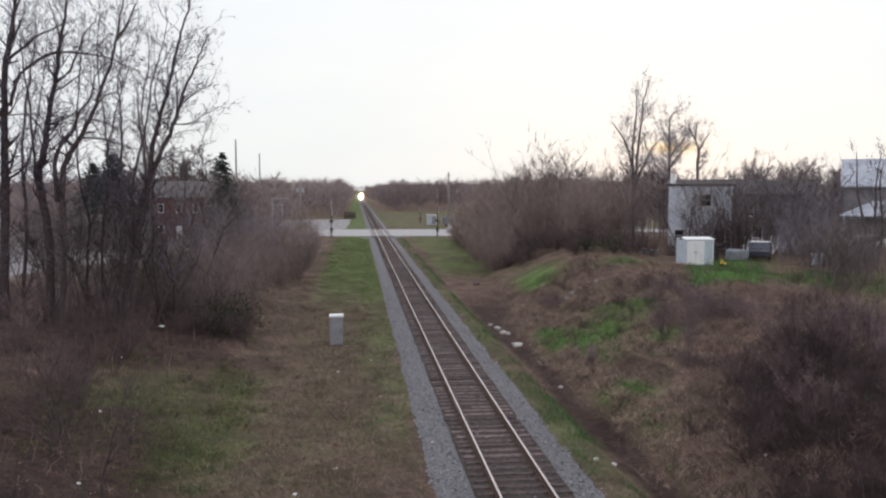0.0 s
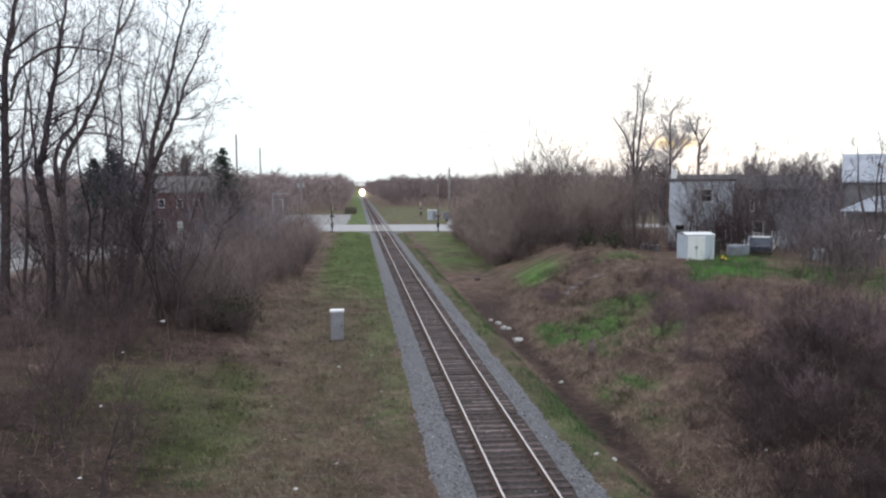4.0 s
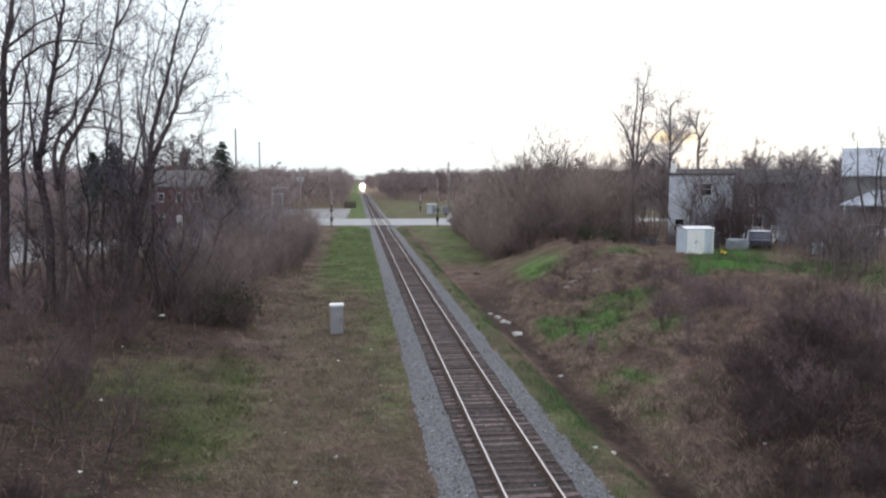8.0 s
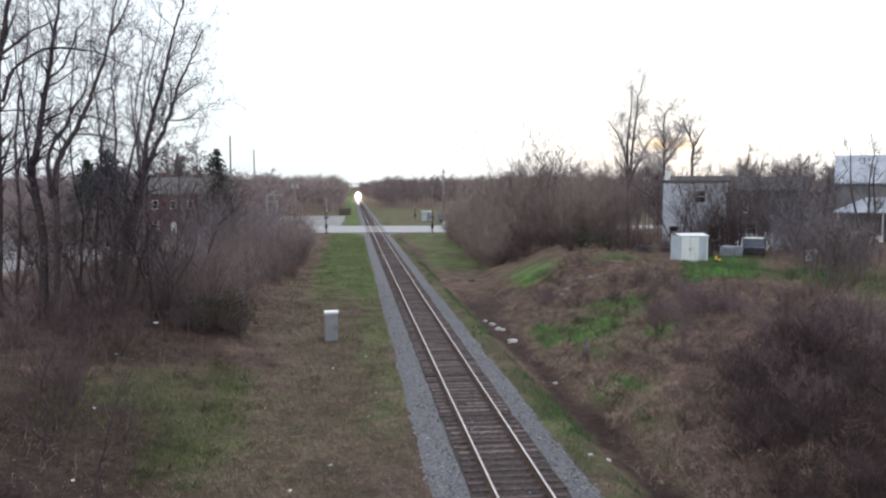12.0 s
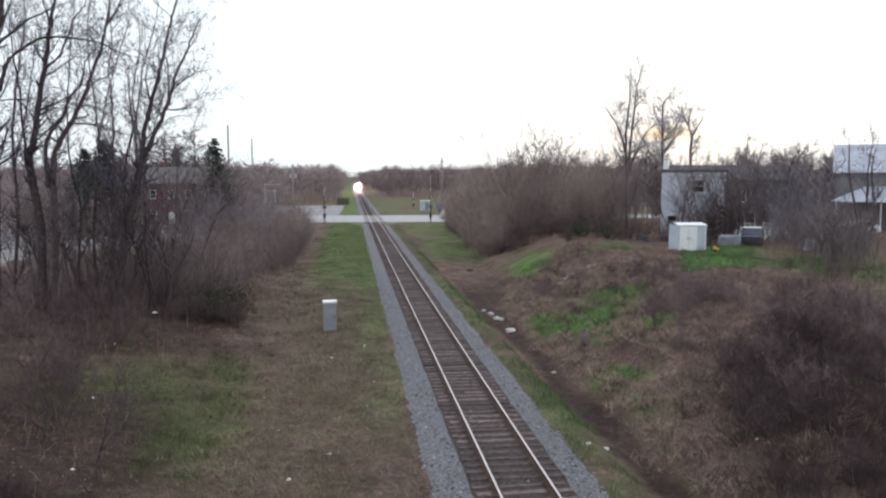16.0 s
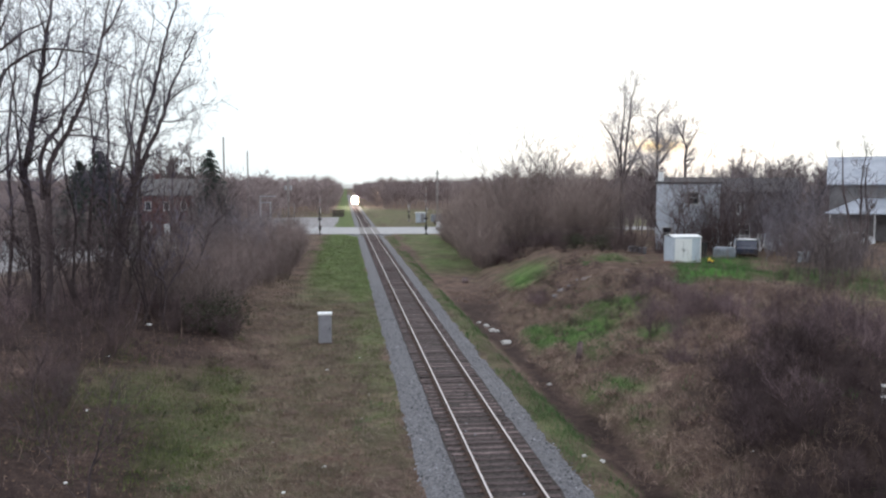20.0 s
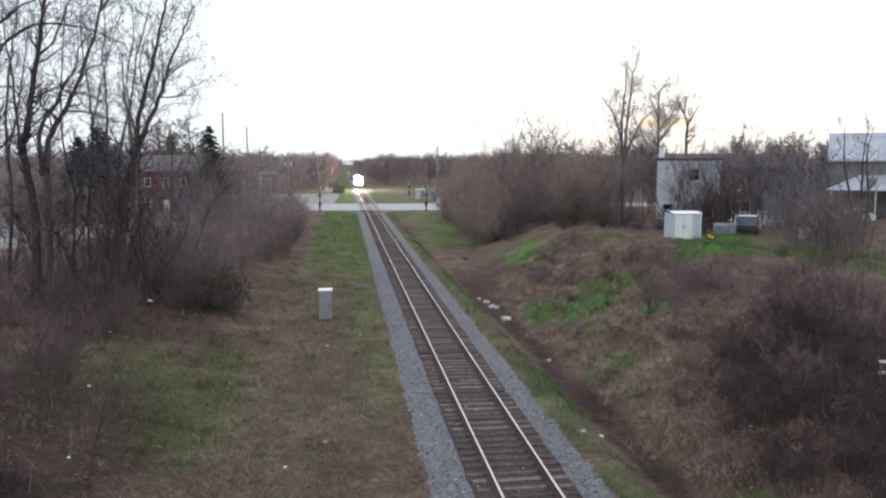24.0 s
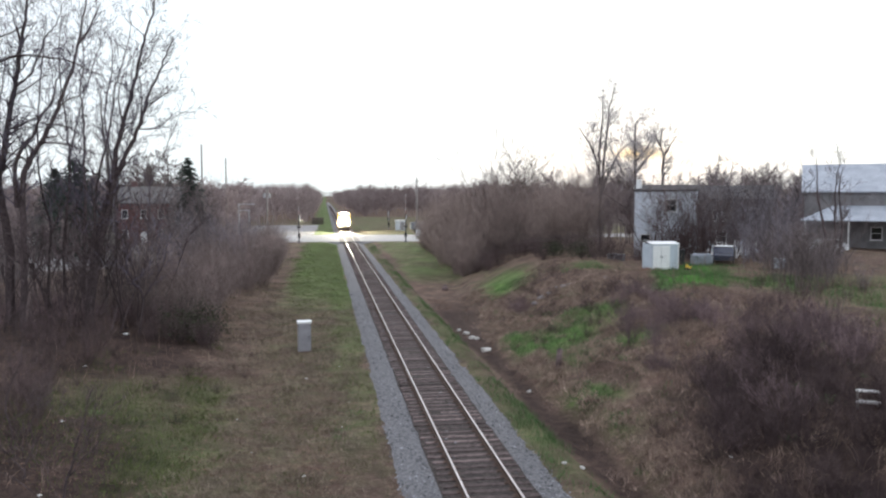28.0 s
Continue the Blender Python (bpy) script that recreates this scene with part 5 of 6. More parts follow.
def leafy_shrub(x, y, size, seed, label):
    rng = random.Random(seed)
    t = thing("evergreen_shrub", pose(x, y, ground_z(x, y)), label, "shrub", "evergreen shrubs")
    vs, fs = [], []
    for k in range(9):
        a = rng.uniform(0, math.tau)
        vs, fs = [], []
        tube(vs, fs, [Vector((0, 0, 0)), Vector((math.cos(a) * 0.3, math.sin(a) * 0.3, 0.5)) * size, Vector((math.cos(a) * 0.55, math.sin(a) * 0.55, rng.uniform(0.8, 1.1))) * size], [0.03, 0.02, 0.008], 4)
        mesh_object("stem", vs, fs, M_BARK, t)
    vs, fs = [], []
    for k in range(800):
        d = Vector((rng.gauss(0, 0.46), rng.gauss(0, 0.46), abs(rng.gauss(0.55, 0.32)) + 0.05)) * size
        u = Vector((rng.gauss(0, 1), rng.gauss(0, 1), rng.gauss(0, 1))).normalized() * 0.09
        w = u.orthogonal().normalized() * 0.05
        i = len(vs)
        vs += [d - u, d + w, d + u, d - w]
        fs += [(i, i + 1, i + 2, i + 3)]
    mesh_object("leaves", vs, fs, M_EVERGREEN, t)


leafy_shrub(-11.6, 46.5, 1.7, 3, "dark green evergreen shrub at the thicket's edge")
leafy_shrub(-12.6, 46.0, 1.5, 4, "dark green evergreen shrub at the thicket's edge")
leafy_shrub(19.6, 72.0, 1.5, 6, "dark green evergreen shrub under the hedge")
leafy_shrub(17.6, 74.5, 1.2, 7, "dark green evergreen shrub under the hedge")
leafy_shrub(-16.3, 150.5, 3.2, 5, "rounded dark evergreen shrub at the roadside")


def litter_cover():
    rng = np.random.RandomState(31)

    def blades(name, label, material, count, spot, hmin, hmax, w, lean):
        V = np.zeros((count * 3, 3))
        keep = 0
        for i in range(count):
            s = spot()
            if s is None:
                continue
            x, y = s
            z = ground_z(x, y)
            h = rng.uniform(hmin, hmax)
            a = rng.uniform(0, math.tau)
            c, q = math.cos(a), math.sin(a)
            l = rng.uniform(0, lean) * h
            b = rng.uniform(0, math.tau)
            V[keep:keep + 3] = ((x - c * w, y - q * w, z - 0.03), (x + c * w, y + q * w, z - 0.03), (x + math.cos(b) * l, y + math.sin(b) * l, z + h))
            keep += 3
        ob = mesh_object(name, V[:keep].tolist(), [(k, k + 1, k + 2) for k in range(0, keep, 3)], material)
        tagged(ob, label, "grass", kind="stuff")

    def field(x0, x1, y0, y1, power, live):
        def spot():
            x, y = rng.uniform(x0, x1), y0 + (y1 - y0) * rng.rand() ** power
            if -2.45 < x < 2.4 or 142 < y < 172:
                return None
            g, bare, paved = cover_near(x, y)
            want = g if live else 0.8 - g - bare * 0.6
            if want + 0.45 * noise.noise((x * 0.7, y * 0.6, 9.0)) - paved < 0.25 + 0.45 * rng.rand():
                return None
            return x, y
        return spot

    blades("dry_grass", "matted dry straw-coloured grass on the verge", M_STRAW, 70000, field(-16, -2.4, 15, 80, 1.6, False), 0.06, 0.32, 0.012, 1.8)
    blades("bank_straw", "long dead grass lying on the bank", M_BANKSTRAW, 110000, field(4.6, 21, 14, 70, 1.4, False), 0.1, 0.4, 0.012, 2.4)
    blades("verge_grass", "short green grass along the track", M_GRASS, 60000, field(-11, -2.4, 18, 140, 1.3, True), 0.05, 0.2, 0.014, 0.9)
    blades("slope_grass", "thin green grass among the leaves", M_GRASS, 28000, field(-18, -8, 20, 46, 1.0, True), 0.05, 0.24, 0.012, 1.2)
    blades("ditch_grass", "green grass along the ditch's edge", M_BANKGRASS, 26000, field(2.35, 4.4, 16, 140, 1.6, True), 0.08, 0.32, 0.012, 1.0)
    blades("bank_grass", "green grass patches on the bank", M_BANKGRASS, 80000, field(6, 30, 26, 66, 1.0, True), 0.06, 0.3, 0.015, 0.9)
    def swath(name, label, material, count, x0, x1, y0, y1, far_power):
        """Long dead blades lying over, combed one way in each tuft."""
        vs, fs = [], []
        for i in range(count):
            x, y = rng.uniform(x0, x1), y0 + (y1 - y0) * rng.rand() ** far_power
            g, bare, paved = cover_near(x, y)
            if 0.7 * noise.noise((x * 0.9, y * 0.6, 12.0)) - 0.8 * g - 0.6 * bare < 0.8 * rng.rand() - 0.55:
                continue
            z = ground_z(x, y)
            a = 3.0 * noise.noise((x * 0.3, y * 0.3, 20.0)) + rng.normal(0, 0.5) + math.pi
            ln, h = rng.uniform(0.2, 0.6), rng.uniform(0.03, 0.2)
            c, q = math.cos(a), math.sin(a)
            w = rng.uniform(0.004, 0.007) * (0.7 + y / 60)
            mx, my, ex, ey = x + c * ln * 0.5, y + q * ln * 0.5, x + c * ln, y + q * ln
            k = len(vs)
            vs += [(x - q * w, y + c * w, z), (x + q * w, y - c * w, z), (mx + q * w, my - c * w, ground_z(mx, my) + h), (mx - q * w, my + c * w, ground_z(mx, my) + h), (ex, ey, ground_z(ex, ey) + h * rng.uniform(0.1, 0.7))]
            fs += [(k, k + 1, k + 2, k + 3), (k + 3, k + 2, k + 4)]
        ob = mesh_object(name, vs, fs, material)
        tagged(ob, label, "grass", kind="stuff")

    swath("bank_swath", "bleached dead grass lying in combed tufts on the bank", M_PALESTRAW, 52000, 5.4, 19, 15, 60, 1.3)
    swath("verge_swath", "dead grass lying flat on the verge", M_STRAW, 26000, -11, -2.9, 15, 60, 1.5)
    vs, fs = [], []
    for i in range(26000):
        x, y = rng.uniform(-22, -4), 15 + 45 * rng.rand() ** 1.5
        if noise.noise((x * 0.3, y * 0.3, 4.0)) + 0.5 * rng.rand() < 0.12:
            continue
        z = ground_z(x, y) + 0.015
        a = rng.uniform(0, math.tau)
        s = rng.uniform(0.02, 0.055)
        c, q = math.cos(a) * s, math.sin(a) * s
        k = len(vs)
        vs += [(x + c, y + q, z + rng.uniform(0, 0.03)), (x - q * 0.6, y + c * 0.6, z + rng.uniform(0, 0.05)), (x - c, y - q, z + rng.uniform(0, 0.03)), (x + q * 0.6, y - c * 0.6, z + rng.uniform(0, 0.05))]
        fs += [(k, k + 1, k + 2), (k, k + 2, k + 3)]
    ob = mesh_object("fallen_leaves", vs, fs, M_LEAF)
    tagged(ob, "scattered brown fallen leaves on the slope", "leaves", kind="stuff")


litter_cover()


# ---------------------------------------------------------------- buildings
def window(parent, x, y, z, w, h, facing=-1, depth=0.12):
    """A framed window on a wall whose outer face is at y."""
    bm = bmesh.new()
    t = 0.09
    for sx, sz, px, pz in ((w, t, 0, 0), (w, t, 0, h - t), (t, h - 2 * t, -w / 2 + t / 2, t), (t, h - 2 * t, w / 2 - t / 2, t), (w - 2 * t, 0.05, 0, h / 2)):
        box(sx, depth, sz, x + px, y + facing * depth * 0.3, z + pz, bm=bm)
    win = part("window", bm, M_FRAME, parent, "white-framed sash window")
    part("pane", box(w - 0.1, 0.03, h - 0.1, x, y + facing * 0.012, z + 0.05), M_GLASS, win, "dark glass pane")
    part("sill", box(w + 0.16, 0.16, 0.06, x, y + facing * 0.06, z - 0.064, 0.008), M_FRAME, win)
    return win


def gable_roof(parent, x0, x1, y0, y1, z, rise, material, along="X", over=0.4, thick=0.14):
    """Two roof slopes; along: the ridge's direction."""
    for s in (-1, 1):
        bm = bmesh.new()
        if along == "X":
            ym = (y0 + y1) / 2
            ye = y0 - over if s < 0 else y1 + over
            drop = rise * over / ((y1 - y0) / 2)
            p = [(x0 - over, ye, z - drop), (x1 + over, ye, z - drop), (x1 + over, ym, z + rise), (x0 - over, ym, z + rise)]
        else:
            xm = (x0 + x1) / 2
            xe = x0 - over if s < 0 else x1 + over
            drop = rise * over / ((x1 - x0) / 2)
            p = [(xe, y0 - over, z - drop), (xe, y1 + over, z - drop), (xm, y1 + over, z + rise), (xm, y0 - over, z + rise)]
        lo = [bm.verts.new(q) for q in p]
        hi = [bm.verts.new((q[0], q[1], q[2] + thick)) for q in p]
        bm.faces.new(lo)
        bm.faces.new(hi)
        for i in range(4):
            bm.faces.new((lo[i], lo[(i + 1) % 4], hi[(i + 1) % 4], hi[i]))
        bmesh.ops.recalc_face_normals(bm, faces=bm.faces)
        part("roof_slope", bm, material, parent)


def gable_wall(parent, x0, x1, y, z, rise, material, thick=0.2, axis="X"):
    bm = bmesh.new()
    if axis == "X":
        a = [bm.verts.new(p) for p in ((x0, y, z), (x1, y, z), ((x0 + x1) / 2, y, z + rise))]
        b = [bm.verts.new((v.co.x, y + thick, v.co.z)) for v in a]
    else:
        a = [bm.verts.new(p) for p in ((y, x0, z), (y, x1, z), (y, (x0 + x1) / 2, z + rise))]
        b = [bm.verts.new((y + thick, v.co.y, v.co.z)) for v in a]
    bm.faces.new(a)
    bm.faces.new(b)
    for i in range(3):
        bm.faces.new((a[i], a[(i + 1) % 3], b[(i + 1) % 3], b[i]))
    bmesh.ops.recalc_face_normals(bm, faces=bm.faces)
    part("gable", bm, material, parent)


def walls(parent, w, d, h, material, t=0.2, z0=-0.6):
    """Four walls; the outer box is w by d, centred."""
    part("wall", box(w, t, h - z0, 0, -d / 2 + t / 2, z0), material, parent)
    part("wall", box(w, t, h - z0, 0, d / 2 - t / 2, z0), material, parent)
    part("wall", box(t, d - 2 * t, h - z0, -w / 2 + t / 2, 0, z0), material, parent)
    part("wall", box(t, d - 2 * t, h - z0, w / 2 - t / 2, 0, z0), material, parent)


def siding(parent, w, y, h, material, step=0.2, z0=0.0):
    """Overlapping boards on the front."""
    for k in range(int(h / step)):
        part("board", box(w, 0.03, step * 0.96, 0, y - 0.015, z0 + k * step, turn=Matrix.Rotation(radians(-4), 4, "X")), material, parent)


def white_house():
    h = thing("white_house", pose(29.6, 75.6, 2.25, 0, 0, -24), "two-storey white-sided house with a dark roof behind bare shrubs", "house")
    walls(h, 5.9, 7.0, 6.45, M_WHITE)
    siding(h, 5.9, -3.5, 6.4, M_WHITE, 0.3)
    gable_roof(h, -2.95, 2.95, -3.5, 3.5, 6.47, 0.5, M_ROOFDARK, "X", 0.15)
    for s in (-2.95, 2.75):
        gable_wall(h, -3.5, 3.5, s, 6.45, 0.5, M_WHITE, 0.2, "Y")
    window(h, 0.45, -3.54, 4.45, 1.15, 1.25)
    window(h, -1.9, -3.54, 1.0, 1.0, 1.3)
    window(h, 1.8, -3.54, 1.0, 1.0, 1.3)
    part("chimney", box(0.5, 0.5, 1.3, -2.6, -2.6, 6.3, 0.02), M_CAP, h, "white capped vent stack")


white_house()


def brown_house():
    h = thing("brown_house", pose(41.5, 91.0, 1.9, 0, 0, -27), "brown two-storey house with a dark roof, half hidden by brush", "house")
    walls(h, 15.0, 9.0, 5.9, M_BROWNWALL)
    gable_roof(h, -7.5, 7.5, -4.5, 4.5, 5.95, 1.5, M_ROOFDARK, "X", 0.35)
    for s in (-7.5, 7.3):
        gable_wall(h, -4.5, 4.5, s, 5.9, 1.5, M_BROWNWALL, 0.2, "Y")
    for x, z, w, q in ((-3.1, 4.0, 1.1, 1.5), (1.3, 3.4, 0.5, 1.3), (2.3, 3.4, 0.5, 1.3), (5.6, 3.6, 1.0, 1.3), (-6.0, 3.8, 1.0, 1.3), (-3.2, 0.9, 1.1, 1.4), (2.0, 0.9, 1.2, 1.4), (5.6, 0.9, 1.1, 1.4)):
        window(h, x, -4.5, z, w, q)
    # porch
    bm = box(6.4, 2.2, 0.14, -3.4, -5.6, 2.75, 0.02)
    part("porch_roof", bm, M_ROOF, h, "pale porch roof")
    for x in (-6.4, -3.4, -0.4):
        part("porch_post", box(0.14, 0.14, 3.3, x, -6.5, -0.55, 0.01), M_FRAME, h)


brown_house()


def grey_house():
    h = thing("grey_house", pose(62.8, 83.9, 2.3, 0, 0, -33), "large grey house with pale blue-grey metal roofs", "house")
    walls(h, 21.0, 11.0, 6.5, M_GREYWALL)
    gable_roof(h, -10.5, 10.5, -5.5, 5.5, 6.5, 3.1, M_ROOFPALE, "X", 0.35)
    for s in (-10.5, 10.3):
        gable_wall(h, -5.5, 5.5, s, 6.5, 3.1, M_GREYWALL, 0.2, "Y")
    for k in range(22):
        part("roof_seam", box(0.05, 6.8, 0.06, -10.6 + k, -2.92, 8.0, turn=Matrix.Rotation(math.atan2(3.1, 5.5), 4, "X")), M_ROOFPALE, h)
    bm = bmesh.new()
    p = [(-11.0, -9.4, 3.1), (9.0, -9.4, 3.1), (9.0, -5.55, 4.7), (-7.5, -5.55, 4.7)]
    lo, hi = [bm.verts.new(q) for q in p], [bm.verts.new((q[0], q[1], q[2] + 0.12)) for q in p]
    bm.faces.new(lo)
    bm.faces.new(hi)
    for i in range(4):
        bm.faces.new((lo[i], lo[(i + 1) % 4], hi[(i + 1) % 4], hi[i]))
    bmesh.ops.recalc_face_normals(bm, faces=bm.faces)
    part("porch_roof", bm, M_ROOFPALE, h, "pale metal lean-to roof")
    for x in (-10.4, -6.0, -1.5, 3.0, 7.5):
        part("porch_post", box(0.14, 0.14, 3.7, x, -9.1, -0.6, 0.01), M_FRAME, h)
    for x in (-3.0, 6.0):
        window(h, x, -5.5, 0.9, 1.2, 1.5)
    part("front_door", box(1.0, 0.08, 2.1, -0.5, -5.55, 0.0, 0.01), M_ROOFDARK, h)


grey_house()


def brick_house():
    h = thing("brick_house", pose(-34.0, 145.0, 0.0, 0, 0, 3), "two-storey dark red brick house with a grey shingle roof", "house")
    walls(h, 12.0, 10.0, 7.2, M_BRICK)
    gable_roof(h, -6.0, 6.0, -5.0, 5.0, 7.2, 2.6, M_ROOF, "X", 0.4)
    for s in (-6.0, 5.8):
        gable_wall(h, -5.0, 5.0, s, 7.2, 2.6, M_BRICK, 0.2, "Y")
    for x, z in ((-4.2, 4.5), (-1.2, 4.5), (1.6, 4.5), (4.3, 4.5), (-4.2, 1.1), (1.6, 1.1), (4.3, 1.1)):
        window(h, x, -5.0, z, 1.0, 1.5)
    part("front_door", box(1.0, 0.08, 2.1, -1.2, -5.05, 0.1, 0.01), M_FRAME, h, "white front door")
    part("chimney", box(0.8, 0.8, 2.2, -3.5, 0.5, 8.6, 0.02), M_BRICK, h)


brick_house()


def pale_house():
    h = thing("pale_house", pose(-57.0, 112.0, 0.0, 0, 0, 14), "pale-sided two-storey house glimpsed between the trunks", "house")
    walls(h, 10.0, 8.0, 6.0, M_SHEDSIDE)
    gable_roof(h, -5.0, 5.0, -4.0, 4.0, 6.0, 1.6, M_ROOFDARK, "X", 0.35)
    for s in (-5.0, 4.8):
        gable_wall(h, -4.0, 4.0, s, 6.0, 1.6, M_SHEDSIDE, 0.2, "Y")
    for x in (-3.2, 0.0, 3.2):
        for z in (1.0, 3.9):
            window(h, x, -4.0, z, 1.0, 1.3)


pale_house()


def low_house():
    h = thing("low_house", pose(-47.0, 128.0, 0.0, 0, 0, 6), "low house with a dark hipped roof behind the trees", "house")
    walls(h, 14.0, 9.0, 3.0, M_BROWNWALL)
    gable_roof(h, -7, 7, -4.5, 4.5, 3.0, 2.2, M_ROOFDARK, "X", 0.5)
    for s in (-7.0, 6.8):
        gable_wall(h, -4.5, 4.5, s, 3.0, 2.2, M_BROWNWALL, 0.2, "Y")
    for x in (-4.5, -1.0, 3.5):
        window(h, x, -4.5, 1.0, 1.4, 1.2)


low_house()


def shed():
    s = thing("garden_shed", pose(23.1, 62.1, ground_z(23.0, 61.0) - 0.02, 0, 0, -1), "small white garden shed with double doors on the lawn", "shed")
    for y in (-1.0, 1.0):
        part("wall", box(2.3, 0.06, 2.1, 0, y, 0.0), M_SHEDSIDE, s, "pale blue-grey panel wall")
    for x in (-1.12, 1.12):
        part("wall", box(0.06, 1.93, 2.1, x, 0, 0.0), M_SHEDSIDE, s)
    gable_roof(s, -1.15, 1.15, -1.03, 1.03, 2.1, 0.16, M_CAP, "X", 0.06, 0.04)
    for x in (-0.72, 0.02):
        d = part("door", box(0.72, 0.05, 1.98, x, -1.06, 0.02, 0.008), M_CAP, s, "white painted door")
        part("handle", box(0.03, 0.04, 0.22, -0.35 + (0.08 if x > -0.3 else -0.08), -1.1, 0.95), M_DARKSTEEL, d, "dark handle")
    part("trim", box(0.08, 0.05, 2.05, 1.1, -1.055, 0.02), M_CAP, s)
    part("foundation", box(2.4, 2.1, 0.5, 0, 0, -0.49), M_CONCRETE, s)


shed()


# ---------------------------------------------------------------- poles, signals and small structures
def utility_pole(x, y, height, arms, label, r=0.16, cans=0):
    p = thing("utility_pole", pose(x, y, ground_z(x, y) - 0.05), label, "utility pole", "utility poles")
    part("pole", cyl(r, height, n=10, r2=r * 0.7), M_POLE, p, smooth=True)
    for z, w in arms:
        a = part("crossarm", box(w, 0.1, 0.12, 0, -r, z, 0.01), M_POLE, p)
        for k in range(4):
            part("insulator", cyl(0.045, 0.16, -w / 2 + 0.12 + k * (w - 0.24) / 3, -r, z + 0.12, 8, 0.03), M_GALV, a)
    for k in range(cans):
        part("transformer", cyl(0.28, 1.0, -0.55 + 1.1 * k, 0, height - 2.6, 12), M_GALV, p, "grey transformer can")
    return p


utility_pole(-26.7, 150.0, 17.8, (), "tall weathered wooden utility pole by the brick house", 0.2)
utility_pole(-27.2, 190.0, 17.2, (), "tall plain wooden utility pole beyond the road", 0.2)
utility_pole(-16.9, 176.0, 10.6, ((10.0, 0.9),), "wooden utility pole carrying two pale transformers", 0.2, 2)
utility_pole(14.8, 166.0, 12.3, ((11.4, 1.1), (9.2, 0.9)), "wooden utility pole at the crossing", 0.19)
utility_pole(-16.7, 192.0, 4.9, (), "short weathered wooden post beyond the road", 0.15)


def crossing_signal(x, y, turn, arm, label, height=5.0):
    z = ground_z(x, y)
    s = thing("crossing_signal", pose(x, y, z, 0, 0, turn), label, "crossing signal", "crossing signals")
    part("mast", cyl(0.09, height, n=12), M_DARKSTEEL, s, smooth=True)
    part("base", box(0.6, 0.6, 0.35, 0, 0, -0.1, 0.02), M_CONCRETE, s, "concrete footing")
    for a in (45, -45):
        part("crossbuck_board", box(1.2, 0.03, 0.22, 0, -0.11 - (0.04 if a > 0 else 0), height - 0.75, 0.0, turn=Matrix.Rotation(radians(a), 4, "Y")), M_CAP, s, "white crossbuck board")
    part("light_bar", cyl(0.04, 1.6, -0.8, 0, height * 0.56, 8, axis="X"), M_DARKSTEEL, s)
    for sx in (-0.7, 0.7):
        for f in (-1, 1):
            d = part("flasher", cyl(0.26, 0.04, sx, f * 0.12, height * 0.56, 16, axis="Y"), M_DARKSTEEL, s, "black flasher disc")
            part("lens", cyl(0.11, 0.03, sx, f * 0.15 - 0.005, height * 0.56, 12, axis="Y"), M_LAMPRED, d, "dark red lens")
            part("visor", cyl(0.12, 0.2, sx, f * 0.17 if f > 0 else -0.37, height * 0.56 + 0.02, 12, axis="Y"), M_DARKSTEEL, d)
    part("gate_motor", box(0.5, 0.45, 0.75, 0.25, 0, 0.9, 0.03), M_DARKSTEEL, s)
    g = part("gate_arm", box(0.1, 0.06, arm - 1.2, 0.45, 0, 1.2, turn=Matrix.Rotation(radians(1.5), 4, "Y")), M_CAP, s, "raised white gate arm with red stripes")
    for k in range(int((arm - 1.4) / 1.2)):
        part("stripe", box(0.106, 0.066, 0.5, 0.45 + (k * 1.2 + 1.0 - arm / 2) * 0.026, 0, 1.6 + k * 1.2), M_REDPAINT, g)
    part("counterweight", box(0.9, 0.08, 0.35, 0.75, 0, 0.55, 0.02), M_DARKSTEEL, s)


crossing_signal(-9.1, 142.8, 87, 6.4, "dark railway crossing signal with raised gate beside the road")
crossing_signal(9.9, 141.3, 87, 8.6, "dark railway crossing signal with a tall raised gate arm", 5.2)
crossing_signal(11.6, 201.0, 267, 4.6, "distant railway crossing signal on the far verge", 4.3)


def equipment_cabinet():
    c = thing("trackside_cabinet", pose(-5.75, 44.4, ground_z(-5.75, 44.4), 0, 0, 3), "grey steel trackside cabinet with a white cap on the verge", "cabinet")
    part("body", box(0.72, 0.6, 1.58, 0, 0, 0.05, 0.03), M_CABINET, c)
    part("cap", box(0.80, 0.68, 0.12, 0, 0, 1.63, 0.03), M_CAP, c, "white rounded cap")
    d = part("door", box(0.62, 0.03, 1.4, 0, -0.312, 0.14, 0.006), M_CABINET, c)
    part("handle", box(0.03, 0.03, 0.16, 0.24, -0.34, 0.8), M_DARKSTEEL, d)
    part("plinth", box(0.82, 0.7, 0.12, 0, 0, -0.06, 0.01), M_RUST, c, "dark footing")


equipment_cabinet()


def signal_house():
    s = thing("signal_bungalow", pose(13.7, 192.0, ground_z(13.7, 192)), "pale metal signal bungalow beside the far verge", "signal house")
    part("body", box(2.2, 1.8, 2.3, 0, 0, 0, 0.04), M_SHEDSIDE, s)
    part("roof", box(2.5, 2.1, 0.16, 0, 0, 2.3, 0.03), M_CAP, s)
    part("door", box(0.9, 0.05, 1.9, 0.4, -0.92, 0.15), M_CABINET, s)
    t = thing("tarped_trailer", pose(17.2, 184.0, ground_z(17.2, 184)), "blue-grey covered trailer parked on the verge", "trailer")
    part("body", box(3.6, 2.0, 1.7, 0, 0, 0.5, 0.12), M_TARP, t)
    for x in (-0.9, 0.9):
        part("wheel", cyl(0.33, 0.2, x, -1.05, 0.33, 16, axis="Y"), M_TYRE, t)


signal_house()


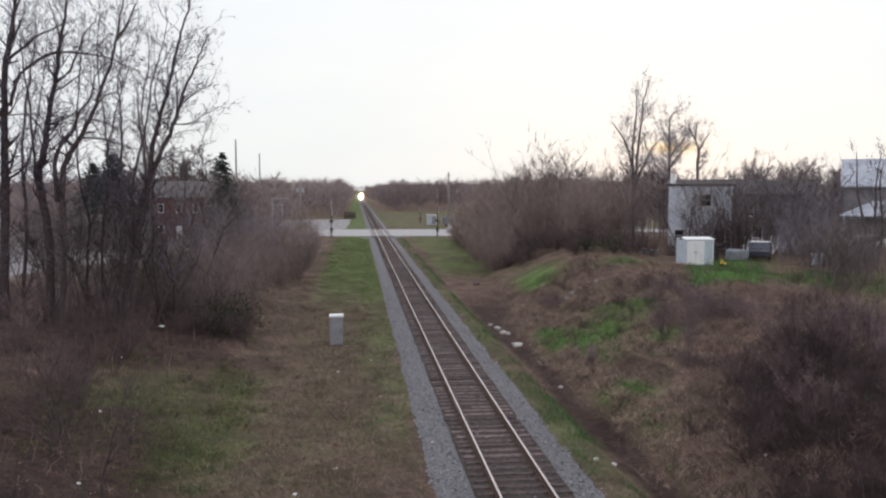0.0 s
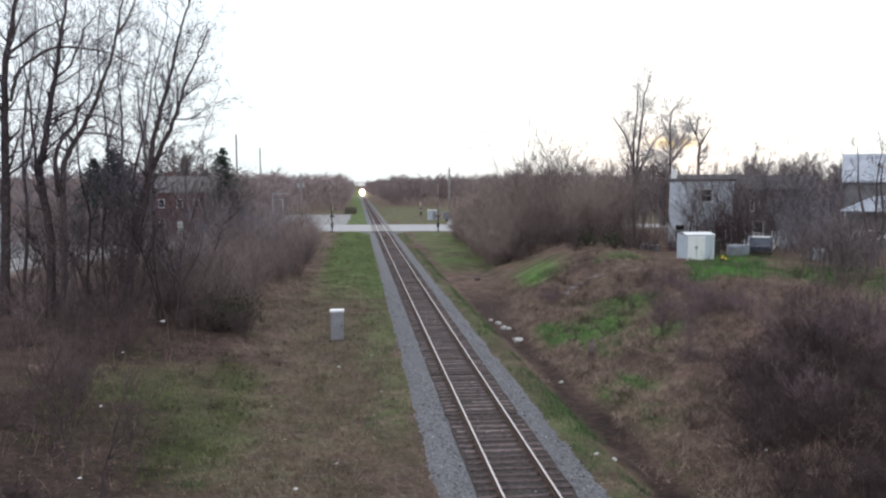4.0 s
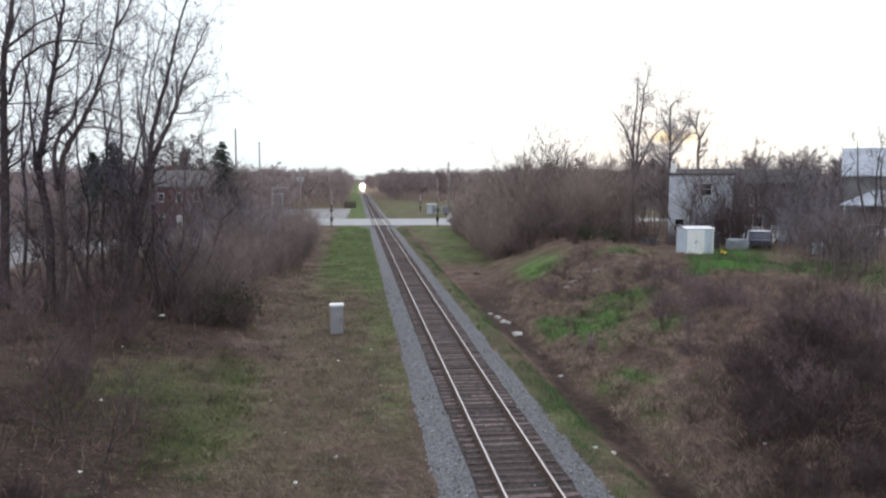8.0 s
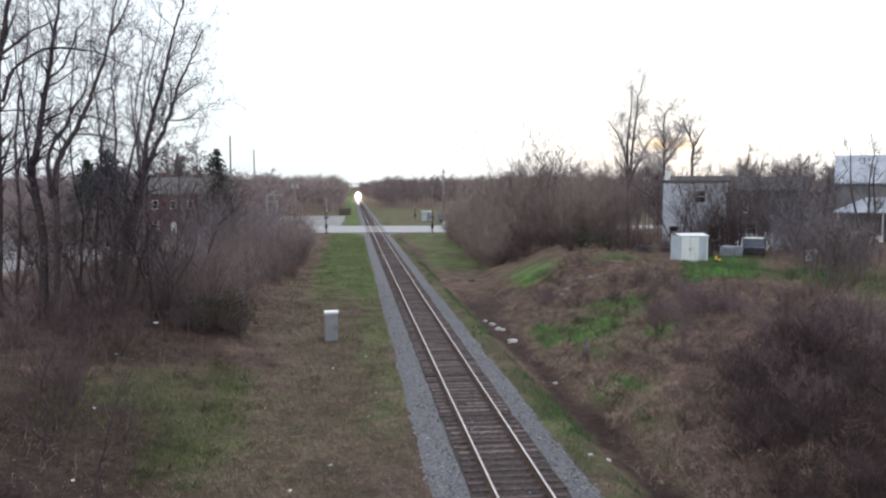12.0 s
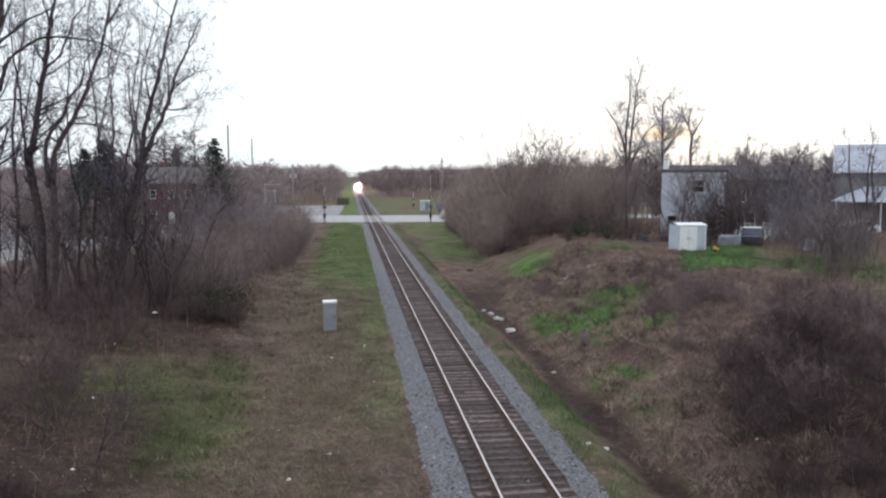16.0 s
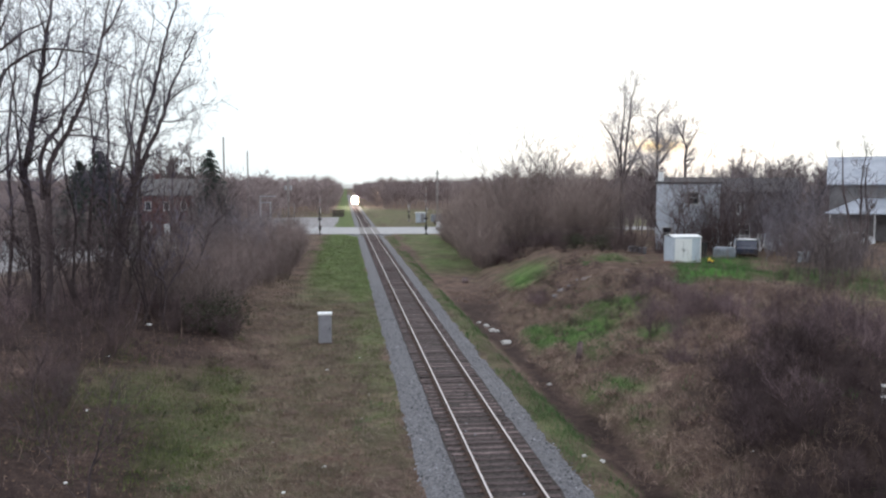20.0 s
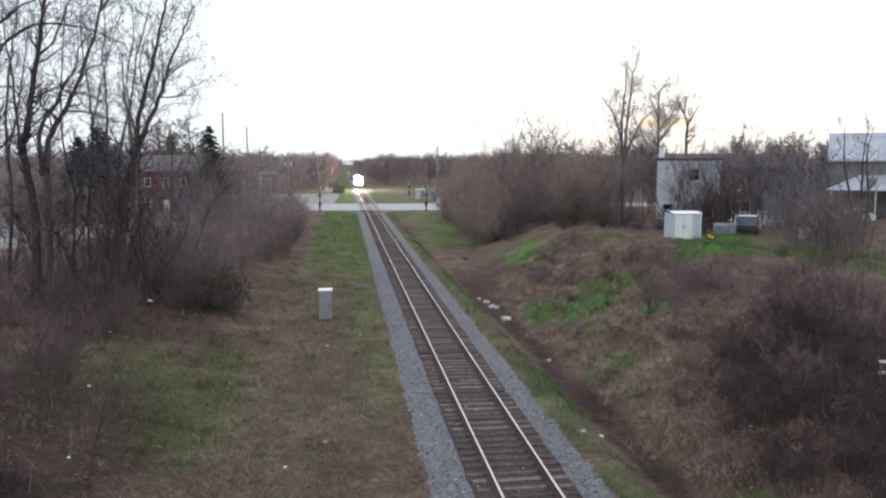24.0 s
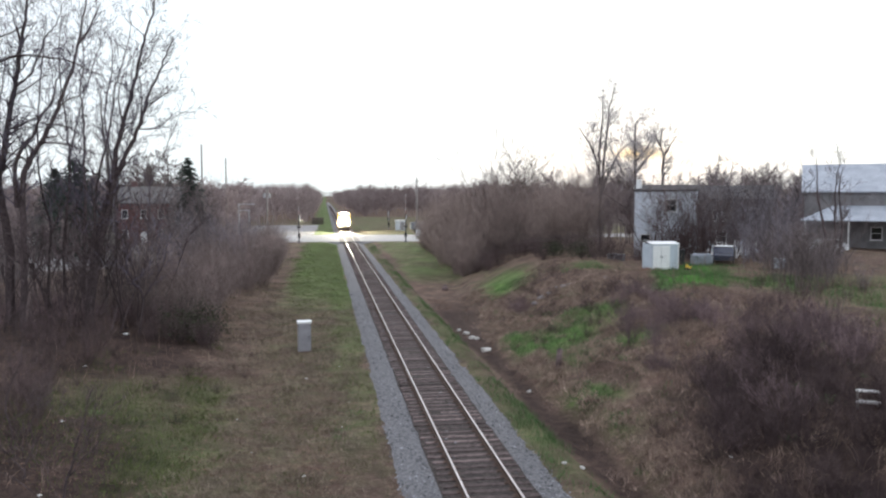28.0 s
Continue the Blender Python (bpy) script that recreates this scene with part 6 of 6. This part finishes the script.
def sign_frame():
    f = thing("sign_frame", pose(-19.8, 155.0, ground_z(-19.8, 155)), "pale steel frame of two posts and two rails", "frame")
    for x in (-0.95, 0.95):
        part("post", box(0.2, 0.2, 7.0 if x < 0 else 5.6, x, 0, -0.1), M_GALV, f)
    part("rail", box(3.0, 0.18, 0.2, 0.5, 0, 6.7), M_GALV, f)
    part("rail", box(2.2, 0.18, 0.2, 0.1, 0, 5.5), M_GALV, f)


sign_frame()


def scrap_stack():
    s = thing("stacked_ties", pose(-6.6, 236.0, ground_z(-6.6, 236), 0, 0, 8), "stack of old dark ties beside the line", "stack")
    rng = random.Random(3)
    for lay in range(5):
        for k in range(4 if lay != 2 else 2):
            part("old_tie", box(3.2, 0.3, 0.3, rng.uniform(-0.3, 0.3), -0.75 + k * 0.5, lay * 0.42, turn=Matrix.Rotation(radians(rng.uniform(-3, 3)), 4, "Z")), M_TIE, s)


scrap_stack()


def car(x, y, turn, body, label, length=4.5, white_top=False):
    z = ground_z(x, y) if not 143 < y < 172 else -0.02
    c = thing("parked_car", pose(x, y, z, 0, 0, turn), label, "car")
    bm = bmesh.new()
    prof = [(-0.5, 0.28), (-0.5, 0.72), (-0.44, 0.86), (-0.2, 0.92), (-0.08, 1.38), (0.26, 1.42), (0.42, 0.95), (0.49, 0.85), (0.5, 0.3)]
    a = [bm.verts.new((px * length, -0.85, pz)) for px, pz in prof]
    b = [bm.verts.new((px * length, 0.85, pz)) for px, pz in prof]
    bm.faces.new(a)
    bm.faces.new(list(reversed(b)))
    for i in range(len(prof)):
        j = (i + 1) % len(prof)
        bm.faces.new((a[j], a[i], b[i], b[j]))
    bmesh.ops.recalc_face_normals(bm, faces=bm.faces)
    bmesh.ops.bevel(bm, geom=list(bm.edges), offset=0.05, segments=2, affect="EDGES")
    part("body", bm, body, c, smooth=False)
    if white_top:
        part("roof_panel", box(length * 0.36, 1.62, 0.05, length * 0.09, 0, 1.40, 0.02), M_CAP, c, "white roof panel")
    for s in (-1, 1):
        bm = bmesh.new()
        v = [bm.verts.new((px * length, s * 0.862, pz)) for px, pz in ((-0.17, 0.94), (-0.07, 1.32), (0.25, 1.35), (0.37, 0.96))]
        w = [bm.verts.new((q.co.x, s * 0.84, q.co.z)) for q in v]
        bm.faces.new(v)
        bm.faces.new(w)
        for i in range(4):
            bm.faces.new((v[i], v[(i + 1) % 4], w[(i + 1) % 4], w[i]))
        bmesh.ops.recalc_face_normals(bm, faces=bm.faces)
        part("side_window", bm, M_GLASS, c)
        for px in (-0.31, 0.31):
            w = part("wheel", cyl(0.32, 0.2, px * length, s * 0.8 - 0.1, 0.32, 18, axis="Y"), M_TYRE, c)
            part("rim", cyl(0.2, 0.22, px * length, s * 0.8 - 0.11, 0.32, 14, axis="Y"), M_GALV, w)


car(14.7, 159.0, 80, M_CARWHITE, "white car waiting on the road by the crossing")
car(30.6, 65.6, 62, M_CARDARK, "dark blue car with a white top parked in the yard", 4.4, True)
car(47.5, 76.0, -8, M_CARWHITE, "pale car parked before the grey house")


def yard_things():
    t = thing("covered_mower", pose(27.4, 63.3, ground_z(27.4, 63.3)), "grey tarpaulin draped over a yard machine", "tarpaulin")
    bm = box(1.7, 1.1, 1.15, 0, 0, -0.02, 0.28)
    rng = random.Random(9)
    for v in bm.verts:
        v.co += Vector((rng.uniform(-0.07, 0.07), rng.uniform(-0.07, 0.07), rng.uniform(-0.08, 0.05) if v.co.z > 0.1 else 0))
    part("cover", bm, M_TARP, t)
    y = thing("toy_tractor", pose(24.6, 60.0, ground_z(24.6, 60.0)), "small yellow plastic ride-on toy on the lawn", "toy")
    part("body", box(0.45, 0.26, 0.2, 0, 0, 0.12, 0.05), M_YELLOW, y)
    part("seat", box(0.14, 0.22, 0.2, -0.14, 0, 0.3, 0.03), M_YELLOW, y)
    for px, r in ((-0.16, 0.14), (0.16, 0.1)):
        for s in (-0.16, 0.16):
            part("wheel", cyl(r, 0.06, px, s - 0.03, r, 14, axis="Y"), M_TYRE, y)
    cs = thing("tree_stump", pose(7.2, 77.0, ground_z(7.2, 77.0) - 0.05), "short dark rotten stump at the ditch's end", "stump")
    part("stump", cyl(0.34, 0.5, n=11, r2=0.27), M_TIE, cs, smooth=True)
    part("rotten_top", cyl(0.2, 0.08, 0.03, 0, 0.49, 9, 0.12), M_TIE, cs)
    w = thing("leaning_boards", pose(34.4, 70.6, ground_z(34.4, 70.6), 0, 0, -25), "pale weathered boards leaning untidily on a yard rack", "boards")
    part("rack", box(3.4, 0.1, 0.1, 0, 0.42, 1.25), M_POLE, w)
    for x in (-1.6, 0.0, 1.6):
        part("rack_leg", box(0.1, 0.1, 1.35, x, 0.42, -0.08), M_POLE, w)
    rb = random.Random(4)
    for k in range(16):
        part("board", box(rb.uniform(0.1, 0.2), 0.04, rb.uniform(0.9, 1.9), -1.7 + k * 0.22 + rb.uniform(-0.04, 0.04), 0.1, -0.05, turn=Matrix.Rotation(radians(rb.uniform(-24, -18)), 4, "X") @ Matrix.Rotation(radians(rb.uniform(-24, 24)), 4, "Y")), M_POLE if k % 4 == 0 else M_PLANK, w)
    u = thing("utility_box", pose(33.2, 61.0, ground_z(33.2, 61.0), 0, 0, -25), "pale grey metal box standing in the rough", "box")
    part("body", box(0.95, 0.7, 0.95, 0, 0, 0, 0.03), M_SHEDSIDE, u)
    part("lid", box(1.02, 0.77, 0.07, 0, 0, 0.95, 0.02), M_CAP, u)
    heap = random.Random(21)
    for hx, hy, n in ((36.6, 73.2, 9), (33.0, 71.6, 6), (38.8, 75.0, 7)):
        sc = thing("scrap_heap", pose(hx, hy, ground_z(hx, hy), 0, 0, heap.uniform(0, 90)), "untidy heap of pale scrap panels and boards in the yard", "scrap heap", "yard scrap")
        for k in range(n):
            tilt = Matrix.Rotation(heap.uniform(-0.5, 0.5), 4, "Y") @ Matrix.Rotation(heap.uniform(-1.1, -0.3), 4, "X") @ Matrix.Rotation(heap.uniform(-0.7, 0.7), 4, "Z")
            part("panel", box(heap.uniform(0.3, 0.9), 0.05, heap.uniform(0.7, 1.5), heap.uniform(-1.0, 1.0), heap.uniform(-0.5, 0.5), -0.06 + 0.05 * k, turn=tilt), M_PLANK if k % 3 else M_SHEDSIDE, sc)
    for wx, wy in ((43.5, 80.5), (45.0, 79.0)):
        pm = thing("plastic_drum", pose(wx, wy, ground_z(wx, wy)), "pale plastic drum standing in the yard", "drum", "yard drums")
        part("drum", cyl(0.32, 0.95, 0, 0, -0.02, 16), M_CAP, pm)
        part("rim", cyl(0.34, 0.05, 0, 0, 0.9, 16), M_CAP, pm)
    b = thing("wheeled_bin", pose(25.0, 62.6, ground_z(25, 62.6)), "dark wheeled bin standing beside the shed", "bin")
    part("body", box(0.7, 0.7, 1.15, 0, 0, 0.05, 0.04), M_DARKSTEEL, b)
    part("lid", box(0.76, 0.78, 0.07, 0, 0, 1.2, 0.02), M_DARKSTEEL, b)
    for s in (-0.3, 0.3):
        part("wheel", cyl(0.12, 0.06, s - 0.03, 0.34, 0.12, 12, axis="X"), M_TYRE, b)
    st = thing("old_fence_post", pose(6.65, 36.8, ground_z(6.65, 36.8) - 0.1, 3, 4, 10), "weathered dark wooden stump post on the bank", "post")
    part("post", cyl(0.16, 1.05, n=10, r2=0.14), M_TIE, st, smooth=True)
    part("cap_wood", cyl(0.12, 0.05, 0, 0, 1.04, 9, 0.07), M_TIE, st)
    p = thing("plank_steps", pose(11.72, 21.4, ground_z(11.72, 21.4), 0, 0, -30), "two bleached planks of a broken frame in the brambles", "planks")
    for z in (0.20, 0.53):
        part("plank", box(0.66, 0.2, 0.06, 0, 0, z, 0.008), M_PLANK, p)
    for x in (-0.28, 0.28):
        part("upright", box(0.05, 0.1, 0.62, x, 0.05, -0.05), M_POLE, p)


yard_things()


def rubble():
    rng = random.Random(17)

    def lump(name, x, y, size, material, label, category, group, flat=0.6):
        bm = bmesh.new()
        bmesh.ops.create_icosphere(bm, subdivisions=2, radius=1.0)
        off = rng.uniform(0, 50)
        for v in bm.verts:
            k = 1 + 0.45 * noise.noise(v.co * 1.3 + Vector((off, 0, 0))) + 0.15 * noise.noise(v.co * 4 + Vector((off, 0, 0)))
            v.co = Vector((v.co.x * k * size, v.co.y * k * size * rng.uniform(0.95, 1.05), v.co.z * k * size * flat))
        ob = part(name, bm, material, None)
        ob.matrix_world = pose(x, y, ground_z(x, y) + size * flat * 0.45, 0, 0, rng.uniform(0, 360))
        tagged(ob, label, category, group)

    for x, y, s in ((4.85, 52.0, 0.22), (4.95, 50.3, 0.24), (5.2, 50.0, 0.18), (4.95, 45.9, 0.30), (4.6, 53.5, 0.16), (3.9, 24.9, 0.11), (3.1, 24.3, 0.09), (5.0, 36.0, 0.12)):
        lump("pale_rock", x, y, s, M_PALEROCK, "pale chunk of limestone lying by the ditch", "rock", "ditch rocks")
    for x, y, s in ((-15.5, 45.3, 0.26), (-5.5, 37.8, 0.14), (-15.4, 37.4, 0.16), (-13.8, 29.0, 0.10), (-12.4, 22.6, 0.10), (-5.3, 24.4, 0.13), (-6.4, 22.4, 0.11), (-3.9, 40.2, 0.10), (7.9, 22.5, 0.10), (7.4, 18.4, 0.10), (15.4, 45.0, 0.16), (-8.0, 31.0, 0.07), (-7.1, 27.0, 0.06), (-3.6, 33.0, 0.06), (-4.0, 29.5, 0.06)):
        lump("paper_litter", x, y, s * 0.6, M_LITTER, "crumpled piece of white litter in the dead grass", "litter", "trackside litter", 0.4)
    e = thing("brick_edging", pose(19.8, 59.6, ground_z(19.8, 59.6), 0, 0, 6), "short uneven row of red bricks along the lawn", "brick edging")
    for k in range(11):
        x = -1.4 + k * 0.27
        zb = ground_z(19.8 + x, 59.6 + x * 0.1) - ground_z(19.8, 59.6)
        part("brick", box(0.215, 0.1, 0.16, x, rng.uniform(-0.05, 0.05), zb - 0.02, 0.008, turn=Matrix.Rotation(radians(rng.uniform(-8, 8)), 4, "Z")), M_BRICKRED, e)
    for x, y in ((22.6, 72.0), (23.7, 72.6)):
        t = thing("plastic_tub", pose(x, y, ground_z(x, y), 0, 0, rng.uniform(0, 90)), "grey plastic tub standing behind the shed", "tub", "yard tubs")
        part("tub", cyl(0.38, 0.75, 0, 0, -0.02, 16, 0.46), M_CABINET, t)
        part("rim", cyl(0.49, 0.06, 0, 0, 0.71, 16), M_CABINET, t)
    lump("pale_rock", 18.2, 59.4, 0.26, M_PALEROCK, "pale chunk of limestone on the brow of the bank", "rock", "ditch rocks")
    for x, y, q in ((10.4, 53.2, 0.3), (11.1, 53.8, 0.2), (9.7, 52.4, 0.24), (12.0, 54.6, 0.22)):
        lump("pale_rock", x, y, q, M_CONCRETE, "dusty grey stone bedded in the bank", "rock", "bank rocks")
    for k in range(2):
        t = thing("concrete_slab", pose(12.5 + k * 3.4, 54.0 + k * 1.2, ground_z(12.5 + k * 3.4, 54.0 + k * 1.2) - 0.1, 6, -8, 20 + 50 * k), "broken grey concrete slab on the bank's brow", "slab", "bank slabs")
        part("slab", box(0.9, 0.5, 0.16, bevel=0.03), M_CONCRETE, t)


rubble()


def tussocks():
    rng = random.Random(77)
    kinds = []
    for k in range(5):
        vs, fs = [], []
        for b in range(46):
            a = rng.uniform(0, math.tau)
            d = Vector((math.cos(a), math.sin(a), 0))
            side = Vector((-d.y, d.x, 0)) * rng.uniform(0.005, 0.009)
            ln, up = rng.uniform(0.15, 0.75), rng.uniform(0.08, 0.42)
            p0 = Vector((rng.gauss(0, 0.22), rng.gauss(0, 0.22), 0))
            p1 = p0 + d * ln * 0.35 + Vector((0, 0, up))
            p2 = p0 + d * ln + Vector((0, 0, up * rng.uniform(0.1, 0.8)))
            i = len(vs)
            vs += [p0 - side, p0 + side, p1 + side, p1 - side, p2]
            fs += [(i, i + 1, i + 2, i + 3), (i + 3, i + 2, i + 4)]
        me = bpy.data.meshes.new("grass_tussock")
        me.from_pydata([tuple(v) for v in vs], [], fs)
        me.materials.append(M_BANKSTRAW if k < 4 else M_BANKGRASS)
        kinds.append(me)
    for k in range(170):
        y = 17 + 45 * rng.random() ** 1.2
        x = rng.uniform(5.6, 8 + 0.25 * y)
        green = rng.random() < 0.2
        ob = new("grass_tussock", kinds[4] if green else kinds[rng.randrange(4)])
        q = rng.uniform(0.6, 1.3) * (0.6 if y < 26 else 1.0)
        ob.matrix_world = pose(x, y, ground_z(x, y) - 0.04, 0, 0, rng.uniform(0, 360)) @ Matrix.Diagonal((q, q, q * 0.85, 1))
        tagged(ob, "green grass tussock on the bank" if green else "dead straw-coloured grass tussock on the bank", "grass tussock", "bank tussocks")
    for k in range(90):
        y = 17 + 40 * rng.random() ** 1.2
        x = rng.uniform(-15, -3.4)
        ob = new("grass_tussock", kinds[rng.randrange(5)])
        q = rng.uniform(0.4, 0.9)
        ob.matrix_world = pose(x, y, ground_z(x, y) - 0.04, 0, 0, rng.uniform(0, 360)) @ Matrix.Diagonal((q, q, q * 0.6, 1))
        tagged(ob, "flattened grass tussock on the verge", "grass tussock", "verge tussocks")
    pale = kinds[0].copy()
    pale.materials.clear()
    pale.materials.append(M_PALESTRAW)
    for k in range(84):
        cx, cy, sx, sy = ((6.4, 39.8, 0.5, 0.8), (7.2, 50.5, 0.5, 1.2), (8.6, 36.8, 0.9, 0.8), (6.3, 33.5, 0.5, 1.2), (10.0, 33.0, 0.6, 1.2), (6.4, 30.0, 0.5, 2.0))[k % 6]
        x, y = rng.gauss(cx, sx), rng.gauss(cy, sy)
        ob = new("grass_tussock", pale)
        q = rng.uniform(0.8, 1.5)
        ob.matrix_world = pose(x, y, ground_z(x, y) - 0.04, 0, 0, rng.uniform(0, 360)) @ Matrix.Diagonal((q, q, q * 0.6, 1))
        tagged(ob, "pale flattened grass tussock on the bank", "grass tussock", "bank tussocks")
    for k in range(34):
        cx, cy, sx, sy = ((6.6, 50.5, 0.7, 2.0), (7.3, 37.2, 0.8, 1.0), (6.2, 31.0, 0.6, 2.5), (5.8, 25.0, 0.5, 2.0))[k % 4]
        x, y = rng.gauss(cx, sx), rng.gauss(cy, sy)
        ob = new("grass_tussock", kinds[rng.randrange(4)])
        q = rng.uniform(0.7, 1.2)
        ob.matrix_world = pose(x, y, ground_z(x, y) - 0.04, 0, 0, rng.uniform(0, 360)) @ Matrix.Diagonal((q, q, q * 0.7, 1))
        tagged(ob, "bleached grass tussock beside the ditch", "grass tussock", "bank tussocks")
    # dead weed stalks standing in the rough
    vs, fs = [], []
    for k in range(3600):
        y = 15 + 50 * rng.random() ** 1.4
        x = rng.uniform(0.44 * y - 3.5, 0.44 * y + 12) if rng.random() < 0.75 else rng.uniform(-24, -12)
        if abs(x) < 4.5:
            continue
        p = Vector((x, y, ground_z(x, y) - 0.03))
        h = rng.uniform(0.3, 0.8) if y < 30 else rng.uniform(0.4, 1.4)
        lean = Vector((rng.gauss(0, 0.25), rng.gauss(0, 0.25), 1)) * h
        tube(vs, fs, [p, p + lean * 0.55, p + lean + Vector((rng.gauss(0, 0.08), rng.gauss(0, 0.08), -0.05))], [0.007, 0.006, 0.003], 3)
    ob = mesh_object("weed_stalks", vs, fs, M_BANKSTRAW)
    tagged(ob, "thin dead weed stalks standing in the rough", "weeds", kind="stuff")


tussocks()

bare_tree(-11.2, 20.5, grow(61, [(0.045, [(0, 0, 0), (0.2, 0, 1.4), (0.55, 0, 2.6), (0.95, 0, 3.9)]), (0.025, [(0.25, 0, 1.5), (0.9, 0.1, 2.2), (1.5, 0.1, 2.5)]), (0.02, [(0.0, 0, 0.3), (-0.9, 0.1, 1.3), (-1.9, 0.1, 1.9)])], 3, 0.9, 0.4, 0.006), "thin dark leaning sapling on the leafy slope", "slope saplings", M_BARK, M_BARK)
bare_tree(-13.2, 23.5, grow(62, [(0.03, [(0, 0, 0), (0.3, 0, 1.0), (0.4, 0, 2.0), (0.9, 0, 3.0)]), (0.025, [(0.1, 0, 0.4), (-0.8, 0.1, 1.4), (-1.2, 0.1, 2.4)])], 3, 0.9, 0.35, 0.006), "thin dark leaning sapling on the leafy slope", "slope saplings", M_BARK, M_BARK)
bare_tree(-14.6, 27.0, grow(63, [(0.045, [(0, 0, 0), (-0.3, 0, 1.2), (0.2, 0, 2.6), (0.4, 0, 4.2)]), (0.025, [(-0.1, 0, 0.6), (0.9, 0.1, 1.4), (1.7, 0.1, 1.9)])], 3, 0.9, 0.4, 0.006), "thin dark leaning sapling on the leafy slope", "slope saplings", M_BARK, M_BARK)


# ---------------------------------------------------------------- the train
def locomotive():
    t = thing("locomotive", pose(0, 804, 0), "oncoming diesel freight locomotive with its headlights blazing", "locomotive")
    part("frame", box(3.0, 19.0, 0.5, 0, 9.6, 1.1, 0.04), M_LOCO, t)
    part("nose", box(2.7, 2.4, 1.75, 0, 1.5, 1.6, 0.18), M_LOCONOSE, t)
    cab = part("cab", box(3.05, 2.6, 2.75, 0, 3.9, 1.6, 0.16), M_LOCONOSE, t)
    for x in (-0.72, 0.72):
        part("windscreen", box(1.05, 0.06, 0.62, x, 2.59, 3.45, 0.02), M_GLASS, cab, "dark windscreen")
        part("number_board", box(0.6, 0.06, 0.24, x * 1.25, 2.57, 4.08, 0.01), M_CAP, cab)
    part("hood", box(2.1, 12.6, 2.6, 0, 11.6, 1.6, 0.2), M_LOCO, t)
    part("radiator", box(2.9, 3.0, 0.6, 0, 16.0, 3.75, 0.06), M_LOCO, t)
    part("fuel_tank", box(2.6, 4.5, 0.85, 0, 9.6, 0.28, 0.12), M_DARKSTEEL, t)
    part("plow", box(2.8, 0.5, 0.75, 0, 0.25, 0.18, 0.08), M_DARKSTEEL, t)
    part("coupler", box(0.35, 0.7, 0.35, 0, -0.15, 0.75, 0.06), M_DARKSTEEL, t)
    for y in (3.6, 15.6):
        b = part("bogie", box(2.3, 3.9, 0.5, 0, y, 0.5, 0.05), M_DARKSTEEL, t)
        for dy in (-1.6, 0.0, 1.6):
            for x in (-0.8, 0.66):
                part("wheel", cyl(0.5, 0.14, x, y + dy, 0.5, 20, axis="X"), M_RUST, b)
    for x in (-1.3, 1.3):
        part("handrail", cyl(0.025, 1.1, x, 0.35, 1.6, 8), M_CAP, t)

    def lamp(x, y, z, r):
        bezel = part("lamp_housing", cyl(r * 1.35, 0.12, x, y - 0.06, z, 20, axis="Y"), M_GALV, t)
        bm = bmesh.new()
        bmesh.ops.create_uvsphere(bm, u_segments=12, v_segments=8, radius=r, matrix=Matrix.Translation((x, y - 0.05, z)))
        part("headlight", bm, M_HEADLIGHT, bezel, "blazing headlight lens", True)

    lamp(-0.17, 2.56, 4.12, 0.15)
    lamp(0.17, 2.56, 4.12, 0.15)
    lamp(-0.95, 0.3, 2.0, 0.15)
    lamp(0.95, 0.3, 2.0, 0.15)
    return t


TRAIN = locomotive()


def motions():
    walk(TRAIN, [(0.0, pose(0, 802, 0)), (7.0, pose(0, 648, 0)), (14.0, pose(0, 494, 0)), (21.0, pose(0, 340, 0)), (28.0, pose(0, 186, 0))])


motions()
